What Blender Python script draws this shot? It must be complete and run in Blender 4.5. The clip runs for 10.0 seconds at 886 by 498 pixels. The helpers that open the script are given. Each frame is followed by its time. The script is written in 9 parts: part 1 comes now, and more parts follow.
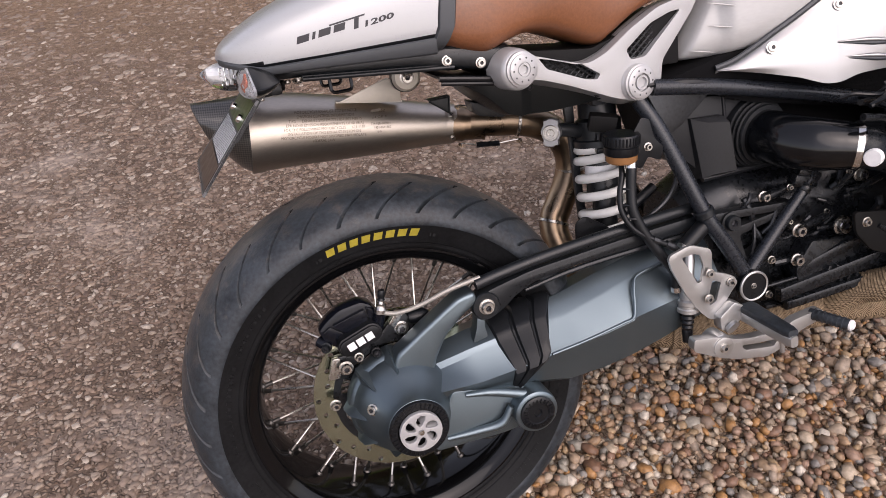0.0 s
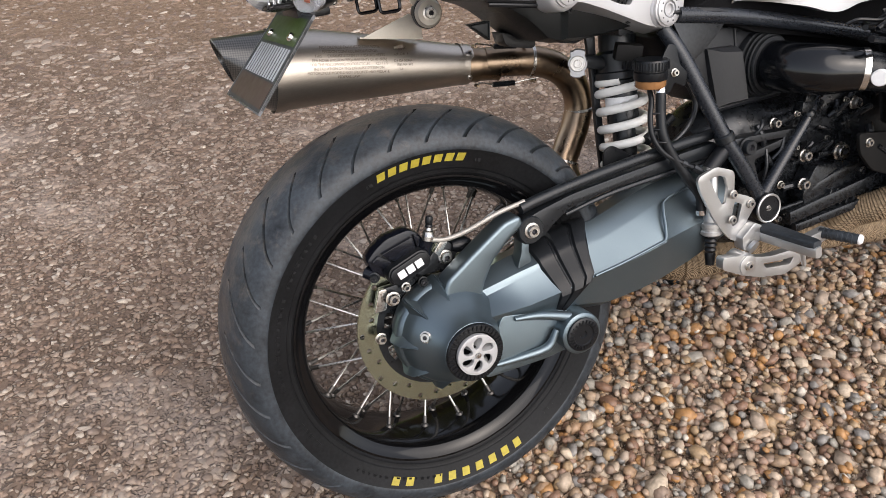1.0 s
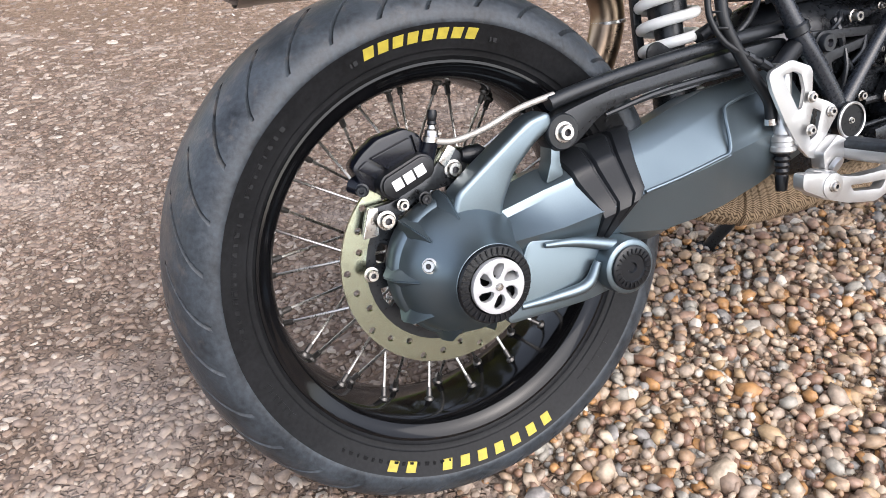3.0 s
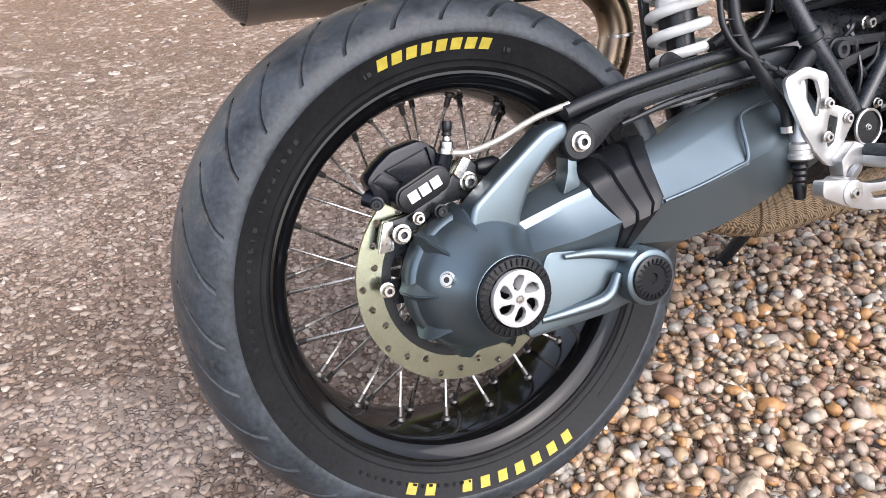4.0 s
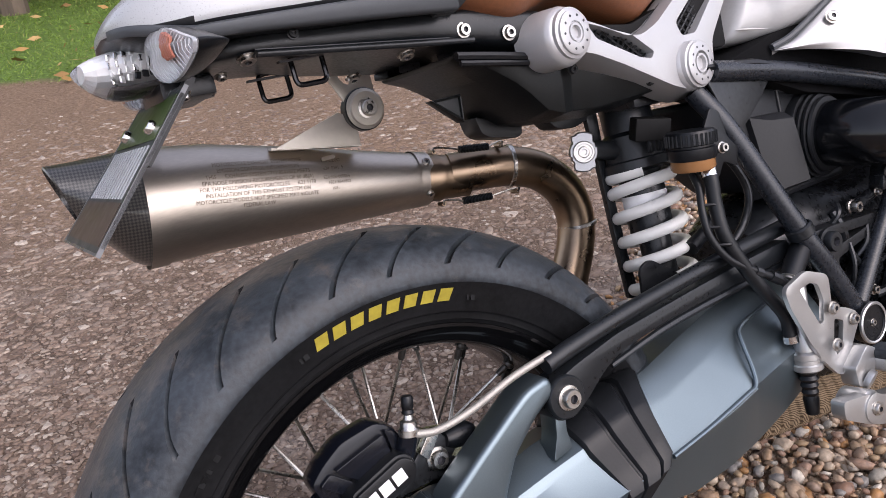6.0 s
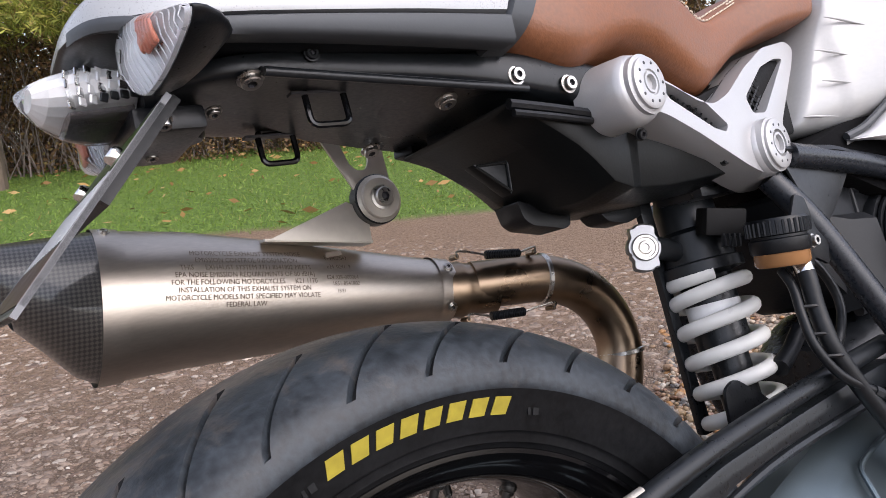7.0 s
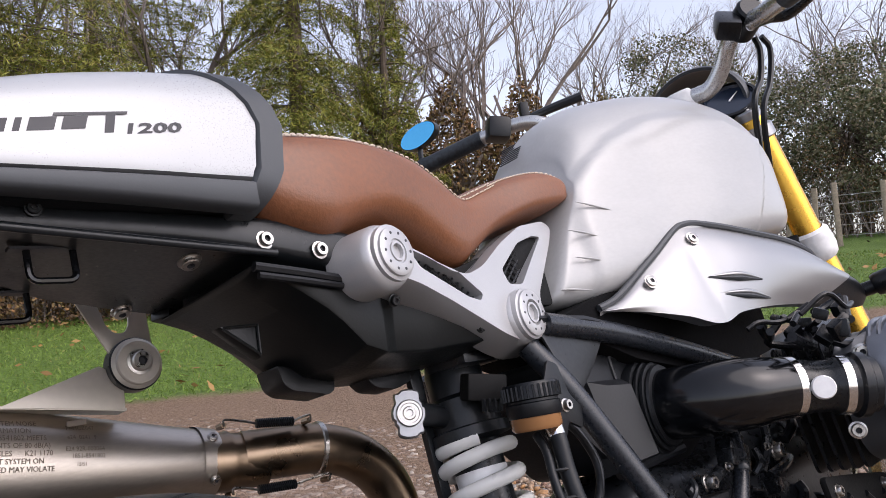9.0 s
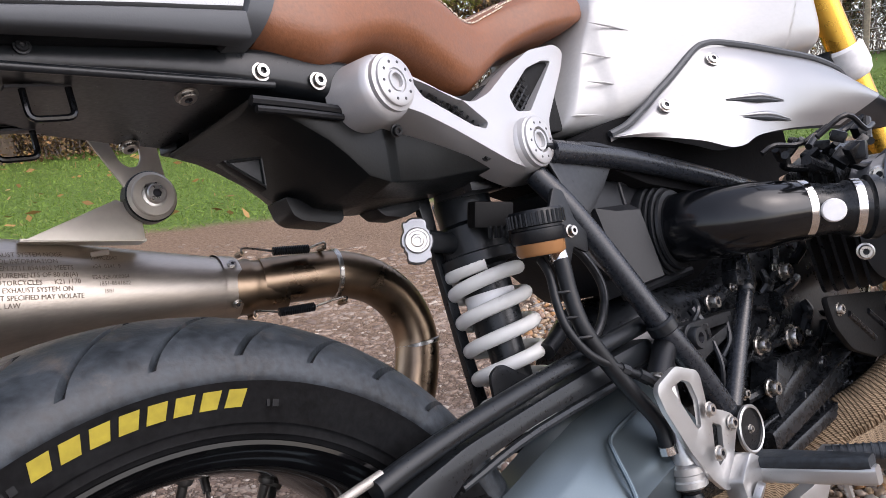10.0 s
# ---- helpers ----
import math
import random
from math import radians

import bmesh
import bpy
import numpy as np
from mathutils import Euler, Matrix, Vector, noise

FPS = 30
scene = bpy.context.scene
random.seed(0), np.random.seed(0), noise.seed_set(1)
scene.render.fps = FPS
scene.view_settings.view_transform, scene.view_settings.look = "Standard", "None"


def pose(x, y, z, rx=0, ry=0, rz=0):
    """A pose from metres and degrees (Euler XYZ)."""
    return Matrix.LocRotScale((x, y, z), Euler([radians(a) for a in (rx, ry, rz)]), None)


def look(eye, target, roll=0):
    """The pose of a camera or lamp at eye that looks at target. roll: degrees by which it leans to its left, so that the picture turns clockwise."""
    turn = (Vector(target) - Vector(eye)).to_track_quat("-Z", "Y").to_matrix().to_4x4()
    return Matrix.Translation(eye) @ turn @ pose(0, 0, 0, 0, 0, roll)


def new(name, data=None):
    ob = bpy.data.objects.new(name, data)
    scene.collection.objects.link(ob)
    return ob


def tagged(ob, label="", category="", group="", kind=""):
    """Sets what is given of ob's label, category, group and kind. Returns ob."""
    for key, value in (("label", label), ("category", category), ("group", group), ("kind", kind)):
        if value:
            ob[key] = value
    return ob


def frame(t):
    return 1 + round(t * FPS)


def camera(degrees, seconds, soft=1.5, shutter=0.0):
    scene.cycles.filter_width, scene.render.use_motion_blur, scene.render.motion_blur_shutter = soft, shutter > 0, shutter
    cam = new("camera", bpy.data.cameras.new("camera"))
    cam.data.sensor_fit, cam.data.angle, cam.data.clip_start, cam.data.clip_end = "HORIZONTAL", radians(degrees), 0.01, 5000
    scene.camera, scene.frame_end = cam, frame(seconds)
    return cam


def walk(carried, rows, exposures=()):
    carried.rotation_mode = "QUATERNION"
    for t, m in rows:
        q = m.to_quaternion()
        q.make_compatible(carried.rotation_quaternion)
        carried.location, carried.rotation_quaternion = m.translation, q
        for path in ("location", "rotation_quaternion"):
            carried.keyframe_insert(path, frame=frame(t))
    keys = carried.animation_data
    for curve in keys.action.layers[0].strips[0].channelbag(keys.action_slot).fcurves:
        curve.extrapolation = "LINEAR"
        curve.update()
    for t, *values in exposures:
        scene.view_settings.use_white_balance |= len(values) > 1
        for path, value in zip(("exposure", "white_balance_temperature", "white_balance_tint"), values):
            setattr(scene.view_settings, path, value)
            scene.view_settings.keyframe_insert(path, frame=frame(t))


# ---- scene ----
cam = camera(59.8, 10.0, 0.8)
PATH = [
    (0, (-0.1414, -0.9000, 1.1864), (0.0715, -0.1110, 0.6101), -4.71),
    (0.5, (-0.3069, -0.9010, 1.1298), (-0.0099, -0.1435, 0.5484), -5.12),
    (1, (-0.3606, -0.8885, 1.0961), (-0.0284, -0.1377, 0.5251), -1.91),
    (1.5, (-0.3305, -0.8978, 1.0661), (0.0102, -0.1428, 0.5059), -1.38),
    (2, (-0.3201, -0.8830, 1.0062), (0.0253, -0.1175, 0.4634), -1.39),
    (2.5, (-0.3320, -0.8007, 0.8944), (0.0141, -0.0283, 0.3618), -1.82),
    (2.7, (-0.3245, -0.7818, 0.8603), (0.0224, -0.0084, 0.3297), -2.09),
    (3.8, (-0.3376, -0.7530, 0.8034), (0.0193, 0.0325, 0.2978), -3.41),
    (4, (-0.3414, -0.7510, 0.8039), (0.0180, 0.0402, 0.3092), -3.49),
    (4.5, (-0.3742, -0.7285, 0.8489), (-0.0057, 0.0793, 0.3890), -5.54),
    (5, (-0.3803, -0.6643, 0.9330), (0.0454, 0.1184, 0.4789), -5.00),
    (5.5, (-0.2917, -0.6044, 0.9485), (0.1574, 0.1711, 0.5046), -5.22),
    (5.7, (-0.2717, -0.5873, 0.9350), (0.1802, 0.1903, 0.4979), -5.43),
    (6.8, (-0.2305, -0.4253, 0.7669), (0.2977, 0.4045, 0.5869), -5.09),
    (7, (-0.2346, -0.4004, 0.7681), (0.3138, 0.4198, 0.6052), -4.59),
    (7.5, (-0.2368, -0.3991, 0.7598), (0.3287, 0.4248, 0.7236), -4.44),
    (8, (-0.2359, -0.3995, 0.7601), (0.3544, 0.4069, 0.7963), -3.62),
    (8.5, (-0.2194, -0.4191, 0.7575), (0.4104, 0.3563, 0.8035), -3.24),
    (9, (-0.1816, -0.4519, 0.7555), (0.5361, 0.2428, 0.8026), -3.17),
    (9.5, (-0.1435, -0.4795, 0.7392), (0.6030, 0.1816, 0.6632), -3.28),
    (10, (-0.1672, -0.4717, 0.7583), (0.5014, 0.2510, 0.5830), -4.24),

]
walk(cam, [(t, look(eye, target, roll)) for t, eye, target, roll in PATH], exposures=[(0.0, 0.82, 6900, 22), (0.5, 1.1, 6850, 17), (1.0, 1.14, 6800, 13), (2.0, 1.4, 6500, 11), (2.5, 1.65, 6450, 12), (4.0, 1.75, 6450, 15), (4.5, 1.81, 6450, 16), (5.0, 1.6, 6450, 18), (5.5, 1.05, 6500, 21), (7.0, 1.17, 6450, 17), (8.0, 0.92, 6500, 18), (9.0, 0.87, 6450, 19), (9.5, 0.97, 6450, 19), (10.0, 1.22, 6450, 18)])

# ---- light: a bright overcast day ----
world = bpy.data.worlds.new("world")
scene.world = world
world.use_nodes = True
wn, wl = world.node_tree.nodes, world.node_tree.links
wn.clear()
w_sky = wn.new("ShaderNodeTexSky")
w_sky.sky_type, w_sky.sun_disc = "NISHITA", False
w_sky.sun_elevation, w_sky.sun_rotation = radians(46), radians(168)
w_sky.air_density, w_sky.dust_density = 1.0, 2.0
w_hsv = wn.new("ShaderNodeHueSaturation")
w_hsv.inputs["Saturation"].default_value = 0.5
w_bg = wn.new("ShaderNodeBackground")
w_bg.inputs["Strength"].default_value = 0.15
w_out = wn.new("ShaderNodeOutputWorld")
wl.new(w_sky.outputs[0], w_hsv.inputs["Color"])
wl.new(w_hsv.outputs[0], w_bg.inputs["Color"])
wl.new(w_bg.outputs[0], w_out.inputs["Surface"])
sun = new("sun", bpy.data.lights.new("sun", "SUN"))
sun.data.energy, sun.data.angle, sun.data.color = 0.85, radians(70), (1.0, 0.96, 0.9)
sun.matrix_world = look((0.55, -2.6, 2.75), (0, 0, 0))


# ---- materials ----
def ramp(nt, stops):
    node = nt.nodes.new("ShaderNodeValToRGB")
    el = node.color_ramp.elements
    while len(el) < len(stops):
        el.new(0.5)
    for e, (at, col) in zip(el, stops):
        e.position, e.color = at, (*col, 1)
    return node


def surface(name, col, rough=0.5, metal=0.0, vary=0.12, grain=60.0, stain=4.0, bump=0.15, bump_at=None, coat=0.0, rough_vary=0.12, stretch=(1, 1, 1), spec=0.5):
    """A plain surface with fine grain and broad stains in its colour, roughness and relief."""
    m = bpy.data.materials.new(name)
    m.use_nodes = True
    nt = m.node_tree
    b = nt.nodes["Principled BSDF"]
    tc, mp = nt.nodes.new("ShaderNodeTexCoord"), nt.nodes.new("ShaderNodeMapping")
    mp.inputs["Scale"].default_value = stretch
    nt.links.new(tc.outputs["Object"], mp.inputs[0])
    fine, broad = nt.nodes.new("ShaderNodeTexNoise"), nt.nodes.new("ShaderNodeTexNoise")
    fine.inputs["Scale"].default_value, fine.inputs["Detail"].default_value = grain, 4
    broad.inputs["Scale"].default_value, broad.inputs["Detail"].default_value = stain, 5
    for n in (fine, broad):
        nt.links.new(mp.outputs[0], n.inputs["Vector"])
    mixn = nt.nodes.new("ShaderNodeMath")
    mixn.operation = "MULTIPLY_ADD"
    mixn.inputs[1].default_value = 0.5
    nt.links.new(fine.outputs[0], mixn.inputs[0])
    half = nt.nodes.new("ShaderNodeMath")
    half.operation = "MULTIPLY"
    half.inputs[1].default_value = 0.5
    nt.links.new(broad.outputs[0], half.inputs[0])
    nt.links.new(half.outputs[0], mixn.inputs[2])
    lo, hi = [max(0.0, c * (1 - 2 * vary)) for c in col], [min(1.0, c * (1 + 2 * vary)) for c in col]
    cr = ramp(nt, [(0.3, lo), (0.7, hi)])
    nt.links.new(mixn.outputs[0], cr.inputs[0])
    nt.links.new(cr.outputs[0], b.inputs["Base Color"])
    rr = nt.nodes.new("ShaderNodeMapRange")
    rr.inputs[1].default_value, rr.inputs[2].default_value = 0.3, 0.7
    rr.inputs[3].default_value, rr.inputs[4].default_value = max(0.02, rough - rough_vary), min(1, rough + rough_vary)
    nt.links.new(mixn.outputs[0], rr.inputs[0])
    nt.links.new(rr.outputs[0], b.inputs["Roughness"])
    b.inputs["Metallic"].default_value = metal
    b.inputs["Coat Weight"].default_value = coat
    b.inputs["Coat Roughness"].default_value = 0.06
    b.inputs["Specular IOR Level"].default_value = spec
    if bump:
        bp = nt.nodes.new("ShaderNodeBump")
        bp.inputs["Strength"].default_value, bp.inputs["Distance"].default_value = bump, 0.001
        src = fine
        if bump_at:
            src = nt.nodes.new("ShaderNodeTexNoise")
            src.inputs["Scale"].default_value, src.inputs["Detail"].default_value = bump_at, 3
            nt.links.new(mp.outputs[0], src.inputs["Vector"])
        nt.links.new(src.outputs[0], bp.inputs["Height"])
        nt.links.new(bp.outputs[0], b.inputs["Normal"])
    return m


def glass_like(name, col, rough=0.03, alpha_mix=1.0):
    m = bpy.data.materials.new(name)
    m.use_nodes = True
    b = m.node_tree.nodes["Principled BSDF"]
    b.inputs["Base Color"].default_value = (*col, 1)
    b.inputs["Roughness"].default_value = rough
    b.inputs["Transmission Weight"].default_value = alpha_mix
    b.inputs["IOR"].default_value = 1.45 if alpha_mix < 0.9 else 1.15
    return m


def random_stones(name, stops, rough, island=True, dusty=None):
    """Washed stones, each of its own colour, with veins and a fine grain."""
    m = bpy.data.materials.new(name)
    m.use_nodes = True
    nt = m.node_tree
    b = nt.nodes["Principled BSDF"]
    if island:
        r = nt.nodes.new("ShaderNodeNewGeometry").outputs["Random Per Island"]
    else:
        r = nt.nodes.new("ShaderNodeObjectInfo").outputs["Random"]
    cr = ramp(nt, stops)
    cr.color_ramp.interpolation = "CONSTANT"
    nt.links.new(r, cr.inputs[0])
    tc, nz = nt.nodes.new("ShaderNodeTexCoord"), nt.nodes.new("ShaderNodeTexNoise")
    nz.inputs["Scale"].default_value, nz.inputs["Detail"].default_value = 110, 6
    nt.links.new(tc.outputs["Object"], nz.inputs["Vector"])
    mr = nt.nodes.new("ShaderNodeMapRange")
    mr.inputs[1].default_value, mr.inputs[2].default_value, mr.inputs[3].default_value, mr.inputs[4].default_value = 0.3, 0.7, 0.68, 1.32
    nt.links.new(nz.outputs[0], mr.inputs[0])
    mx = nt.nodes.new("ShaderNodeVectorMath")
    mx.operation = "SCALE"
    nt.links.new(cr.outputs[0], mx.inputs[0])
    nt.links.new(mr.outputs[0], mx.inputs["Scale"])
    out = mx.outputs[0]
    if dusty:
        # pale worn patches with edges of their own
        pn = nt.nodes.new("ShaderNodeTexNoise")
        pn.inputs["Scale"].default_value, pn.inputs["Detail"].default_value, pn.inputs["Roughness"].default_value = 2.1, 6, 0.62
        nt.links.new(tc.outputs["Object"], pn.inputs["Vector"])
        pr = nt.nodes.new("ShaderNodeMapRange")
        pr.inputs[1].default_value, pr.inputs[2].default_value, pr.inputs[4].default_value = 0.53, 0.66, 0.7
        nt.links.new(pn.outputs[0], pr.inputs[0])
        pm = nt.nodes.new("ShaderNodeMix")
        pm.data_type = "RGBA"
        nt.links.new(pr.outputs[0], pm.inputs[0])
        nt.links.new(out, pm.inputs[6])
        pm.inputs[7].default_value = (*dusty, 1)
        out = pm.outputs[2]
    nt.links.new(out, b.inputs["Base Color"])
    b.inputs["Roughness"].default_value = rough
    bp = nt.nodes.new("ShaderNodeBump")
    bp.inputs["Strength"].default_value, bp.inputs["Distance"].default_value = 0.3, 0.001
    nt.links.new(nz.outputs[0], bp.inputs["Height"])
    nt.links.new(bp.outputs[0], b.inputs["Normal"])
    return m


def dusty_tread():
    # blue tilt in the rubber's colour stands in for sky reflection
    m = surface("tyre_rubber", (0.023, 0.028, 0.0335), 0.46, vary=0.38, grain=170, stain=22, bump=0.5, spec=0.36)
    nt = m.node_tree
    b = nt.nodes["Principled BSDF"]
    old = b.inputs["Base Color"].links[0].from_socket
    tc, sx, ab = nt.nodes.new("ShaderNodeTexCoord"), nt.nodes.new("ShaderNodeSeparateXYZ"), nt.nodes.new("ShaderNodeMath")
    ab.operation = "ABSOLUTE"
    nt.links.new(tc.outputs["Object"], sx.inputs[0])
    nt.links.new(sx.outputs[1], ab.inputs[0])
    mid = nt.nodes.new("ShaderNodeMapRange")
    mid.inputs[1].default_value, mid.inputs[2].default_value, mid.inputs[3].default_value, mid.inputs[4].default_value = 0.025, 0.085, 0.2, 0.0
    nt.links.new(ab.outputs[0], mid.inputs[0])
    nz = nt.nodes.new("ShaderNodeTexNoise")
    nz.inputs["Scale"].default_value, nz.inputs["Detail"].default_value, nz.inputs["Roughness"].default_value = 34, 8, 0.72
    nt.links.new(tc.outputs["Object"], nz.inputs["Vector"])
    ad = nt.nodes.new("ShaderNodeMath")
    nt.links.new(nz.outputs[0], ad.inputs[0])
    nt.links.new(mid.outputs[0], ad.inputs[1])
    th = nt.nodes.new("ShaderNodeMapRange")
    th.inputs[1].default_value, th.inputs[2].default_value, th.inputs[4].default_value = 0.6, 0.85, 0.55
    nt.links.new(ad.outputs[0], th.inputs[0])
    mx = nt.nodes.new("ShaderNodeMix")
    mx.data_type = "RGBA"
    nt.links.new(th.outputs[0], mx.inputs[0])
    nt.links.new(old, mx.inputs[6])
    mx.inputs[7].default_value = (0.14, 0.112, 0.09, 1)
    nt.links.new(mx.outputs[2], b.inputs["Base Color"])
    return m


M_RUBBER = dusty_tread()
M_RUBBER_SIDE_SHADE = surface("tyre_sidewall", (0.008, 0.0083, 0.009), 0.42, vary=0.3, grain=200, stain=12, bump=0.2, spec=0.13)
M_GLOSS_BLACK = surface("gloss_black_paint", (0.003, 0.0035, 0.0045), 0.17, vary=0.2, bump=0.02, coat=0.12, rough_vary=0.04, spec=0.4)
M_RIM = surface("black_rim_paint", (0.003, 0.003, 0.0034), 0.09, vary=0.2, bump=0.01, coat=0.0, rough_vary=0.03, spec=0.32)
# blue tilt in most of these blacks paints in the reflected sky
M_SATIN_BLACK = surface("satin_black_coating", (0.0085, 0.0102, 0.0122), 0.33, vary=0.2, grain=300, bump=0.06, spec=0.4)
M_FRAME = surface("black_frame_enamel", (0.013, 0.0155, 0.02), 0.28, vary=0.2, grain=300, bump=0.08, spec=0.45)
M_PLASTIC = surface("black_plastic", (0.0045, 0.0053, 0.0068), 0.34, vary=0.2, grain=500, bump=0.12, spec=0.33)
M_GUARD = surface("matt_black_guard", (0.006, 0.006, 0.0062), 0.6, vary=0.2, grain=300, bump=0.15, spec=0.15)
M_TRAY = surface("black_moulded_plastic", (0.0042, 0.0052, 0.0056), 0.36, vary=0.2, grain=400, bump=0.1, spec=0.22)
M_GREYPLASTIC = surface("worn_grey_black_plastic", (0.0085, 0.0095, 0.0115), 0.4, vary=0.2, grain=300, bump=0.1, spec=0.36)
M_FOAM = surface("black_foam", (0.004, 0.004, 0.0045), 0.9, vary=0.3, grain=200, bump=0.8, spec=0.1)
M_FOOT = surface("bare_cast_aluminium", (0.47, 0.47, 0.465), 0.32, metal=0.8, vary=0.02, grain=700, stain=12, bump=0.04, rough_vary=0.06)
M_BOOT = surface("grey_black_rubber", (0.007, 0.008, 0.0095), 0.4, vary=0.2, grain=300, bump=0.1, spec=0.3)
M_SOOT = surface("sooty_engine_casting", (0.014, 0.016, 0.019), 0.3, metal=0.35, vary=0.4, grain=120, bump=0.25, spec=0.5)
M_CASTING = surface("dark_grey_casting", (0.03, 0.032, 0.035), 0.33, metal=0.6, vary=0.25, grain=200, bump=0.15)
M_GREY = surface("blue_grey_metallic_casting", (0.14, 0.178, 0.2), 0.37, metal=0.88, vary=0.04, grain=900, stain=7, bump=0.0, rough_vary=0.03)
M_HEAD = surface("silver_grey_casting", (0.19, 0.2, 0.22), 0.33, metal=0.7, vary=0.05, grain=900, stain=7, bump=0.02, rough_vary=0.04)
M_CALIPER = surface("glossy_black_caliper", (0.0045, 0.0055, 0.009), 0.22, vary=0.2, grain=300, bump=0.03, rough_vary=0.05, spec=0.3)
M_SILVER = surface("silver_coated_aluminium", (0.33, 0.33, 0.335), 0.34, metal=0.82, vary=0.03, grain=900, stain=8, bump=0.02, rough_vary=0.04)
M_BRACKET = surface("silver_painted_casting", (0.43, 0.43, 0.435), 0.34, metal=0.35, vary=0.03, grain=900, stain=8, bump=0.02, rough_vary=0.04, coat=0.2)
M_CHROME = surface("polished_steel", (0.75, 0.74, 0.72), 0.16, metal=1.0, vary=0.05, grain=200, bump=0.02, rough_vary=0.06)
M_STEEL = surface("brushed_steel", (0.52, 0.5, 0.47), 0.3, metal=1.0, vary=0.1, grain=200, bump=0.05)
M_ALU = surface("machined_aluminium", (0.56, 0.56, 0.555), 0.3, metal=0.85, vary=0.04, grain=500, bump=0.05)
M_HANGER = surface("dull_stainless_sheet", (0.5, 0.46, 0.4), 0.42, metal=0.5, vary=0.05, grain=120, bump=0.04)
# green cast in this steel's colour stands in for reflected grass
M_DISC = surface("ground_brake_steel", (0.4, 0.43, 0.33), 0.22, metal=1.0, vary=0.03, grain=260, bump=0.015, rough_vary=0.05)
M_TITAN = surface("brushed_titanium", (0.53, 0.475, 0.415), 0.38, metal=1.0, vary=0.05, grain=40, stain=5, bump=0.015, stretch=(3, 12, 12), rough_vary=0.03)
M_TITAN_HOT = surface("heat_stained_titanium", (0.265, 0.195, 0.135), 0.32, metal=1.0, vary=0.22, grain=30, stain=14, bump=0.04)
M_WHITE = surface("white_spring_coating", (0.66, 0.66, 0.64), 0.35, vary=0.04, grain=50, bump=0.05, coat=0.2)
M_COWL = surface("pearl_white_cowl", (0.4, 0.41, 0.42), 0.3, metal=0.15, vary=0.02, grain=900, bump=0.02, coat=0.3)
M_TRIM = surface("matt_grey_trim", (0.052, 0.057, 0.063), 0.5, metal=0.2, vary=0.06, grain=600, bump=0.05)
M_TANK = surface("brushed_aluminium_tank", (0.37, 0.37, 0.368), 0.36, metal=0.08, vary=0.03, grain=30, stain=5, bump=0.01, stretch=(3, 10, 10), coat=0.3, rough_vary=0.06)
M_LEATHER = surface("brown_leather", (0.185, 0.07, 0.03), 0.42, vary=0.12, grain=250, stain=10, bump=0.22, bump_at=420)
M_THREAD = surface("pale_thread", (0.6, 0.52, 0.42), 0.8, vary=0.1)
M_YELLOW = surface("yellow_tyre_paint", (0.31, 0.25, 0.025), 0.6, vary=0.15, grain=150)
M_GOLD = surface("gold_anodised_fork", (0.6, 0.33, 0.045), 0.28, metal=0.85, vary=0.05)
def woven_wrap():
    m = surface("heat_wrap", (0.27, 0.2, 0.13), 0.85, vary=0.25, grain=160, bump=0.5, spec=0.2)
    nt = m.node_tree
    b = nt.nodes["Principled BSDF"]
    old = b.inputs["Base Color"].links[0].from_socket
    tc, wv = nt.nodes.new("ShaderNodeTexCoord"), nt.nodes.new("ShaderNodeTexWave")
    wv.bands_direction = "DIAGONAL"
    wv.inputs["Scale"].default_value, wv.inputs["Distortion"].default_value, wv.inputs["Detail Scale"].default_value = 210, 3.0, 0.6
    nt.links.new(tc.outputs["Object"], wv.inputs["Vector"])
    cr = ramp(nt, [(0.2, (0.3, 0.27, 0.24)), (0.65, (1, 1, 1))])
    nt.links.new(wv.outputs["Fac"], cr.inputs[0])
    mx = nt.nodes.new("ShaderNodeMix")
    mx.data_type, mx.blend_type = "RGBA", "MULTIPLY"
    mx.inputs[0].default_value = 1.0
    nt.links.new(old, mx.inputs[6])
    nt.links.new(cr.outputs[0], mx.inputs[7])
    nt.links.new(mx.outputs[2], b.inputs["Base Color"])
    return m


M_WRAP = woven_wrap()
M_CLEAR = glass_like("clear_lens", (0.97, 0.975, 0.98), 0.02, 1.0)
M_AMBER = surface("amber_bulb", (0.42, 0.14, 0.09), 0.35, vary=0.1, bump=0)
M_BROWNPOT = glass_like("brown_reservoir", (0.45, 0.22, 0.09), 0.25, 0.4)
M_MIRROR_BLUE = surface("blue_mirror", (0.1, 0.45, 0.72), 0.06, metal=1.0, vary=0.02, bump=0)
M_PRINT_AND_RECESS = surface("dark_print", (0.03, 0.03, 0.035), 0.5)
M_ETCH = surface("etched_print", (0.13, 0.1, 0.072), 0.6)
M_PALE = surface("white_print", (0.8, 0.8, 0.8), 0.5)


# ---- shapes ----
def part(name, bm, material, parent, label="", smooth=40):
    """Links a bmesh as one mesh object under a thing or a part."""
    me = bpy.data.meshes.new(name)
    bmesh.ops.recalc_face_normals(bm, faces=bm.faces[:])
    bm.to_mesh(me)
    bm.free()
    if smooth:
        me.polygons.foreach_set("use_smooth", [True] * len(me.polygons))
        me.set_sharp_from_angle(angle=radians(smooth))
    mats = material if isinstance(material, (list, tuple)) else [material]
    for m in mats:
        me.materials.append(m)
    ob = new(name, me)
    ob.parent = parent
    return tagged(ob, label) if label else ob


def again(ob, m, parent=None):
    """The same mesh once more, as a part of its own, at the pose m."""
    o = new(ob.name.split(".")[0], ob.data)
    o.parent = parent or ob.parent
    o.matrix_basis = m
    return o


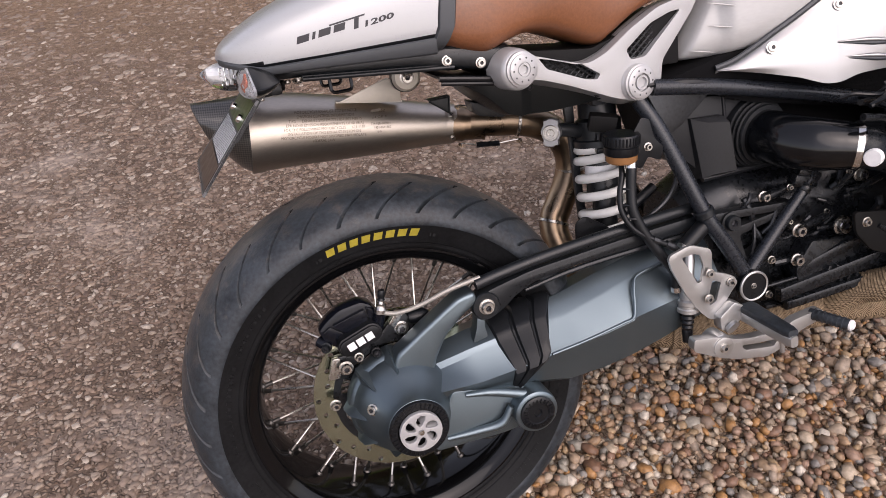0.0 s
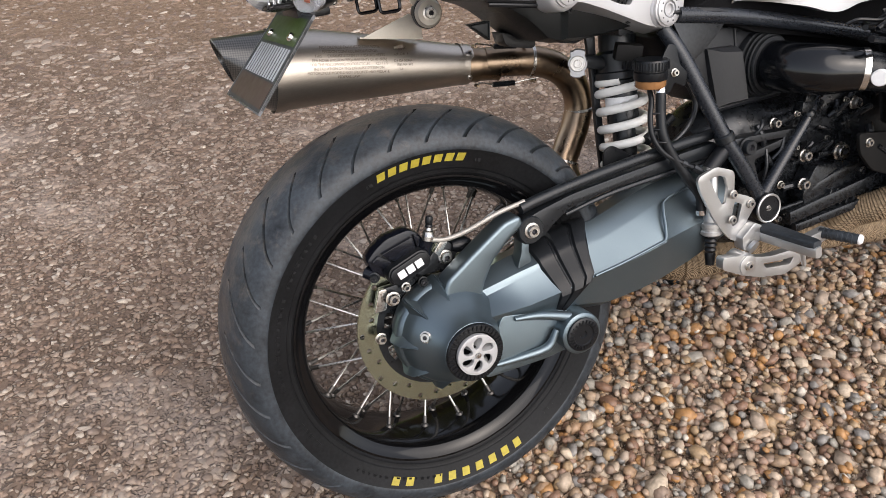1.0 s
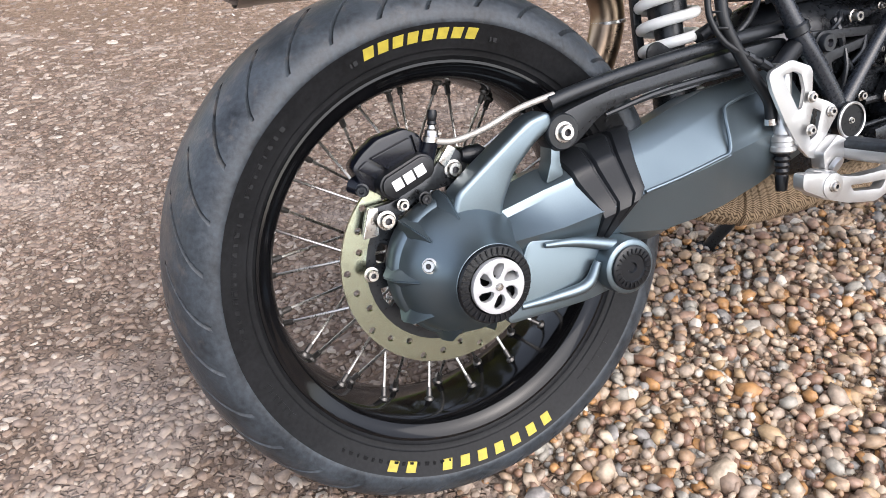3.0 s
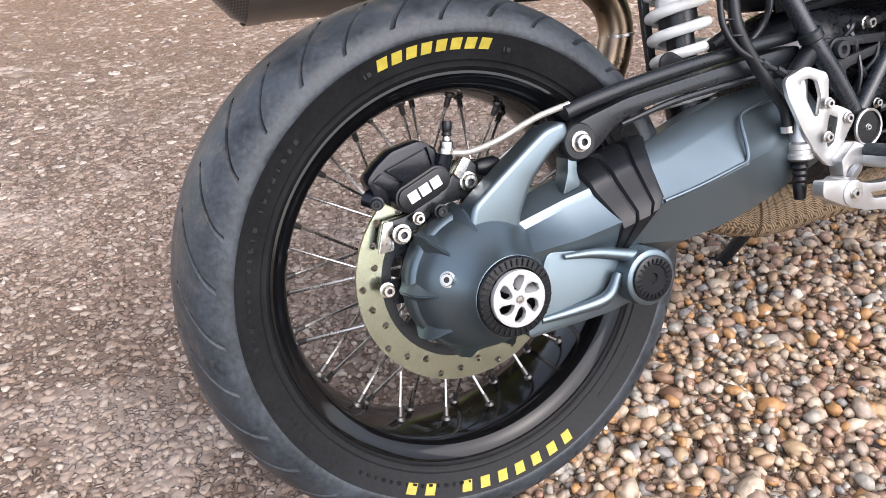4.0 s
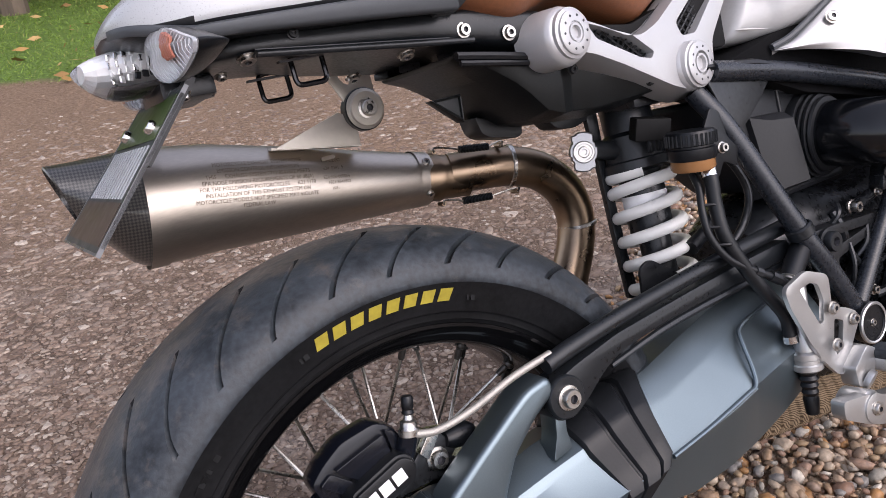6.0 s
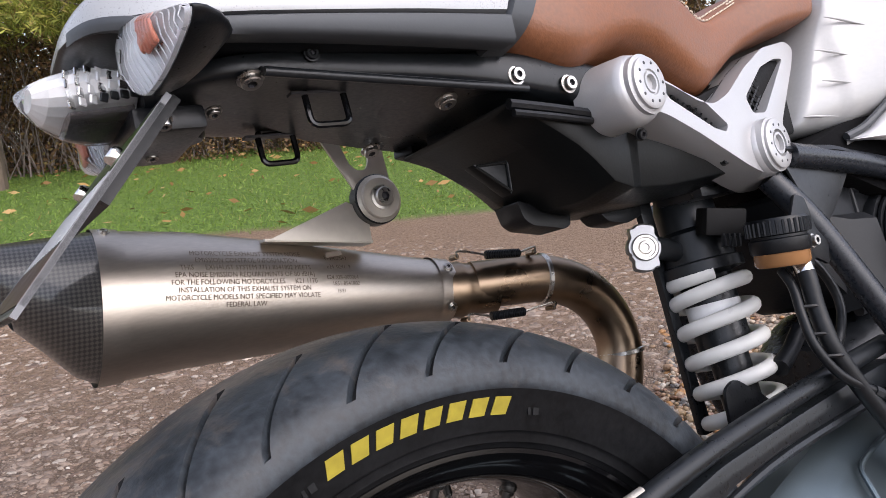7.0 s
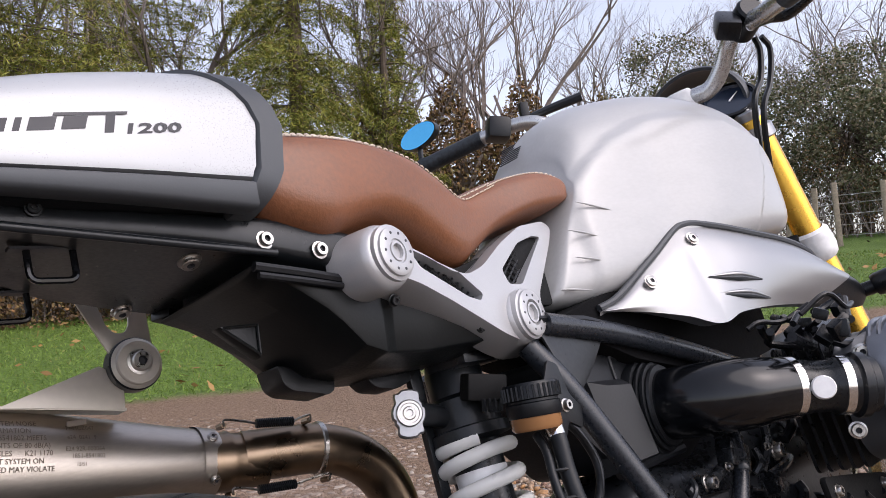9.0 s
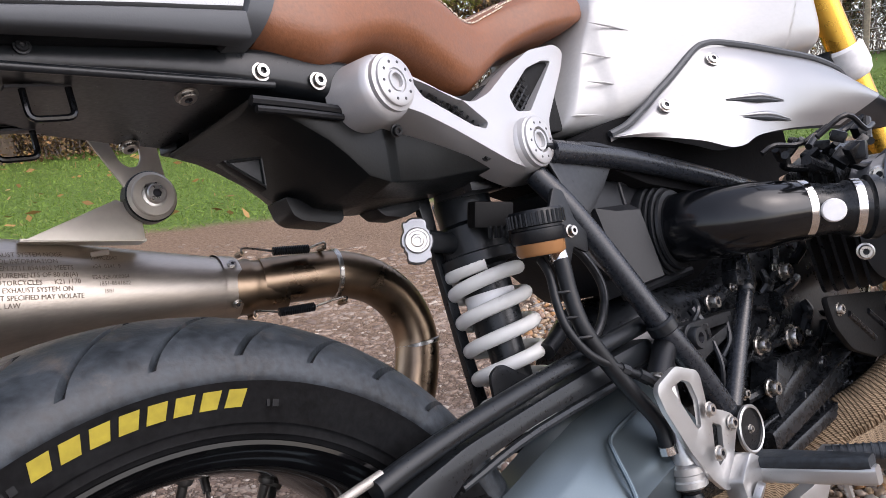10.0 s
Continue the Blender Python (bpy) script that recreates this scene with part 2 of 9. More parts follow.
def thing(name, label, category, group="", kind=""):
    return tagged(new(name), label, category, group, kind)


def loft(bm, rings, closed=True, cap=True):
    """Skin over rings of equally many points."""
    vs = [[bm.verts.new(p) for p in r] for r in rings]
    n = len(rings[0])
    for a, b in zip(vs, vs[1:]):
        for i in range(n if closed else n - 1):
            j = (i + 1) % n
            bm.faces.new((a[i], a[j], b[j], b[i]))
    if cap and closed:
        bm.faces.new(vs[0][::-1])
        bm.faces.new(vs[-1])
    return bm


def frame_of(d):
    d = Vector(d).normalized()
    u = d.cross(Vector((0, 0, 1)) if abs(d.z) < 0.95 else Vector((0, 1, 0))).normalized()
    return d, u, d.cross(u)


def lathe(bm, profile, origin=(0, 0, 0), axis=(0, -1, 0), seg=48, cap=False):
    """Turns a profile of (radius, way along the axis) round the axis."""
    d, u, v = frame_of(axis)
    o = Vector(origin)
    rings = [[o + d * h + (u * math.cos(2 * math.pi * i / seg) + v * math.sin(2 * math.pi * i / seg)) * max(r, 1e-5) for i in range(seg)] for r, h in profile]
    return loft(bm, rings, True, cap)


def spline(pts, steps=6):
    """A smooth line through the points."""
    p = [Vector(q) for q in pts]
    if len(p) < 3:
        return p
    p = [2 * p[0] - p[1]] + p + [2 * p[-1] - p[-2]]
    out = []
    for i in range(1, len(p) - 2):
        a, b, c, d = p[i - 1:i + 3]
        for k in range(steps):
            t = k / steps
            out.append(0.5 * (2 * b + (c - a) * t + (2 * a - 5 * b + 4 * c - d) * t * t + (3 * b - a - 3 * c + d) * t ** 3))
    return out + [p[-2]]


def tube(bm, pts, r, seg=12, smooth=0, cap=True, squash=1.0):
    """A round bar along points; r is one radius or one for each point."""
    rs = list(r) if isinstance(r, (list, tuple)) else [r] * len(pts)
    if smooth:
        path = spline([(*p, ) for p in pts], smooth)
        rs = [rs[min(int(k / smooth), len(rs) - 2)] * (1 - (k % smooth) / smooth) + rs[min(int(k / smooth) + 1, len(rs) - 1)] * ((k % smooth) / smooth) for k in range(len(path) - 1)] + [rs[-1]]
    else:
        path = [Vector(p) for p in pts]
    up, rings = None, []
    for i, p in enumerate(path):
        d = (path[min(i + 1, len(path) - 1)] - path[max(i - 1, 0)]).normalized()
        if up is None:
            up = frame_of(d)[1]
        up = (up - d * up.dot(d)).normalized()
        v = d.cross(up)
        rings.append([p + (up * math.cos(2 * math.pi * k / seg) + v * squash * math.sin(2 * math.pi * k / seg)) * rs[i] for k in range(seg)])
    return loft(bm, rings, True, cap)


def bevelled(bm, width, segments=2):
    if width:
        edges = [e for e in bm.edges if len(e.link_faces) == 2 and e.calc_face_angle(0) > 0.5]
        bmesh.ops.bevel(bm, geom=edges, offset=width, segments=segments, profile=0.6, affect="EDGES", clamp_overlap=True)
    return bm


def plate(outline, y0, y1, bevel=0.0, holes=(), lean=0.0, mid=None):
    """A plate cut to an outline of (x, z), between y0 and y1; bevelled. lean: y gained for each metre of x past mid."""
    bm = bmesh.new()
    if holes:
        edges = []
        for loop in (outline, *holes):
            v = [bm.verts.new((x, 0, z)) for x, z in loop]
            edges += [bm.edges.new((v[i], v[(i + 1) % len(v)])) for i in range(len(v))]
        bmesh.ops.triangle_fill(bm, use_beauty=True, use_dissolve=False, edges=edges)
    else:
        bm.faces.new([bm.verts.new((x, 0, z)) for x, z in outline])
    bmesh.ops.recalc_face_normals(bm, faces=bm.faces[:])
    faces = bm.faces[:]
    out = bmesh.ops.extrude_face_region(bm, geom=faces)
    top = {v for v in out["geom"] if isinstance(v, bmesh.types.BMVert)}
    for v in bm.verts:
        v.co.y = y1 if v in top else y0
    bmesh.ops.recalc_face_normals(bm, faces=bm.faces[:])
    bevelled(bm, bevel)
    if lean:
        for v in bm.verts:
            v.co.y += lean * (v.co.x - (mid or 0.0))
    return bm


def box(bm, centre, size, m=None):
    made = bmesh.ops.create_cube(bm, size=1)["verts"]
    for v in made:
        v.co = Vector((v.co.x * size[0], v.co.y * size[1], v.co.z * size[2]))
        if m is not None:
            v.co = m.to_3x3() @ v.co
        v.co += Vector(centre)
    return bm


def rounded(pts, r=0.01, n=4):
    """An outline with its corners rounded."""
    out = []
    for i, p in enumerate(pts):
        p = Vector(p)
        a, b = Vector(pts[i - 1]) - p, Vector(pts[(i + 1) % len(pts)]) - p
        k = min(r, a.length * 0.45, b.length * 0.45)
        a, b = p + a.normalized() * k, p + b.normalized() * k
        for j in range(n + 1):
            t = j / n
            out.append(tuple((1 - t) ** 2 * a + 2 * t * (1 - t) * p + t * t * b))
    return out


def hull(stations, n=32):
    """A body between stations (xl, zl, xu, zu, half width, squareness, y): lower and upper point and the width there."""
    rings = []
    for xl, zl, xu, zu, w, p, y in stations:
        ring = []
        for k in range(n):
            a = 2 * math.pi * k / n
            c, s = math.cos(a), math.sin(a)
            c, s = math.copysign(abs(c) ** (2 / p), c), math.copysign(abs(s) ** (2 / p), s)
            f = (1 + s) / 2
            ring.append((xl + (xu - xl) * f, y + w * c, zl + (zu - zl) * f))
        rings.append(ring)
    return rings


def blend(stations, steps=5):
    """Stations filled in smoothly."""
    n = len(stations[0])
    cols = [spline([(s[k], 0, 0) for s in stations], steps) for k in range(n)]
    return [tuple(c[i].x for c in cols) for i in range(len(cols[0]))]


def text_mesh(words, size, bold=0.0, shear=0.0, squeeze=1.0):
    """Flat letters as mesh triangles: x along the line, y up, starting at 0."""
    cu = bpy.data.curves.new("letters", "FONT")
    cu.body, cu.size, cu.shear, cu.offset, cu.extrude, cu.resolution_u = words, size, shear, bold, 0.0, 2
    ob = bpy.data.objects.new("letters", cu)
    scene.collection.objects.link(ob)
    bpy.context.view_layer.update()
    me = bpy.data.meshes.new_from_object(ob.evaluated_get(bpy.context.evaluated_depsgraph_get()))
    bpy.data.objects.remove(ob)
    bm = bmesh.new()
    bm.from_mesh(me)
    for v in bm.verts:
        v.co.x *= squeeze
    return bm


# ---- ground: worn chip-sealed drive, shingle, grass and hedge ----
def slope(x, y):
    d, a = math.hypot(x, y), math.degrees(math.atan2(x, y))
    steep = 0.047 + 0.033 * max(0.0, min(1.0, (a - 45) / 30)) * max(0.0, min(1.0, (150 - a) / 30))
    return steep * max(0.0, min(d, 26) - 5.5)


def shingle_edge(y):
    """Where the loose shingle begins, for each way across."""
    return 0.02 + 0.3 * (y + 0.12) + 1.0 * max(0.0, y + 0.02) + 0.04 * math.sin(5.3 * y + 1) + 0.025 * math.sin(13 * y)


def ground_material():
    m = bpy.data.materials.new("drive_and_grass")
    m.use_nodes = True
    nt = m.node_tree
    L = nt.links.new
    b = nt.nodes["Principled BSDF"]
    tc = nt.nodes.new("ShaderNodeTexCoord")
    co = tc.outputs["Object"]

    def noise_at(scale, detail=4, rough=0.55):
        n = nt.nodes.new("ShaderNodeTexNoise")
        n.inputs["Scale"].default_value, n.inputs["Detail"].default_value, n.inputs["Roughness"].default_value = scale, detail, rough
        L(co, n.inputs["Vector"])
        return n.outputs[0]

    def mix(fac, a, bb):
        n = nt.nodes.new("ShaderNodeMix")
        n.data_type = "RGBA"
        L(fac, n.inputs[0])
        for sock, v in ((n.inputs[6], a), (n.inputs[7], bb)):
            if isinstance(v, tuple):
                sock.default_value = (*v, 1)
            else:
                L(v, sock)
        return n.outputs[2]

    def rng(v, a, bb, c=0.0, d=1.0):
        n = nt.nodes.new("ShaderNodeMapRange")
        n.inputs[1].default_value, n.inputs[2].default_value, n.inputs[3].default_value, n.inputs[4].default_value = a, bb, c, d
        L(v, n.inputs[0])
        return n.outputs[0]

    def mul(a, bb):
        n = nt.nodes.new("ShaderNodeMath")
        n.operation = "MULTIPLY"
        L(a, n.inputs[0])
        if isinstance(bb, float):
            n.inputs[1].default_value = bb
        else:
            L(bb, n.inputs[1])
        return n.outputs[0]

    chips = nt.nodes.new("ShaderNodeTexVoronoi")
    jit = nt.nodes.new("ShaderNodeVectorMath")
    jit.operation = "MULTIPLY_ADD"
    jn = nt.nodes.new("ShaderNodeTexNoise")
    jn.inputs["Scale"].default_value = 60
    L(co, jn.inputs["Vector"])
    L(jn.outputs["Color"], jit.inputs[0])
    jit.inputs[1].default_value = (0.008, 0.008, 0.0)
    L(co, jit.inputs[2])
    chip_col = ramp(nt, [(0.0, (0.14, 0.092, 0.065)), (0.3, (0.22, 0.155, 0.112)), (0.6, (0.28, 0.207, 0.155)), (0.85, (0.34, 0.268, 0.208)), (1.0, (0.43, 0.36, 0.295))])
    sep = nt.nodes.new("ShaderNodeSeparateColor")
    L(chips.outputs["Color"], sep.inputs[0])
    L(sep.outputs[0], chip_col.inputs[0])
    edges = nt.nodes.new("ShaderNodeTexVoronoi")
    edges.feature = "DISTANCE_TO_EDGE"
    for vn in (chips, edges):
        vn.inputs["Scale"].default_value, vn.inputs["Randomness"].default_value = 105, 1.0
        L(jit.outputs[0], vn.inputs["Vector"])
    near_chip = rng(edges.outputs["Distance"], 0.02, 0.2)
    binder = ramp(nt, [(0.3, (0.085, 0.057, 0.04)), (0.7, (0.185, 0.132, 0.098))])
    L(noise_at(9, 6), binder.inputs[0])
    keep = rng(sep.outputs[1], 0.3, 0.42)
    amount = mul(mul(near_chip, keep), rng(noise_at(1.6, 4), 0.25, 0.6, 0.8, 1.0))
    tarmac = mix(amount, binder.outputs[0], chip_col.outputs[0])
    dust = ramp(nt, [(0.0, (0.3, 0.235, 0.195)), (1.0, (0.45, 0.38, 0.33))])
    L(noise_at(30, 6), dust.inputs[0])
    tarmac = mix(rng(noise_at(2.1, 6, 0.62), 0.53, 0.66, 0.0, 0.65), tarmac, dust.outputs[0])
    # farther off: reddish dirt, then grass
    xyz = nt.nodes.new("ShaderNodeSeparateXYZ")
    L(co, xyz.inputs[0])
    # small pebbles and grit bedded under and around the loose shingle
    aslant = nt.nodes.new("ShaderNodeVectorMath")
    aslant.operation = "DOT_PRODUCT"
    aslant.inputs[1].default_value = (1, -0.3, 0)
    L(co, aslant.inputs[0])
    ahead = nt.nodes.new("ShaderNodeMath")
    ahead.operation = "MAXIMUM"
    ahead.inputs[1].default_value = 0.0
    L(xyz.outputs[1], ahead.inputs[0])
    over = nt.nodes.new("ShaderNodeMath")
    over.operation = "SUBTRACT"
    L(aslant.outputs["Value"], over.inputs[0])
    L(ahead.outputs[0], over.inputs[1])
    away = nt.nodes.new("ShaderNodeVectorMath")
    away.operation = "LENGTH"
    L(co, away.inputs[0])
    ragged = nt.nodes.new("ShaderNodeMath")
    ragged.operation = "MULTIPLY_ADD"
    ragged.inputs[1].default_value = 3.0
    L(noise_at(1.3, 6, 0.65), ragged.inputs[0])
    L(away.outputs["Value"], ragged.inputs[2])
    grit = ramp(nt, [(0.0, (0.16, 0.11, 0.08)), (0.35, (0.25, 0.18, 0.13)), (0.7, (0.33, 0.25, 0.18)), (1.0, (0.45, 0.37, 0.29))])
    L(sep.outputs[2], grit.inputs[0])
    tarmac = mix(mul(rng(over.outputs[0], 0.07, 0.16), rng(ragged.outputs[0], 3.6, 6.0, 1.0, 0.0)), tarmac, grit.outputs[0])
    dot = nt.nodes.new("ShaderNodeVectorMath")
    dot.operation = "DOT_PRODUCT"
    dot.inputs[1].default_value = (0.47, 0.883, 0)
    L(co, dot.inputs[0])
    wob = nt.nodes.new("ShaderNodeMath")
    wob.operation = "MULTIPLY_ADD"
    wob.inputs[1].default_value = 0.9
    L(noise_at(0.9, 5), wob.inputs[0])
    L(dot.outputs["Value"], wob.inputs[2])
    dirt = ramp(nt, [(0.36, (0.125, 0.074, 0.045)), (0.5, (0.235, 0.156, 0.102)), (0.62, (0.32, 0.228, 0.156)), (0.72, (0.47, 0.385, 0.295))])
    L(noise_at(38, 8, 0.8), dirt.inputs[0])
    all_dirt = mix(rng(wob.outputs[0], 1.7, 3.2, 0.0, 0.92), tarmac, dirt.outputs[0])
    grass = ramp(nt, [(0.25, (0.06, 0.1, 0.018)), (0.75, (0.16, 0.26, 0.05))])
    L(noise_at(22, 6), grass.inputs[0])
    final = mix(rng(wob.outputs[0], 6.15, 6.45), all_dirt, grass.outputs[0])
    L(final, b.inputs["Base Color"])
    b.inputs["Roughness"].default_value = 0.8
    b.inputs["Specular IOR Level"].default_value = 0.3
    bp = nt.nodes.new("ShaderNodeBump")
    bp.inputs["Strength"].default_value, bp.inputs["Distance"].default_value = 1.0, 0.007
    hsum = nt.nodes.new("ShaderNodeMath")
    hsum.operation = "ADD"
    L(amount, hsum.inputs[0])
    L(mul(noise_at(160, 4), 0.4), hsum.inputs[1])
    L(hsum.outputs[0], bp.inputs["Height"])
    L(bp.outputs[0], b.inputs["Normal"])
    return m


def make_ground():
    bm = bmesh.new()
    rads = [0, 0.6, 1.2, 2, 3, 4, 5, 5.5, 6, 7, 8, 10, 12, 15, 18, 22, 26, 30, 60, 200, 900]
    seg = 48
    rings = []
    for r in rads[1:]:
        rings.append([bm.verts.new((r * math.cos(2 * math.pi * i / seg), r * math.sin(2 * math.pi * i / seg), slope(r * math.cos(2 * math.pi * i / seg), r * math.sin(2 * math.pi * i / seg)))) for i in range(seg)])
    c = bm.verts.new((0, 0, 0))
    for i in range(seg):
        bm.faces.new((c, rings[0][i], rings[0][(i + 1) % seg]))
    for a, b in zip(rings, rings[1:]):
        for i in range(seg):
            bm.faces.new((a[i], b[i], b[(i + 1) % seg], a[(i + 1) % seg]))
    g = part("ground", bm, ground_material(), None)
    tagged(g, "worn reddish chip-sealed drive running into rough green grass", "ground", kind="structure")


make_ground()


def stone_mesh(name, rows, material, label, category, seed, subdiv=1):
    """Many rounded stones in one mesh; rows: x, y, z, three half sizes, turn."""
    bm = bmesh.new()
    bmesh.ops.create_icosphere(bm, subdivisions=subdiv, radius=1)
    bm.verts.index_update()
    base = np.array([v.co[:] for v in bm.verts])
    tri = np.array([[v.index for v in f.verts] for f in bm.faces])
    bm.free()
    rng_ = np.random.default_rng(seed)
    n, k = len(rows), len(base)
    rows = np.asarray(rows)
    lump = 1 + 0.16 * np.sin(base @ rng_.normal(0, 2.2, (3, n)) + rng_.uniform(0, 6, n))
    p = base[None] * lump.T[:, :, None] * rows[:, None, 3:6]
    tx, ty = rng_.normal(0, 0.25, n), rng_.normal(0, 0.25, n)
    p[:, :, 2] += p[:, :, 0] * tx[:, None] + p[:, :, 1] * ty[:, None]
    c, s = np.cos(rows[:, 6])[:, None], np.sin(rows[:, 6])[:, None]
    q = np.stack([p[:, :, 0] * c - p[:, :, 1] * s, p[:, :, 0] * s + p[:, :, 1] * c, p[:, :, 2]], -1) + rows[:, None, :3]
    me = bpy.data.meshes.new(name)
    faces = (tri[None] + (np.arange(n) * k)[:, None, None]).reshape(-1, 3)
    me.vertices.add(n * k)
    me.vertices.foreach_set("co", q.ravel())
    me.loops.add(faces.size)
    me.loops.foreach_set("vertex_index", faces.ravel().astype(np.int32))
    me.polygons.add(len(faces))
    me.polygons.foreach_set("loop_start", np.arange(0, faces.size, 3, dtype=np.int32))
    me.polygons.foreach_set("use_smooth", np.ones(len(faces), bool))
    me.update(calc_edges=True)
    me.materials.append(material)
    return tagged(new(name, me), label, category, kind="stuff")


STONE_COLOURS = [(0.0, (0.29, 0.185, 0.11)), (0.09, (0.33, 0.235, 0.16)), (0.18, (0.2, 0.115, 0.075)), (0.26, (0.36, 0.28, 0.205)), (0.34, (0.2, 0.14, 0.1)),
                 (0.41, (0.29, 0.225, 0.17)), (0.49, (0.32, 0.165, 0.062)), (0.56, (0.4, 0.32, 0.235)), (0.63, (0.26, 0.165, 0.115)), (0.7, (0.25, 0.17, 0.105)),
                 (0.76, (0.27, 0.245, 0.205)), (0.83, (0.32, 0.22, 0.125)), (0.9, (0.19, 0.175, 0.16)), (0.95, (0.5, 0.445, 0.375)), (0.98, (0.16, 0.085, 0.05))]
M_SHINGLE = random_stones("washed_shingle", STONE_COLOURS, 0.5)
M_CHIPS = random_stones("loose_chips", [(0.0, (0.2, 0.15, 0.12)), (0.3, (0.3, 0.235, 0.19)), (0.6, (0.36, 0.3, 0.25)), (0.85, (0.13, 0.09, 0.07)), (0.93, (0.48, 0.43, 0.37))], 0.65)


def make_shingle():
    r = np.random.default_rng(3)
    rows = []
    for layer in (0, 1):
        y = -0.75
        while y < 1.65:
            x = -0.25
            while x < 2.1:
                far = max(0.0, x - 1.4) * 0.012 + max(0.0, y - 0.8) * 0.012
                step = 0.0158 + far
                px, py = x + r.uniform(-0.5, 0.5) * step * 1.3, y + r.uniform(-0.5, 0.5) * step * 1.3
                over = px - shingle_edge(py)
                if over > 0.03 or (layer == 0 and r.random() < math.exp(min(0, over - 0.03) * 22) * 0.8):
                    s = 0.0079 * math.exp(r.normal(0, 0.33)) * (1 + far * 20)
                    s = min(s, 0.021 + far)
                    rows.append((px, py, (-0.001 if layer == 0 else 0.01) + r.uniform(-0.003, 0.005), s * r.uniform(0.95, 1.45), s * r.uniform(0.8, 1.1), s * r.uniform(0.6, 0.95), r.uniform(0, 6.3)))
                x += step
            y += 0.0158 + max(0.0, y - 0.8) * 0.012
    stone_mesh("shingle", rows, M_SHINGLE, "loose washed shingle of brown, tan and grey pebbles on the drive", "gravel", 5)
    # the same shingle farther off, coarser and thinning out
    rows = []
    for _ in range(17000):
        x, y = r.uniform(-0.6, 5.2), r.uniform(-3.2, 3.4)
        over = x - shingle_edge(y)
        if -0.75 < y < 1.65 and -0.25 < x < 2.1:
            continue
        fade = min(1.0, max(0.0, 5.0 - math.hypot(x, y) - 0.5 * math.sin(3 * x + 2 * y)) / 2.6)
        if over < 0.03 or r.random() > fade * min(1.0, 0.25 + over * 2):
            continue
        s = 0.0135 * math.exp(r.normal(0, 0.3))
        rows.append((x, y, s * 0.3, s * r.uniform(1.0, 1.5), s * r.uniform(0.8, 1.1), s * r.uniform(0.5, 0.8), r.uniform(0, 6.3)))
    stone_mesh("outlying_shingle", rows, M_SHINGLE, "thinning outer spread of brown and tan pebbles on the drive", "gravel", 7, 0)
    rows = []
    for _ in range(5200):
        a = r.random()
        x, y = r.uniform(-2.2, 1.2), r.uniform(-0.6, 3.2)
        if x > shingle_edge(y) + 0.02 and y < 1.7:
            continue
        near = math.exp(-abs(x - shingle_edge(y)) * 3)
        if a > 0.45 + near:
            continue
        s = 0.0042 * math.exp(r.normal(0, 0.35)) + 0.004 * near * r.random()
        rows.append((x, y, s * 0.25, s * r.uniform(1, 1.5), s, s * 0.6, r.uniform(0, 6.3)))
    stone_mesh("loose_stones", rows, M_CHIPS, "small pale stones scattered over the worn drive", "stones", 6)



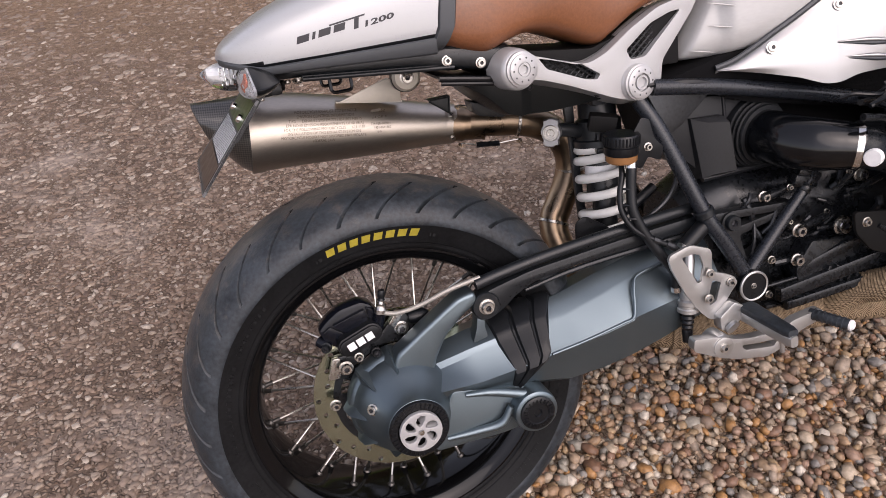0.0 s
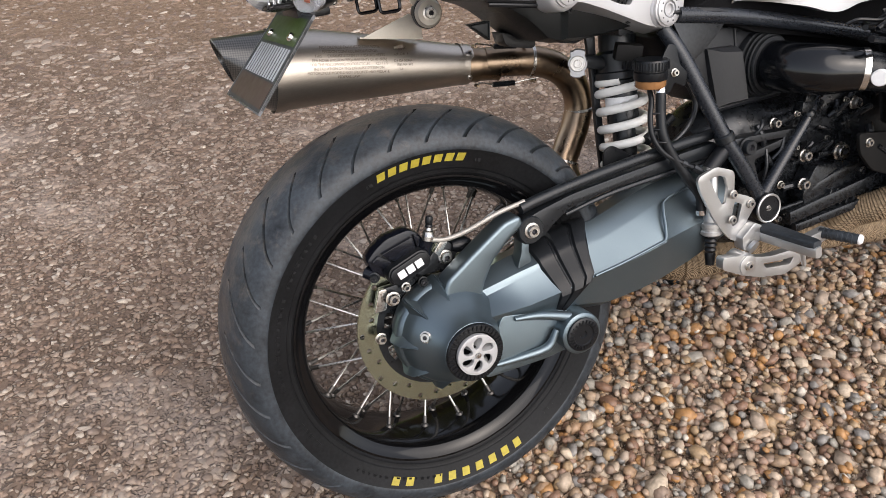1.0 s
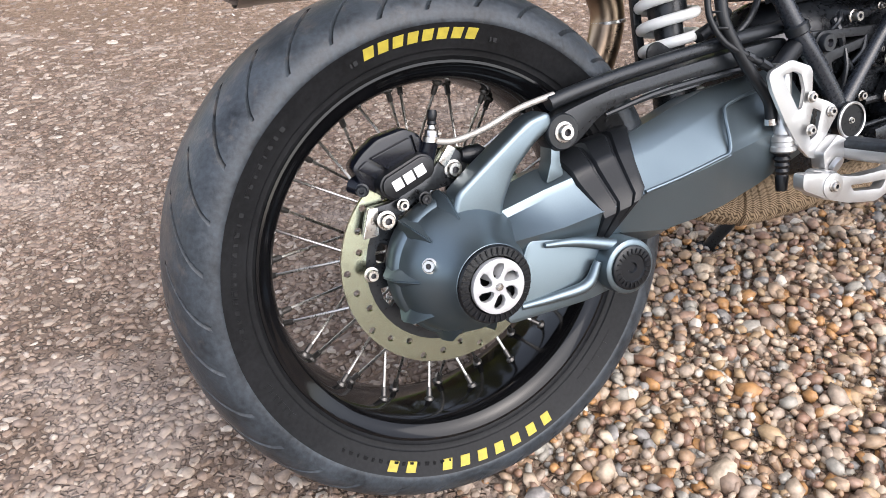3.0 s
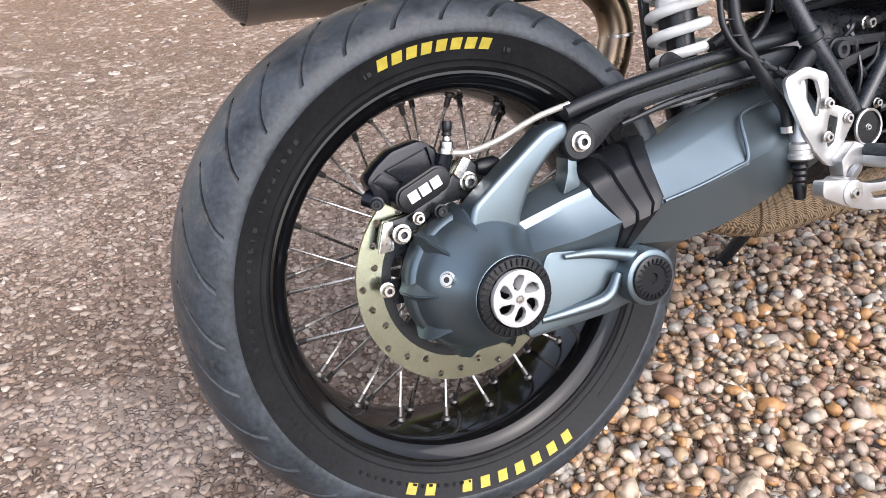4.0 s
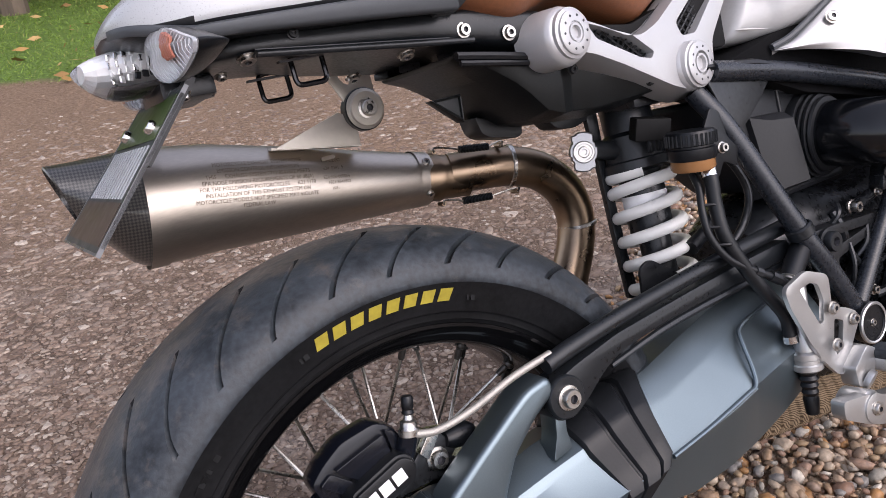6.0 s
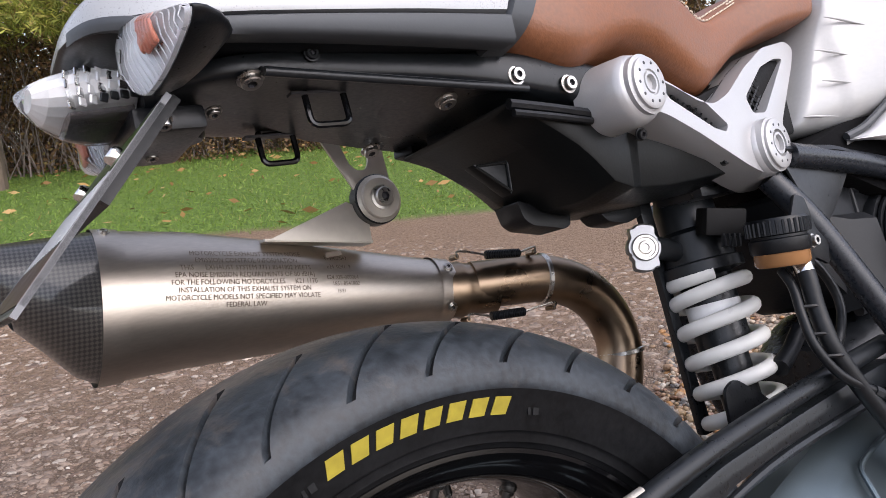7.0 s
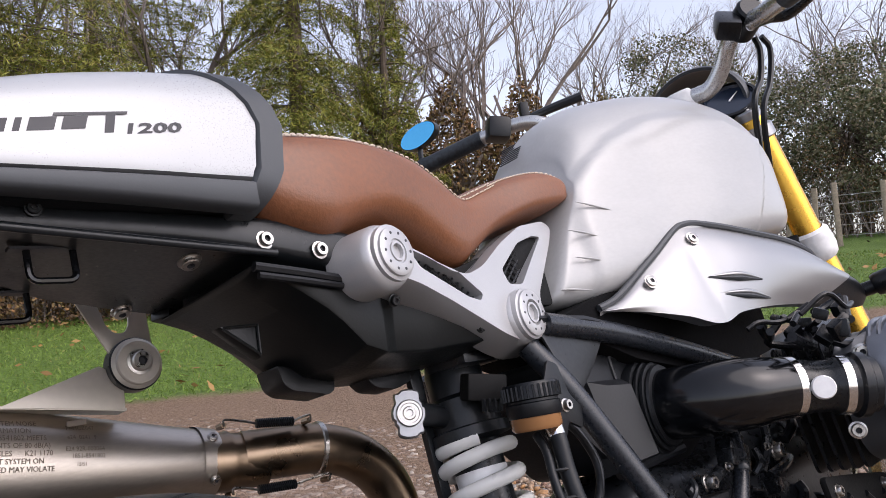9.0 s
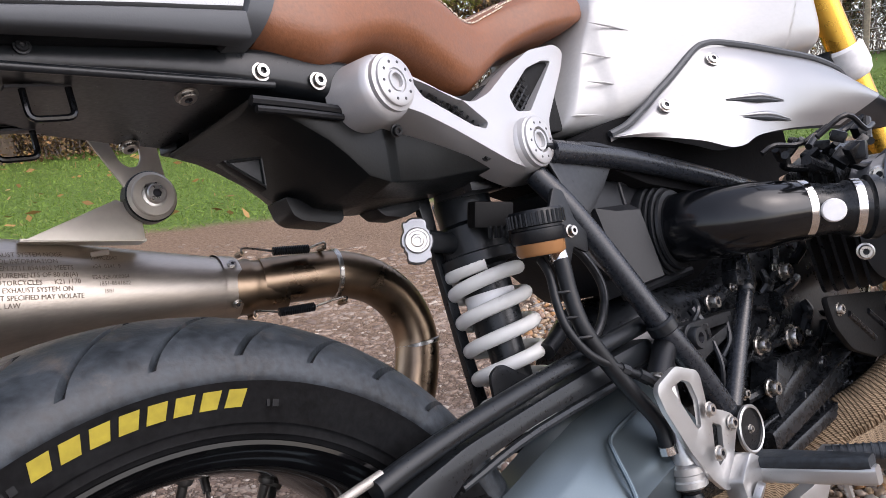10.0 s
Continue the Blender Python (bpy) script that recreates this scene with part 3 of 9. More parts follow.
def make_chips():
    """Flat angular chips bedded in the drive's binder, up to the shingle."""
    r = np.random.default_rng(11)
    xs, ys, ss = [], [], []
    for step, x0, x1, y0, y1, big in ((0.0112, -1.75, 0.75, -0.62, 1.6, 1.0), (0.0185, -2.9, 2.2, -0.62, 3.6, 1.6), (0.034, -4.6, 2.6, 0.6, 5.2, 2.4)):
        gx, gy = np.meshgrid(np.arange(x0, x1, step), np.arange(y0, y1, step))
        n = gx.size
        x = gx.ravel() + r.uniform(-0.5, 0.5, n) * step * 1.2
        y = gy.ravel() + r.uniform(-0.5, 0.5, n) * step * 1.2
        edge = np.array([shingle_edge(v) if v < 1.75 else 9.0 for v in y])
        patch = np.sin(3.1 * x + 1.7 * y) + np.sin(5.3 * y - 2.2 * x + 1.0) + 0.7 * np.sin(11 * x + 7 * y) + 0.6 * np.sin(17 * y - 13 * x)
        far = np.hypot(x + 0.3, y + 0.4)
        near = np.clip((1.95 - far) / 0.5, 0, 1)
        mid_ = (1 - near) * np.clip((3.0 - far) / 1.0, 0, 1)
        share = near if big == 1.0 else mid_ if big < 2.0 else np.clip((far - 2.1) / 0.8, 0, 1) * np.clip((5.6 - far) / 2.2, 0, 1) * 0.8
        keep = (x < edge + 0.02) & (r.random(n) < np.clip(0.68 + 0.13 * patch, 0.35, 0.95) * share)
        xs.append(x[keep])
        ys.append(y[keep])
        ss.append(np.full(keep.sum(), big))
    x, y, ss = np.concatenate(xs), np.concatenate(ys), np.concatenate(ss)
    n = len(x)
    s = np.clip(0.0056 * np.exp(r.normal(0, 0.34, n)), 0.0028, 0.0115) * ss
    k = 6
    ang = (np.arange(k) / k * 2 * np.pi)[None] + r.uniform(-0.4, 0.4, (n, k)) + r.uniform(0, 6.3, n)[:, None]
    rad = s[:, None] * r.uniform(0.55, 1.35, (n, k))
    long = r.uniform(0.75, 1.35, n)[:, None]
    turn_ = r.uniform(0, 3.14, n)[:, None]
    px, py = rad * np.cos(ang) * long, rad * np.sin(ang) / long
    qx, qy = px * np.cos(turn_) - py * np.sin(turn_), px * np.sin(turn_) + py * np.cos(turn_)
    high = (0.0008 + 0.0032 * r.random(n))[:, None]
    tiltx, tilty = r.normal(0, 0.09, n)[:, None], r.normal(0, 0.09, n)[:, None]
    low = np.stack([x[:, None] + qx * 1.12, y[:, None] + qy * 1.12, np.full((n, k), -0.001)], -1)
    top = np.stack([x[:, None] + qx * 0.9, y[:, None] + qy * 0.9, high + qx * tiltx + qy * tilty], -1)
    co = np.concatenate([low, top], 1).reshape(-1, 3)
    quad = np.array([[i, (i + 1) % k, k + (i + 1) % k, k + i] for i in range(k)])
    base = (np.arange(n) * 2 * k)[:, None]
    loops = np.concatenate([quad.reshape(1, -1) + base, np.arange(k, 2 * k)[None] + base], 1)
    sizes = np.tile(np.array([4] * k + [k]), n)
    me = bpy.data.meshes.new("drive_chips")
    me.vertices.add(len(co))
    me.vertices.foreach_set("co", co.ravel())
    me.loops.add(loops.size)
    me.loops.foreach_set("vertex_index", loops.ravel().astype(np.int32))
    me.polygons.add(len(sizes))
    me.polygons.foreach_set("loop_start", np.concatenate([[0], np.cumsum(sizes)[:-1]]).astype(np.int32))
    me.update(calc_edges=True)
    me.materials.append(M_BEDDED)
    tagged(new("drive_chips", me), "flat angular pinkish stone chips bedded in the drive", "chippings", kind="stuff")


M_BEDDED = random_stones("bedded_chips", [(0.0, (0.172, 0.117, 0.084)), (0.2, (0.215, 0.153, 0.113)), (0.42, (0.245, 0.183, 0.139)), (0.56, (0.135, 0.09, 0.066)), (0.68, (0.28, 0.222, 0.173)), (0.84, (0.19, 0.14, 0.107)), (0.95, (0.38, 0.32, 0.262))], 0.66, dusty=(0.33, 0.268, 0.218))
make_shingle()
make_chips()


# ---- the motorcycle: x ahead, z up along its own upright, y to its left; it leans on its stand ----
LEAN = 14.9
bike = thing("motorcycle", "white and aluminium motorcycle with brown leather seat, leaning on its stand", "motorcycle")
bike.matrix_basis = Matrix.Translation((0, -0.31 * math.sin(radians(LEAN)), 0.3157 - 0.31 * math.cos(radians(LEAN)))) @ pose(0, 0, 0, -LEAN)
AXLE = Vector((0, 0, 0.31))


def bolt(parent, at, r=0.008, axis=(0, -1, 0), name="bolt", mat=None, h=0.006, star=True):
    """A socket-head bolt with a washer rim and a recess."""
    bm = bmesh.new()
    lathe(bm, [(r * 1.3, 0), (r * 1.3, h * 0.2), (r, h * 0.25), (r, h * 0.85), (r * 0.9, h), (r * 0.46, h)], at, axis, 20)
    n = len(bm.faces)
    lathe(bm, [(r * 0.46, h), (r * 0.42, h * 0.5), (0, h * 0.5)], at, axis, 6)
    bm.faces.ensure_lookup_table()
    # recess faces get a dark colour that paints in their shade
    for f in bm.faces[n:]:
        f.material_index = 1
    return part(name, bm, [mat or M_STEEL, M_PRINT_AND_RECESS], parent)


def make_tyre(wheel, radius, half, rim_r, grooves=True):
    """A road tyre: rounded crown with slanted rain grooves cut into it, and plain sidewalls."""
    half_prof = [(rim_r - 0.010, half * 0.72), (rim_r + 0.001, half * 0.79), (rim_r + 0.003, half * 0.825), (rim_r + 0.008, half * 0.835), (rim_r + 0.0095, half * 0.845), (rim_r + 0.0105, half * 0.862), (rim_r + 0.0125, half * 0.87), (rim_r + 0.0205, half * 0.9061), (rim_r + 0.0295, half * 0.9467), (rim_r + 0.037, half * 0.9805), (rim_r + 0.038, half * 0.988), (rim_r + 0.0395, half * 0.996)]
    top_r = rim_r + 0.0395
    n = 34
    crown = [(top_r + (radius - top_r) * math.sin(math.pi / 2 * (j / n)) ** 0.9, half * math.cos(math.pi / 2 * (j / n)) ** 0.92) for j in range(1, n + 1)]
    crown[-1] = (radius, 0.0)
    prof = half_prof + crown + [(r, -h) for r, h in reversed(half_prof + crown[:-1])]
    bm = bmesh.new()
    rings = []
    pitch = 16
    # columns of the mesh run along the grooves, so that each groove keeps clean edges
    if grooves:
        cols = []
        for i in range(pitch):
            for d, kind in ((-0.95, 0), (-0.66, 0), (-0.54, 1), (0.54, 1), (0.66, 0), (0.95, 0), (2.8, 0), (5.3, 0), (7.8, 0), (10.2, 0), (10.5, 0), (10.62, 2), (11.5, 2), (11.62, 0), (11.9, 0), (14.4, 0), (17.2, 0), (19.9, 0)):
                cols.append((360 / pitch * i + d, kind))
    else:
        cols = [(3.75 * i, 0) for i in range(96)]
    for r, h in prof:
        ring = []
        u = abs(h) / half
        in_tread = grooves and r > top_r + 0.0005
        shift = -(17.0 * (u - 0.5) + 7.0 * (u - 0.5) ** 2) * (1 if in_tread else 0)
        if grooves and not in_tread:
            shift = -(17.0 * 0.5 + 7.0 * 0.25)
        for d, kind in cols:
            a = radians(d + shift)
            rr = r
            if in_tread and kind:
                u0, u1, deep = ((0.22, 0.965, 0.007), (0.36, 0.975, 0.0065))[kind - 1]
                if u0 < u < u1:
                    rr -= deep * min(1, (u - u0) / 0.08, (u1 - u) / 0.03)
            ring.append(Vector((rr * math.sin(a), -h, 0.31 + rr * math.cos(a))))
        rings.append(ring)
    loft(bm, rings, True, False)
    tyre = part("tyre", bm, [M_RUBBER, M_RUBBER_SIDE_SHADE], wheel, "worn black road tyre with slanted grooves", 30)
    hi = top_r - 0.002
    for p in tyre.data.polygons:
        rr = math.hypot(p.center.x, p.center.z - 0.31)
        col = p.index % len(cols)
        k0, k1 = cols[col][1], cols[(col + 1) % len(cols)][1]
        u = abs(p.center.y) / half
        # sidewall rubber is darker; on groove faces it is painted shade
        if rr < hi or (k0 and k0 == k1 and u > 0.22 + 0.14 * (k0 - 1) and u < 0.965):
            p.material_index = 1
    return tyre


def arc_bars(name, words, r, start, step, size, material, parent, y, slant=0.18, out=True):
    """A word on the sidewall as plain bars of letter size along an arc; start and step in degrees clockwise from the top."""
    for i, ch in enumerate(words):
        if ch == " ":
            continue
        bm = bmesh.new()
        a = radians(start + step * i)
        wide = size * (1.04 if ch not in "I1" else 0.4)
        up = 1 if out else -1
        # each letter: one plain bar, as high as the letter
        for x0, x1, z0, z1 in ((-0.5, 0.5, -0.5, 0.5), ):
            vs = []
            for fx, fz in ((x0, z0), (x1, z0), (x1, z1), (x0, z1)):
                t, rad = fx * wide + slant * fz * size, fz * size
                t, rad = t * up, rad * up
                rr = r + rad
                b = a + t / r
                vs.append(bm.verts.new((rr * math.sin(b), y + (rr - r) * -0.408, 0.31 + rr * math.cos(b))))
            bm.faces.new(vs)
        ex = bmesh.ops.extrude_face_region(bm, geom=bm.faces[:])
        for v in ex["geom"]:
            if isinstance(v, bmesh.types.BMVert):
                v.co.y -= 0.0008
        part(name, bm, material, parent, smooth=0)


M_NIPPLE = surface("dull_nipple_steel", (0.09, 0.085, 0.08), 0.4, metal=0.8, vary=0.1, grain=200)


def make_rear_wheel():
    bm = bmesh.new()
    half = [(0.2325, 0.066), (0.2325, 0.0695), (0.231, 0.0715), (0.228, 0.0715), (0.2255, 0.069), (0.221, 0.0655), (0.2145, 0.062), (0.2105, 0.056), (0.2075, 0.04), (0.2045, 0.018), (0.2035, 0.0)]
    inner = half + [(r, -h) for r, h in reversed(half[:-1])]
    outer = [(0.224, -0.06), (0.216, -0.03), (0.214, 0.0), (0.216, 0.03), (0.224, 0.06), half[0]]
    lathe(bm, inner + outer, AXLE, (0, -1, 0), 128)
    wheel = part("rear_wheel", bm, M_RIM, bike, "gloss black spoked rim", 35)
    make_tyre(wheel, 0.3212, 0.0905, 0.2325)
    # hub behind the drive
    bm = bmesh.new()
    lathe(bm, [(0.0, -0.075), (0.03, -0.075), (0.034, -0.06), (0.062, -0.055), (0.066, -0.048), (0.05, -0.04), (0.042, -0.02), (0.042, 0.02), (0.058, 0.035), (0.062, 0.045), (0.06, 0.055)], AXLE, (0, -1, 0), 48)
    part("hub", bm, M_SATIN_BLACK, wheel)
    # spokes in crossing pairs to both edges of the rim
    bm = bmesh.new()
    tube(bm, [(0, 0, 0), (0, 0, 0.93), (0, 0, 1)], [0.0019, 0.0019, 0.0019], 8)
    spoke0 = part("spoke", bm, M_STEEL, wheel, "bare steel spoke")
    bm = bmesh.new()
    lathe(bm, [(0.0032, 0), (0.0036, 0.004), (0.0036, 0.012), (0.0062, 0.014), (0.0068, 0.018), (0.005, 0.022)], (0, 0, 0), (0, 0, 1), 10)
    nip0 = part("spoke_nipple", bm, M_NIPPLE, wheel)
    first = True
    for i in range(40):
        side = 1 if i % 2 else -1
        a = radians(360 / 40 * i + 2)
        lead = radians(23) * (1 if (i // 2) % 2 else -1)
        b = a + lead
        p0 = Vector((0.056 * math.sin(b), side * 0.047, 0.31 + 0.056 * math.cos(b)))
        p1 = Vector((0.2065 * math.sin(a), side * -0.012 + (0.0 if side > 0 else 0.022), 0.31 + 0.2065 * math.cos(a)))
        d = p1 - p0
        m = Matrix.Translation(p0) @ d.to_track_quat("Z", "Y").to_matrix().to_4x4() @ Matrix.Diagonal((1, 1, d.length, 1))
        m2 = Matrix.Translation(p1 - d.normalized() * 0.018) @ d.to_track_quat("Z", "Y").to_matrix().to_4x4()
        if first:
            spoke0.matrix_basis, nip0.matrix_basis, first = m, m2, False
        else:
            again(spoke0, m)
            again(nip0, m2)
    # brake disc: drilled ring with slots in its carrier
    def ring_pts(r, n, x=0.0, z=0.0, ph=0.0):
        return [(x + r * math.sin(2 * math.pi * k / n + ph), z + r * math.cos(2 * math.pi * k / n + ph)) for k in range(n)]
    holes = [ring_pts(0.103, 48)]
    for k in range(30):
        a = 2 * math.pi * k / 30
        rr = (0.112, 0.119, 0.1255)[k % 3]
        holes.append(ring_pts(0.0043, 10, rr * math.sin(a), rr * math.cos(a)))
    bm = plate(ring_pts(0.1325, 96), -0.0565, -0.0515, 0, holes)
    bmesh.ops.translate(bm, verts=bm.verts[:], vec=(0, 0, 0.31))
    part("brake_disc", bm, M_DISC, wheel, "drilled bare steel brake disc", 30)
    slots = [ring_pts(0.06, 40)]
    for k in range(10):
        a = 2 * math.pi * k / 10
        slots.append([((0.0865 + r2) * math.sin(a + d), (0.0865 + r2) * math.cos(a + d)) for d, r2 in ((-0.13, -0.006), (0.0, -0.008), (0.13, -0.006), (0.15, 0.004), (0.0, 0.006), (-0.15, 0.004))])
    bm = plate(ring_pts(0.1035, 72), -0.056, -0.052, 0, slots)
    bmesh.ops.translate(bm, verts=bm.verts[:], vec=(0, 0, 0.31))
    part("disc_carrier", bm, M_SATIN_BLACK, wheel, "slotted black disc carrier", 30)
    for first, count, gap in ((-84, 9, 2.1), (-58, 7, 2.1), (-118, 6, 2.0), (128, 8, 2.3)):
        arc_bars("raised_mark", "A" * count, 0.2555, first, gap, 0.0062, M_RUBBER_SIDE_SHADE, wheel, -0.083)
    arc_bars("maker_lettering", "ABCDEFGH", 0.2595, -14.3, 3.86, 0.0118, M_YELLOW, wheel, -0.0846)
    arc_bars("model_lettering", "ABCDEFG HK", 0.2595, 159.6, 5.4, 0.0122, M_YELLOW, wheel, -0.0846, out=False)
    bm = bmesh.new()
    box(bm, (0.044, -0.0415, 0.1035), (0.012, 0.006, 0.0012), pose(0, 0, 0, 0, 12, 0))
    part("balance_weight", bm, M_STEEL, wheel)
    # faint raised size marks on the sidewall
    for s, e in ((-95, -62), (-60, -40), (60, 88), (96, 112), (190, 225), (-20, -17.5), (17.5, 20)):
        n = max(2, int((e - s) / 2.3))
        for k in range(n):
            bm = bmesh.new()
            a, r = radians(s + (e - s) * (k + 0.5) / n), 0.2565
            box(bm, (r * math.sin(a), -0.0838, 0.31 + r * math.cos(a)), ((0.0022, 0.0046, 0.0034, 0.0052)[k % 4], 0.0008, 0.006), pose(0, 0, 0, 0, math.degrees(a), 0))
            part("raised_mark", bm, M_RUBBER_SIDE_SHADE, wheel, smooth=0)
    return wheel


rear_wheel = make_rear_wheel()


# ---- drive housing, swing arm, caliper, torque arm ----
def cast_ring(x, zt, zc, ze, zl, zb, y, step=0.0, slide=0.0):
    """One cross-section of a cast arm: top, crest, outer edge, lower edge, underside; slide moves the crest ahead of the edge."""
    ledge = 0.006 if x < 0.195 else 0.0025
    return [(x + slide, y + 0.066, zt), (x + slide, y + 0.038 + step, zc + ledge * 0.5), (x + slide, y + 0.034 + step, zc - ledge), (x, y + step, ze), (x, y + 0.016, zl), (x, y + 0.045, zb), (x, y + 0.1, zb), (x, y + 0.106, zt - 0.01)]


def cast_arm(stations, bevel=0.0022):
    bm = bmesh.new()
    loft(bm, [cast_ring(*s) for s in stations])
    edges = [e for e in bm.edges if len(e.link_faces) == 2 and e.calc_face_angle(0) > 0.22]
    bmesh.ops.bevel(bm, geom=edges, offset=bevel, segments=2, profile=0.6, affect="EDGES", clamp_overlap=True)
    return bm


M_BRAID = surface("braided_steel", (0.36, 0.34, 0.31), 0.5, metal=0.6, vary=0.15, grain=700, bump=0.4)


def make_drive():
    bm = bmesh.new()
    lathe(bm, [(0.0, 0.058), (0.073, 0.058), (0.082, 0.064), (0.0855, 0.074), (0.0855, 0.092), (0.083, 0.097), (0.0795, 0.1), (0.0765, 0.112), (0.0715, 0.123), (0.064, 0.135), (0.0555, 0.148), (0.0485, 0.161), (0.0455, 0.17), (0.044, 0.176), (0.041, 0.178), (0.033, 0.178), (0.033, 0.164), (0.0, 0.164)], AXLE, (0, -1, 0), 72)
    house = part("final_drive", bm, M_GREY, bike, "blue-grey cast final drive housing", 35)
    # cast lugs round the rim of the dome
    bm = bmesh.new()
    va, vb, vc, vr, vm, vt, vd = (bm.verts.new(p) for p in ((-0.012, -0.072, 0.082), (0.012, -0.072, 0.082), (-0.0115, -0.104, 0.0765), (0, -0.088, 0.0955), (0, -0.112, 0.089), (0, -0.138, 0.0625), (0.0115, -0.104, 0.0765)))
    for f in ((va, vb, vr), (va, vr, vc), (vc, vr, vm), (vb, vd, vr), (vr, vd, vm), (vc, vm, vt), (vm, vd, vt), (va, vc, vd, vb), (vc, vt, vd)):
        bm.faces.new(f)
    bmesh.ops.recalc_face_normals(bm, faces=bm.faces[:])
    bmesh.ops.bevel(bm, geom=bm.edges[:], offset=0.0016, segments=2, affect="EDGES")
    lug0 = part("casting_lug", bm, M_GREY, house)
    for i, a in enumerate((-8, -43, -84, -121, -158, 164, 130)):
        m = Matrix.Translation(AXLE) @ pose(0, 0, 0, 0, a, 0)
        if i == 0:
            lug0.matrix_basis = m
        else:
            again(lug0, m)
    bolt(house, (-0.055, -0.14, 0.336), 0.0068, (-0.6, -0.75, 0.25))
    # dark knurled collar and the bright turbine cap
    bm = bmesh.new()
    lathe(bm, [(0.0435, 0.172), (0.0435, 0.1795), (0.042, 0.1815), (0.0325, 0.1825), (0.031, 0.179), (0.0305, 0.166), (0.0, 0.166)], AXLE, (0, -1, 0), 60)
    collar = part("hub_collar", bm, M_PLASTIC, house, "black ribbed collar")
    bm = bmesh.new()
    box(bm, (0, -0.1825, 0.0375), (0.0015, 0.0025, 0.0075))
    rib0 = part("rib", bm, M_PLASTIC, collar, smooth=0)
    for i in range(36):
        m = Matrix.Translation(AXLE) @ pose(0, 0, 0, 0, 10 * i, 0)
        if i:
            again(rib0, m)
        else:
            rib0.matrix_basis = m
    holes = []
    for k in range(6):
        a0 = 2 * math.pi * k / 6
        holes.append([(r * math.sin(a0 + d), r * math.cos(a0 + d)) for r, d in ((0.0085, -0.1), (0.012, -0.34), (0.0175, -0.3), (0.0225, -0.12), (0.0255, 0.12), (0.025, 0.36), (0.021, 0.42), (0.0155, 0.36), (0.011, 0.25))])
    bm = plate([(0.0305 * math.sin(2 * math.pi * k / 48), 0.0305 * math.cos(2 * math.pi * k / 48)) for k in range(48)], -0.1885, -0.181, 0.0009, holes)
    bmesh.ops.translate(bm, verts=bm.verts[:], vec=(0, 0, 0.31))
    cap = part("turbine_cap", bm, M_BRACKET, house, "polished six-bladed turbine cap", 30)
    bm = bmesh.new()
    lathe(bm, [(0.0045, 0.188), (0.0045, 0.190), (0.0035, 0.1915), (0, 0.1915)], AXLE, (0, -1, 0), 16)
    part("cap_screw", bm, M_STEEL, cap)
    for k in range(6):
        a0 = 2 * math.pi * k / 6
        bm = bmesh.new()
        ringv = []
        for r, d, y in ((0.0095, 0.22, -0.1865), (0.0155, 0.37, -0.1865), (0.0225, 0.44, -0.1865), (0.0262, 0.34, -0.181), (0.0255, 0.2, -0.174), (0.017, 0.08, -0.172), (0.0105, 0.06, -0.174)):
            ringv.append((r * math.sin(a0 + d), y, 0.31 + r * math.cos(a0 + d)))
        loft(bm, [ringv, [(x, y + 0.0012, z) for x, y, z in ringv]])
        part("turbine_blade", bm, M_BRACKET, cap)
    # cast neck to the boot, lower arm to the pivot, upright to the torque arm
    part("neck", cast_arm([(-0.005, 0.37, 0.348, 0.332, 0.28, 0.262, -0.14), (0.045, 0.38, 0.362, 0.34, 0.295, 0.275, -0.152), (0.105, 0.397, 0.376, 0.342, 0.305, 0.288, -0.158), (0.19, 0.407, 0.389, 0.351, 0.312, 0.294, -0.16)], 0.003), M_GREY, house, smooth=30)
    web = rounded([(0.02, 0.245), (0.06, 0.338), (0.172, 0.312), (0.2, 0.285), (0.185, 0.25), (0.13, 0.243)], 0.012)
    bm = plate(web, -0.152, -0.1, 0.004)
    part("lower_arm", bm, M_GREY, house)
    for pts in ([(0.078, -0.156, 0.327), (0.118, -0.158, 0.321), (0.165, -0.162, 0.306)], [(0.042, -0.152, 0.262), (0.085, -0.155, 0.262), (0.125, -0.16, 0.267), (0.142, -0.162, 0.292)]):
        bm = bmesh.new()
        tube(bm, pts, [0.003, 0.006, 0.008] if len(pts) == 3 else [0.004, 0.006, 0.0075, 0.005], 12, 6)
        part("arm_rib", bm, M_GREY, house)
    bm = bmesh.new()
    lathe(bm, [(0.0, -0.02), (0.0325, -0.02), (0.0335, 0.02), (0.0325, 0.0265), (0.03, 0.0285), (0.026, 0.0285), (0.0, 0.0285)], (0.176, -0.148, 0.279), (0, -1, 0), 48)
    eye = part("pivot_eye", bm, M_GREY, house)
    bm = bmesh.new()
    lathe(bm, [(0.0265, 0.0275), (0.0265, 0.0315), (0.0245, 0.033), (0.017, 0.033), (0.016, 0.0315), (0.0065, 0.0315), (0.005, 0.029), (0.0, 0.029)], (0.176, -0.148, 0.279), (0, -1, 0), 48)
    pc = part("pivot_cap", bm, M_PLASTIC, eye, "black ribbed pivot cap")
    for k in range(22):
        a = 2 * math.pi * k / 22
        bm = bmesh.new()
        box(bm, (0.176 + 0.0208 * math.sin(a), -0.1815, 0.279 + 0.0208 * math.cos(a)), (0.0016, 0.002, 0.0055), pose(0, 0, 0, 0, math.degrees(a), 0))
        part("cap_rib", bm, M_PLASTIC, pc, smooth=0)
    bm = plate(rounded([(-0.016, 0.37), (-0.005, 0.4), (0.033, 0.425), (0.076, 0.452), (0.095, 0.463), (0.122, 0.468), (0.125, 0.45), (0.1, 0.436), (0.07, 0.41), (0.052, 0.379), (0.046, 0.36), (0.03, 0.352)], 0.008), -0.124, -0.088, 0.0)
    bevelled(bm, 0.009, 3)
    part("upright", bm, M_GREY, house)
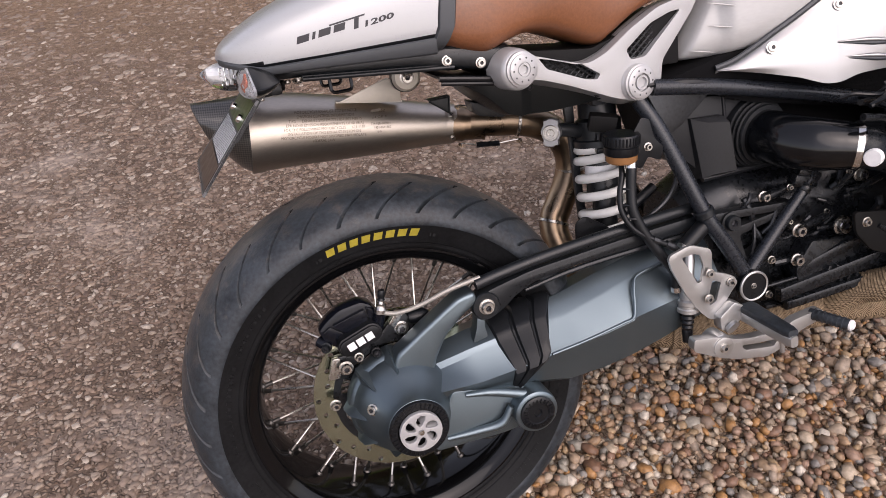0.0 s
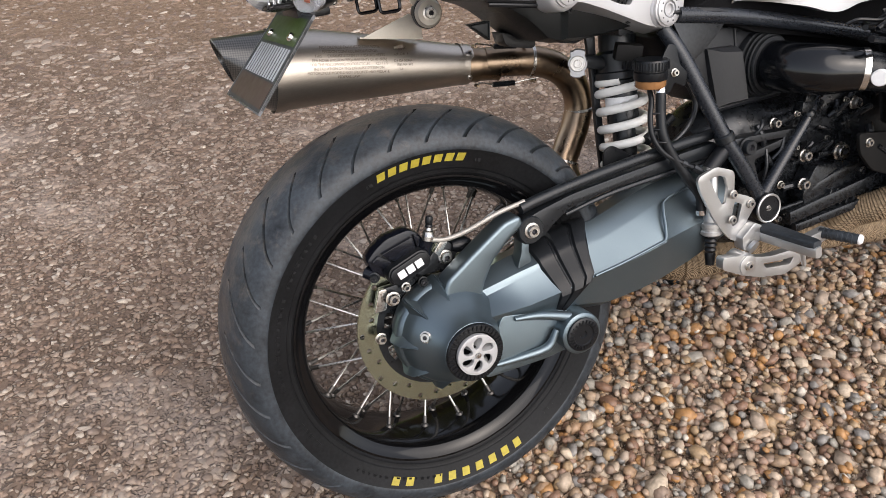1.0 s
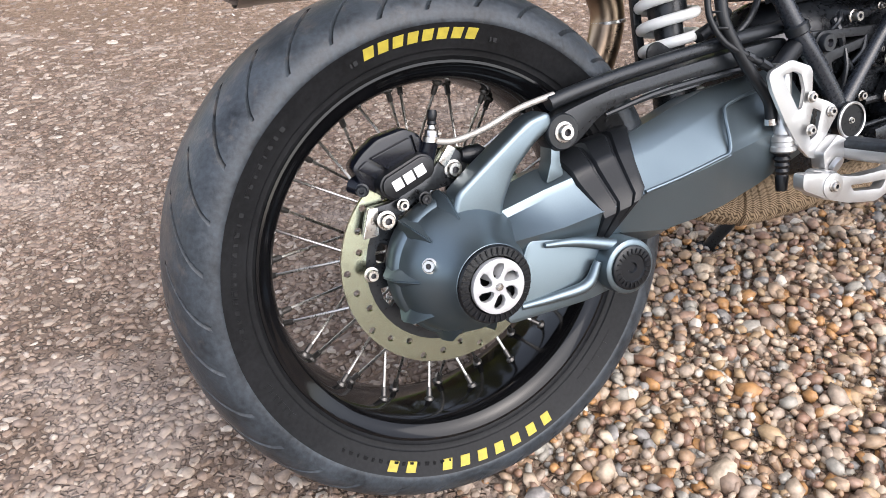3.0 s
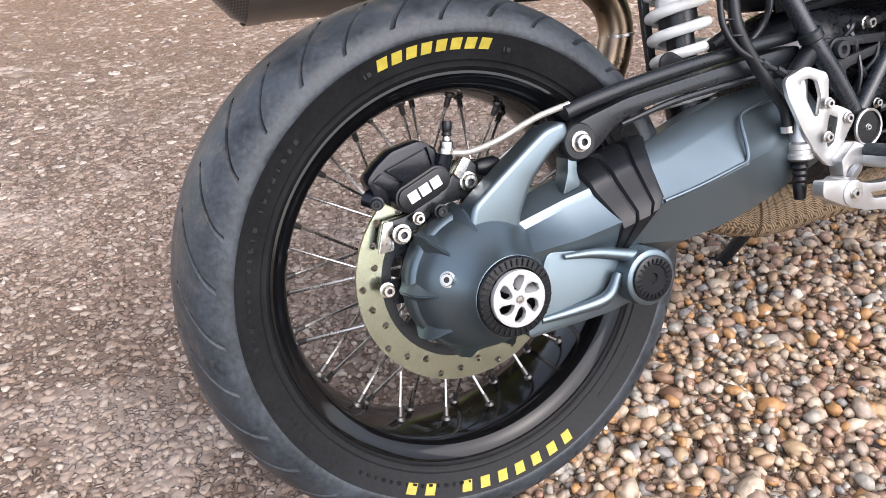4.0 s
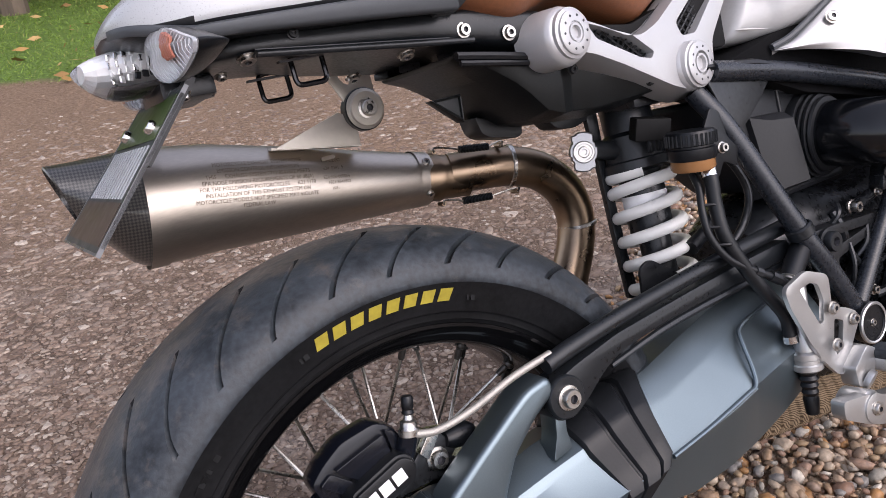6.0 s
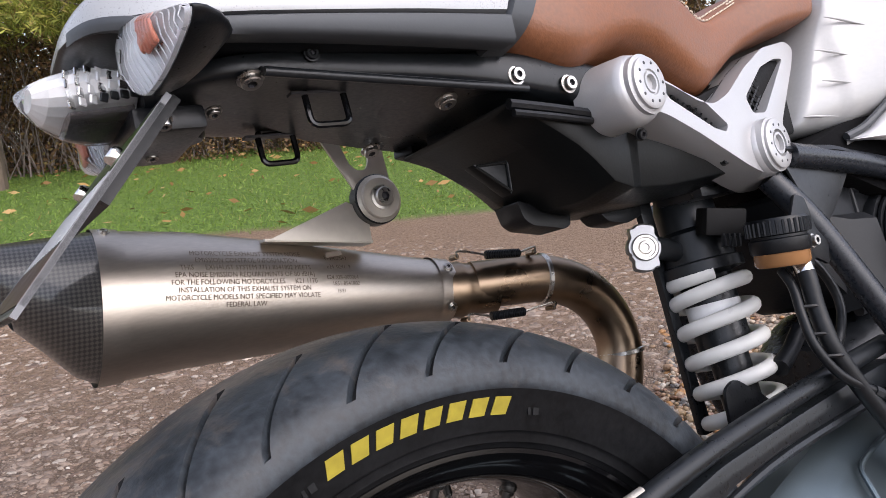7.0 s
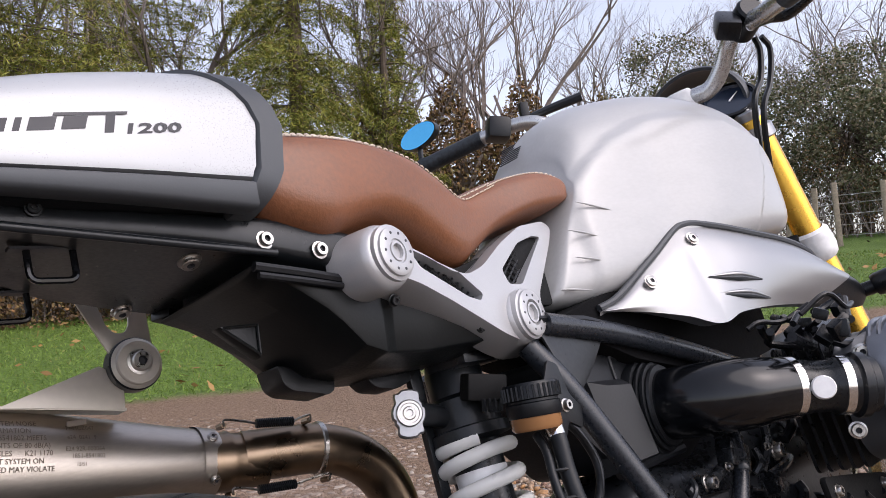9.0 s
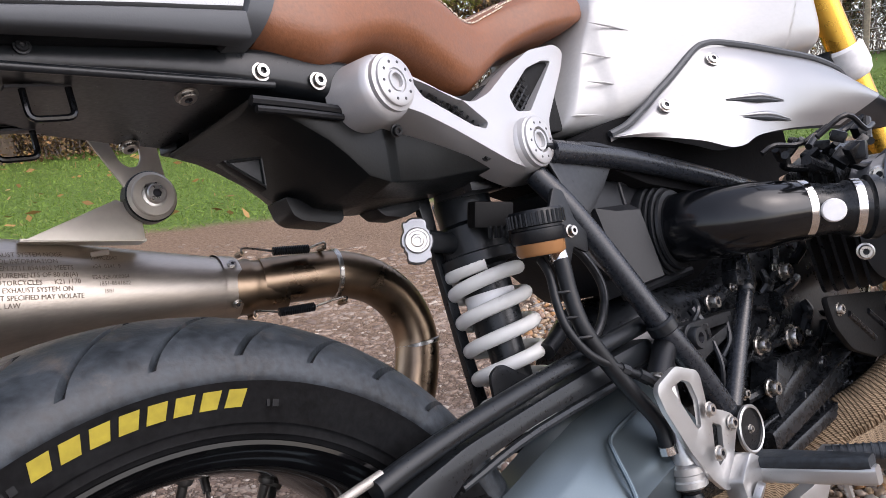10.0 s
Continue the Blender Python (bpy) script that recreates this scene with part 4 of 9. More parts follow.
    bm = plate(rounded([(0.122, 0.43), (0.134, 0.43), (0.131, 0.408), (0.134, 0.39), (0.11, 0.385), (0.119, 0.408)], 0.004), -0.119, -0.095, 0.003)
    part("brace", bm, M_GREY, house)
    # folded rubber boot: three overlapping folds over the joint
    back = cast_ring(0.14, 0.403, 0.384, 0.345, 0.311, 0.292, -0.158)
    back = [(x + d, y, z) for (x, y, z), d in zip(back, (0.0, 0.003, 0.005, 0.016, 0.012, 0.01, 0.0, 0.0))]
    front = cast_ring(0.21, 0.42, 0.398, 0.36, 0.316, 0.296, -0.1625)
    front = [(x + d, y, z) for (x, y, z), d in zip(front, (0.035, 0.015, 0.013, 0.002, -0.045, -0.045, 0.0, 0.02))]
    bm = bmesh.new()
    rings = []
    for f, out in ((0.0, 0.001), (0.03, 0.0045), (0.2, 0.006), (0.3, 0.0065), (0.34, 0.002), (0.37, 0.0025), (0.4, 0.007), (0.56, 0.0085), (0.66, 0.009), (0.7, 0.0035), (0.73, 0.004), (0.76, 0.0075), (0.9, 0.008), (0.98, 0.0065), (1.0, 0.002)):
        corner = []
        for (ax, ay, az), (bx, by, bz) in zip(back, front):
            p = Vector((ax + (bx - ax) * f, ay + (by - ay) * f, az + (bz - az) * f))
            d = Vector((0, p.y + 0.1, p.z - 0.36)).normalized()
            corner.append(p + d * out)
        ring = []
        for i, p in enumerate(corner):
            q = corner[(i + 1) % len(corner)]
            ring += [p.lerp(q, t) for t in (0.12, 0.5, 0.88)]
        rings.append(ring)
    loft(bm, rings)
    part("rubber_boot", bm, M_BOOT, bike, "black folded rubber boot on the shaft", 32)
    # swing arm: faceted casting with a raised panel that ends in a rounded step
    arm = part("swing_arm", cast_arm([(0.19, 0.407, 0.387, 0.352, 0.31, 0.29, -0.159), (0.25, 0.416, 0.395, 0.357, 0.298, 0.28, -0.16, 0.0, 0.004), (0.31, 0.431, 0.409, 0.363, 0.298, 0.286, -0.155, 0.0, 0.008), (0.356, 0.442, 0.422, 0.3685, 0.302, 0.292, -0.15, 0.0, 0.015), (0.362, 0.443, 0.4235, 0.3695, 0.303, 0.294, -0.1495, 0.005, 0.018), (0.42, 0.446, 0.428, 0.375, 0.313, 0.304, -0.143, 0.006, 0.01), (0.52, 0.448, 0.434, 0.385, 0.338, 0.328, -0.132, 0.006, 0.0)]), M_GREY, bike, "blue-grey faceted cast swing arm", 30)
    bm = bmesh.new()
    tube(bm, [(0.214, -0.163, 0.358), (0.273, -0.158, 0.3625), (0.335, -0.152, 0.37), (0.354, -0.149, 0.373), (0.3605, -0.143, 0.388), (0.369, -0.1275, 0.413), (0.38, -0.118, 0.4235), (0.414, -0.112, 0.429), (0.454, -0.106, 0.432)], 0.0024, 8, 5)
    part("raised_edge", bm, M_GREY, arm)
    # torque arm
    outline = rounded([(0.115, 0.438), (0.122, 0.42), (0.142, 0.418), (0.162, 0.427), (0.187, 0.445), (0.216, 0.457), (0.291, 0.464), (0.42, 0.467), (0.5, 0.469), (0.5, 0.49), (0.425, 0.488), (0.322, 0.483), (0.213, 0.476), (0.152, 0.465), (0.124, 0.457)], 0.012)
    ta = part("torque_arm", plate(outline, -0.122, -0.092, 0.005, lean=0.05, mid=0.136), M_SATIN_BLACK, bike, "satin black torque arm")
    bm = bmesh.new()
    tube(bm, [(0.126, -0.114, 0.474), (0.166, -0.112, 0.4805), (0.25, -0.108, 0.4895), (0.386, -0.102, 0.4985), (0.5, -0.096, 0.503)], 0.0088, 14, 5)
    part("hose_channel", bm, M_SATIN_BLACK, ta)
    bm = bmesh.new()
    lathe(bm, [(0.0, 0), (0.021, 0), (0.021, 0.004), (0.0195, 0.006), (0.0, 0.006)], (0.136, -0.119, 0.441), (0, -1, 0), 36)
    part("torque_eye", bm, M_SATIN_BLACK, ta)
    bolt(ta, (0.136, -0.125, 0.441), 0.0092, h=0.009)
    bm = bmesh.new()
    tube(bm, [(0.2, -0.116, 0.447), (0.3, -0.111, 0.459), (0.5, -0.1, 0.463)], [0.003, 0.0045, 0.0045], 8, 4)
    part("lower_flange", bm, M_SATIN_BLACK, ta)
    # caliper
    body = rounded([(-0.104, 0.446), (-0.09, 0.459), (-0.07, 0.4715), (-0.036, 0.4765), (-0.02, 0.467), (-0.0085, 0.44), (-0.022, 0.425), (-0.0575, 0.3975), (-0.076, 0.409), (-0.097, 0.425)], 0.006)
    cal = part("brake_caliper", plate(body, -0.08, -0.05, 0.006), M_CALIPER, bike, "glossy black two-piston brake caliper")
    part("bridge", plate(rounded([(-0.083, 0.453), (-0.034, 0.4665), (-0.0305, 0.444), (-0.062, 0.435)], 0.003), -0.0875, -0.076, 0.0035), M_CALIPER, cal)
    part("bridge_flank", plate(rounded([(-0.098, 0.444), (-0.0865, 0.4515), (-0.0655, 0.4335), (-0.07, 0.4215)], 0.003), -0.0845, -0.076, 0.003), M_CALIPER, cal)
    part("bridge_flank", plate(rounded([(-0.031, 0.4685), (-0.0225, 0.4635), (-0.0155, 0.446), (-0.027, 0.444)], 0.002), -0.0845, -0.076, 0.0025), M_CALIPER, cal)
    u = Vector((0.946, 0, 0.324)).normalized()
    v = Vector((-u.z, 0, u.x))
    c0 = Vector((-0.049, 0, 0.4275))
    def pill(r):
        return [((c0 + u * (0.019 * (1 if math.cos(t) > 0 else -1) + r * math.cos(t)) + v * r * math.sin(t)).x, (c0 + u * (0.019 * (1 if math.cos(t) > 0 else -1) + r * math.cos(t)) + v * r * math.sin(t)).z) for t in [2 * math.pi * k / 28 for k in range(28)]]
    pad = part("badge_pad", plate(pill(0.0155), -0.1, -0.07, 0.003), M_PLASTIC, cal)
    part("pad_face", plate(pill(0.0128), -0.104, -0.099, 0.0015), M_PLASTIC, pad)
    for k in range(3):
        bm = bmesh.new()
        c = c0 + u * (-0.0145 + 0.0145 * k)
        box(bm, c + Vector((0, -0.1043, 0)), (0.0115, 0.0012, 0.0112), pose(0, 0, 0, 0, -math.degrees(math.atan2(u.z, u.x)), 0))
        part("white_badge_bar", bm, M_PALE, pad, smooth=0)
    bolt(cal, (0.016, -0.074, 0.418), 0.0085, h=0.008)
    bolt(cal, (-0.076, -0.082, 0.381), 0.0085, h=0.008)
    bolt(cal, (-0.0545, -0.084, 0.394), 0.0055, h=0.007)
    bolt(cal, (-0.0285, -0.088, 0.396), 0.0062, h=0.006, mat=M_PLASTIC)
    bolt(cal, (-0.102, -0.074, 0.3215), 0.0068, h=0.008)
    bolt(cal, (-0.0965, -0.08, 0.4205), 0.006, (-0.4, -1, 0), mat=M_SATIN_BLACK, h=0.01)
    bm = bmesh.new()
    tube(bm, [(-0.104, -0.066, 0.426), (-0.094, -0.078, 0.42)], [0.009, 0.0085], 14)
    part("pad_pin_boss", bm, M_CALIPER, cal)
    part("caliper_bracket", plate(rounded([(-0.001, 0.43), (0.0135, 0.447), (0.024, 0.44), (0.0386, 0.4215), (0.0185, 0.4), (-0.0236, 0.399), (-0.05, 0.383), (-0.09, 0.366), (-0.103, 0.366), (-0.092, 0.396), (-0.065, 0.397), (-0.02, 0.412)], 0.004), -0.074, -0.062, 0.002), M_CASTING, cal, "dark cast caliper bracket")
    part("bracket_lug", plate(rounded([(-0.105, 0.364), (-0.0925, 0.397), (-0.081, 0.396), (-0.086, 0.364)], 0.003), -0.077, -0.07, 0.0015), M_STEEL, cal, "bare aluminium lug")
    part("bracket_lug", plate(rounded([(-0.002, 0.431), (0.0125, 0.4475), (0.0215, 0.4415), (0.006, 0.422)], 0.002), -0.079, -0.07, 0.0015), M_STEEL, cal, "bare aluminium lug")
    bm = bmesh.new()
    tube(bm, [(0.028, -0.072, 0.431), (0.036, -0.071, 0.4295), (0.052, -0.07, 0.4275), (0.06, -0.07, 0.4265)], [0.007, 0.0105, 0.012, 0.007], 16)
    part("slide_boot", bm, M_PLASTIC, cal)
    bm = bmesh.new()
    tube(bm, [(-0.02, -0.084, 0.435), (-0.012, -0.09, 0.458)], [0.0095, 0.0085], 16)
    part("nipple_boss", bm, M_CALIPER, cal)
    bm = bmesh.new()
    lathe(bm, [(0.009, 0), (0.0092, 0.006), (0.0075, 0.008), (0.0075, 0.013), (0.0048, 0.0145), (0.0035, 0.02), (0.0, 0.02)], (-0.012, -0.09, 0.457), (0.2, 0, 1), 16)
    nip = part("bleed_nipple", bm, M_STEEL, cal)
    bm = bmesh.new()
    lathe(bm, [(0.0042, 0.0185), (0.0058, 0.02), (0.0045, 0.023), (0.0055, 0.026), (0.0055, 0.033), (0.0045, 0.035), (0.0, 0.035)], (-0.012, -0.09, 0.457), (0.2, 0, 1), 14)
    part("rubber_cap", bm, M_PLASTIC, nip)
    bm = bmesh.new()
    tube(bm, [(-0.008, -0.094, 0.457), (0.012, -0.1, 0.4545), (0.045, -0.106, 0.461), (0.09, -0.112, 0.476), (0.135, -0.113, 0.483)], 0.0036, 10, 6)
    part("brake_hose", bm, M_BRAID, cal, "braided steel brake hose")


make_drive()


def carbon():
    m = bpy.data.materials.new("carbon_weave")
    m.use_nodes = True
    nt = m.node_tree
    b = nt.nodes["Principled BSDF"]
    tc, mp, ck = nt.nodes.new("ShaderNodeTexCoord"), nt.nodes.new("ShaderNodeMapping"), nt.nodes.new("ShaderNodeTexChecker")
    mp.inputs["Rotation"].default_value = (0, radians(40), 0)
    mp.inputs["Scale"].default_value = (1, 0.02, 1)
    ck.inputs["Scale"].default_value = 420
    ck.inputs["Color1"].default_value, ck.inputs["Color2"].default_value = (0.008, 0.008, 0.008, 1), (0.05, 0.047, 0.042, 1)
    nt.links.new(tc.outputs["Object"], mp.inputs[0])
    nt.links.new(mp.outputs[0], ck.inputs["Vector"])
    nt.links.new(ck.outputs[0], b.inputs["Base Color"])
    b.inputs["Roughness"].default_value = 0.4
    b.inputs["Coat Weight"].default_value = 0.7
    return m


M_CARBON = carbon()


# ---- exhaust on the far side ----
def muffler_ring(x, z, r, tilt=0.0, n=40, y=0.192):
    return [(x + tilt * r * math.sin(2 * math.pi * k / n), y + r * 0.97 * math.cos(2 * math.pi * k / n), z + r * math.sin(2 * math.pi * k / n)) for k in range(n)]


def make_exhaust():
    bm = bmesh.new()
    loft(bm, [muffler_ring(0.205, 0.645, 0.0325, 0.18), muffler_ring(0.2, 0.6455, 0.0335, 0.18), muffler_ring(0.03, 0.6735, 0.0515, 0.17), muffler_ring(-0.06, 0.688, 0.0595, 0.15), muffler_ring(-0.125, 0.6945, 0.0635, 0.13)])
    can = part("muffler", bm, M_TITAN, bike, "brushed titanium tapered muffler", 40)
    bm = bmesh.new()
    loft(bm, [muffler_ring(-0.112, 0.693, 0.0643, 0.13), muffler_ring(-0.132, 0.695, 0.0652, 0.13)], cap=False)
    part("rear_band", bm, M_TITAN, can)
    bm = bmesh.new()
    loft(bm, [muffler_ring(0.21, 0.6445, 0.0338, 0.18), muffler_ring(0.19, 0.648, 0.0355, 0.18)], cap=False)
    part("front_band", bm, M_TITAN, can)
    bm = bmesh.new()
    loft(bm, [muffler_ring(-0.128, 0.695, 0.0635, 0.13), muffler_ring(-0.15, 0.7, 0.058, 0.05), muffler_ring(-0.178, 0.712, 0.046, -0.15), muffler_ring(-0.198, 0.722, 0.037, -0.3), muffler_ring(-0.2, 0.723, 0.034, -0.3), muffler_ring(-0.16, 0.715, 0.03, -0.1), muffler_ring(-0.1, 0.7, 0.028, 0)])
    part("end_cap", bm, M_CARBON, can, "woven carbon-fibre end cap", 40)
    for x, y, z in ((-0.121, 0.1365, 0.715), (-0.126, 0.15, 0.66), (0.2, 0.157, 0.667), (0.198, 0.162, 0.627), (-0.116, 0.165, 0.752)):
        bolt(can, (x, y, z), 0.0042, (0, y - 0.192, (z - (0.695 if x < 0 else 0.646))), h=0.003)
    # mid pipe, spring collar and bend down to the engine
    bm = bmesh.new()
    lathe(bm, [(0.031, 0), (0.0315, 0.004), (0.0295, 0.014), (0.031, 0.02), (0.0285, 0.026), (0.0275, 0.055), (0.029, 0.06)], (0.205, 0.19, 0.645), (0.97, -0.2, -0.14), 32)
    part("spring_collar", bm, M_TITAN_HOT, can)
    bm = bmesh.new()
    tube(bm, [(0.24, 0.18, 0.643), (0.28, 0.168, 0.639), (0.322, 0.157, 0.633), (0.367, 0.156, 0.614), (0.398, 0.156, 0.581), (0.408, 0.156, 0.54), (0.397, 0.156, 0.5), (0.377, 0.155, 0.464), (0.361, 0.148, 0.436), (0.362, 0.125, 0.395), (0.385, 0.08, 0.34)], 0.0262, 24, 6)
    pipe = part("exhaust_pipe", bm, M_TITAN_HOT, bike, "heat-stained bent titanium exhaust pipe")
    for p, d, r in (((0.318, 0.158, 0.634), (0.95, -0.2, -0.2), 0.0285), ((0.4085, 0.156, 0.53), (-0.02, 0, -1), 0.0278), ((0.362, 0.149, 0.438), (-0.4, -0.2, -0.85), 0.029)):
        bm = bmesh.new()
        lathe(bm, [(r - 0.002, -0.003), (r, -0.002), (r, 0.002), (r - 0.002, 0.003)], p, d, 28)
        part("weld_bead", bm, M_STEEL, pipe)
    # coil springs that hold the joint
    for a, b, f0, f1 in ((Vector((0.214, 0.157, 0.676)), Vector((0.303, 0.141, 0.664)), 0.36, 0.8), (Vector((0.212, 0.158, 0.61)), Vector((0.312, 0.14, 0.601)), 0.25, 0.64)):
        lo, hi = a.lerp(b, f0), a.lerp(b, f1)
        bm = bmesh.new()
        tube(bm, [lo.lerp(hi, k / 40) for k in range(41)], [0.005 if k % 2 else 0.0042 for k in range(41)], 12)
        sp = part("joint_spring", bm, M_PLASTIC, can, "black sleeved tension spring")
        for e0, e1 in ((a, lo), (b, hi)):
            bm = bmesh.new()
            side = Vector((0, -0.003, 0.005))
            tube(bm, [e0 + Vector((0, 0.006, 0)), e0, e0 + side, e0.lerp(e1, 0.55) + side * 0.6, e1], 0.0013, 6, 4)
            part("spring_hook", bm, M_STEEL, sp)
            bm = bmesh.new()
            lathe(bm, [(0.0, 0), (0.003, 0), (0.003, 0.012), (0.0, 0.012)], e0 + Vector((0, 0.012, 0)), (0, -1, 0), 8)
            part("hook_post", bm, M_TITAN_HOT, sp)
    # hanger and rubber mount
    bm = plate([(0.015, 0.723), (0.118, 0.706), (0.12, 0.735), (0.1, 0.748)], 0.151, 0.154, 0.0008)
    hang = part("hanger_plate", bm, M_HANGER, can, "folded stainless hanger")
    bm = bmesh.new()
    box(bm, (0.066, 0.163, 0.715), (0.108, 0.022, 0.0025), pose(0, 0, 0, 0, 9.5, 0))
    part("hanger_foot", bm, M_HANGER, can)
    bm = bmesh.new()
    lathe(bm, [(0, -0.01), (0.021, -0.01), (0.0235, -0.007), (0.0235, 0.006), (0.0205, 0.008), (0.0205, 0.0105), (0.0195, 0.0115), (0.0, 0.0115)], (0.13, 0.147, 0.745), (0, -1, 0), 40)
    rm = part("rubber_mount", bm, [M_HANGER], hang, "round metal-capped rubber mount")
    bm = bmesh.new()
    lathe(bm, [(0.022, -0.011), (0.0248, -0.009), (0.0248, 0.004), (0.0225, 0.0065)], (0.13, 0.147, 0.745), (0, -1, 0), 40)
    part("rim_ring", bm, M_SATIN_BLACK, rm, "black rubber ring")
    bolt(rm, (0.13, 0.1355, 0.745), 0.0092, h=0.008)
    bm = plate(rounded([(0.112, 0.752), (0.083, 0.812), (0.101, 0.814), (0.11, 0.783), (0.117, 0.776), (0.126, 0.776), (0.131, 0.784), (0.131, 0.812), (0.148, 0.812), (0.15, 0.758), (0.138, 0.742), (0.12, 0.74)], 0.004), 0.148, 0.151, 0.0006)
    part("hanger_fork", bm, M_HANGER, hang)
    # stamped information on the can
    lines = ["MOTORCYCLE EXHAUST SYSTEM NOISE", "EMISSION CONTROL INFORMATION", "THIS      EXHAUST SYSTEM 7711 8541802 MEETS", "EPA NOISE EMISSION REQUIREMENTS OF 80 dB(A)", "FOR THE FOLLOWING MOTORCYCLES      K21 1170", "INSTALLATION OF THIS EXHAUST SYSTEM ON", "MOTORCYCLE MODELS NOT SPECIFIED MAY VIOLATE", "FEDERAL LAW"]
    marks = [(s, -0.012 - 0.0008 * i, 0.0062, 0.712 - 0.0062 * i, True) for i, s in enumerate(lines)]
    marks += [("M-HCZ047", 0.074, 0.0058, 0.695, True), ("e24  0241  9", 0.074, 0.0055, 0.6865, True), ("E24 92R-000064", 0.076, 0.0055, 0.676, True), ("1851-8541802", 0.079, 0.0055, 0.6695, True), ("15/51", 0.073, 0.0045, 0.664, True)]
    for s, xc, size, z, _ in marks:
        tm = text_mesh(s, size, squeeze=0.9)
        xs = [v.co.x for v in tm.verts]
        mid = (min(xs) + max(xs)) / 2
        for v in tm.verts:
            x = xc + (v.co.x - mid)
            zz = z + v.co.y - 0.16 * (x - xc)
            zc = np.interp(x, [-0.125, -0.06, 0.03, 0.2], [0.6945, 0.688, 0.6735, 0.6455])
            r = np.interp(x, [-0.125, -0.06, 0.03, 0.2], [0.0635, 0.0595, 0.0515, 0.0335])
            k = max(-0.98, min(0.98, (zz - zc) / r))
            v.co = Vector((x + 0.16 * (zz - zc), 0.192 - 0.97 * r * math.sqrt(1 - k * k) - 0.0006, zz))
        part("stamped_line", tm, M_ETCH, can, smooth=0)
    bm = bmesh.new()
    box(bm, (0.073, 0.1475, 0.7005), (0.016, 0.0008, 0.0045))
    part("maker_mark", bm, M_ETCH, can, smooth=0)


make_exhaust()


# ---- shock, tail, seat ----
def make_shock():
    top, low = Vector((0.394, 0.004, 0.604)), Vector((0.386, -0.016, 0.42))
    d = (low - top).normalized()
    bm = bmesh.new()
    lathe(bm, [(0.0, -0.085), (0.026, -0.085), (0.03, -0.07), (0.03, -0.045), (0.036, -0.04), (0.036, -0.012), (0.041, -0.01), (0.041, 0.0), (0.03, 0.002), (0.026, 0.004), (0.026, 0.075), (0.019, 0.08), (0.019, 0.16), (0.03, 0.17), (0.03, 0.19), (0.0, 0.195)], top, d, 36)
    sh = part("rear_shock", bm, M_SATIN_BLACK, bike, "black shock absorber with white spring")
    _, u, v = frame_of(d)
    pts = []
    turns, n = 6.8, 240
    for i in range(n + 1):
        f = i / n
        a = 2 * math.pi * turns * f + 2.2
        r = 0.0365 * (1 - 0.06 * max(0, 1 - f * 8) - 0.04 * max(0, f * 8 - 7))
        h = 0.002 + np.interp(f * turns, [0, 0.95, turns - 0.7, turns], [0, 0.0135, 0.164, 0.174])
        pts.append(top + d * h + (u * math.cos(a) + v * math.sin(a)) * r)
    bm = bmesh.new()
    tube(bm, pts, 0.0073, 12)
    part("coil_spring", bm, M_WHITE, sh, "white coated coil spring")
    bm = bmesh.new()
    lathe(bm, [(0.0262, 0.03), (0.0266, 0.031), (0.0266, 0.048), (0.0262, 0.049)], top, d, 30)
    part("label_band", bm, M_PALE, sh)
    # electrical plug and bracket lumps at its head
    bm = bmesh.new()
    box(bm, (0.379, -0.042, 0.65), (0.042, 0.02, 0.026), pose(0, 0, 0, 8, 12, -20))
    bevelled(bm, 0.003)
    plug = part("plug", bm, M_GUARD, sh)
    for k in range(4):
        bm = bmesh.new()
        box(bm, (0.361 + 0.0075 * k, -0.0535, 0.633 - 0.001 * k), (0.0025, 0.003, 0.012), pose(0, 0, 0, 0, 12, 0))
        part("plug_rib", bm, M_PLASTIC, plug, smooth=0)
    bm = bmesh.new()
    box(bm, (0.4, -0.01, 0.7), (0.07, 0.06, 0.05))
    bevelled(bm, 0.008)
    part("shock_mount", bm, M_SOOT, sh)
    bm = plate(rounded([(0.318, 0.505), (0.335, 0.512), (0.372, 0.486), (0.39, 0.466), (0.37, 0.45), (0.315, 0.46)], 0.01), -0.05, -0.046, 0.001)
    part("spray_guard", bm, M_PLASTIC, sh)
    # winged adjuster knob
    kd = Vector((-0.55, -0.83, 0.05)).normalized()
    ko = Vector((0.311, -0.004, 0.642))
    kup = Vector((0.1, 0, 1)) - kd * kd.dot(Vector((0.1, 0, 1)))
    kup.normalize()
    kside = kd.cross(kup)
    shape = []
    for k in range(60):
        a = 2 * math.pi * k / 60
        lobe = max(0.0, abs(math.cos(a)) - 0.72) / 0.28
        r = 0.0158 + 0.0068 * min(1, lobe * 2.2) - 0.0012 * (abs(math.cos(2 * a + 0.9)) < 0.2)
        shape.append((r * math.sin(a), r * math.cos(a)))
    bm = bmesh.new()
    loft(bm, [[ko + kd * h + (kside * a + kup * b) * g for a, b in shape] for h, g in ((-0.007, 0.9), (-0.005, 1.0), (0.004, 1.0), (0.006, 0.93))])
    knob = part("adjuster_knob", bm, M_SILVER, bike, "cast aluminium winged adjuster knob", 35)
    bm = bmesh.new()
    lathe(bm, [(0.0125, 0.004), (0.0125, 0.008), (0.0115, 0.009), (0.0095, 0.009), (0.009, 0.0075), (0.0065, 0.0075), (0.0055, 0.0095), (0.0035, 0.0095), (0.003, 0.0075), (0, 0.0075)], ko, kd, 28)
    part("knob_cap", bm, M_STEEL, knob)
    bm = bmesh.new()
    tube(bm, [(0.311, 0.002, 0.642), (0.335, 0.005, 0.64), (0.37, 0.005, 0.63)], 0.011, 14, 3)
    part("knob_stem", bm, M_SATIN_BLACK, knob)
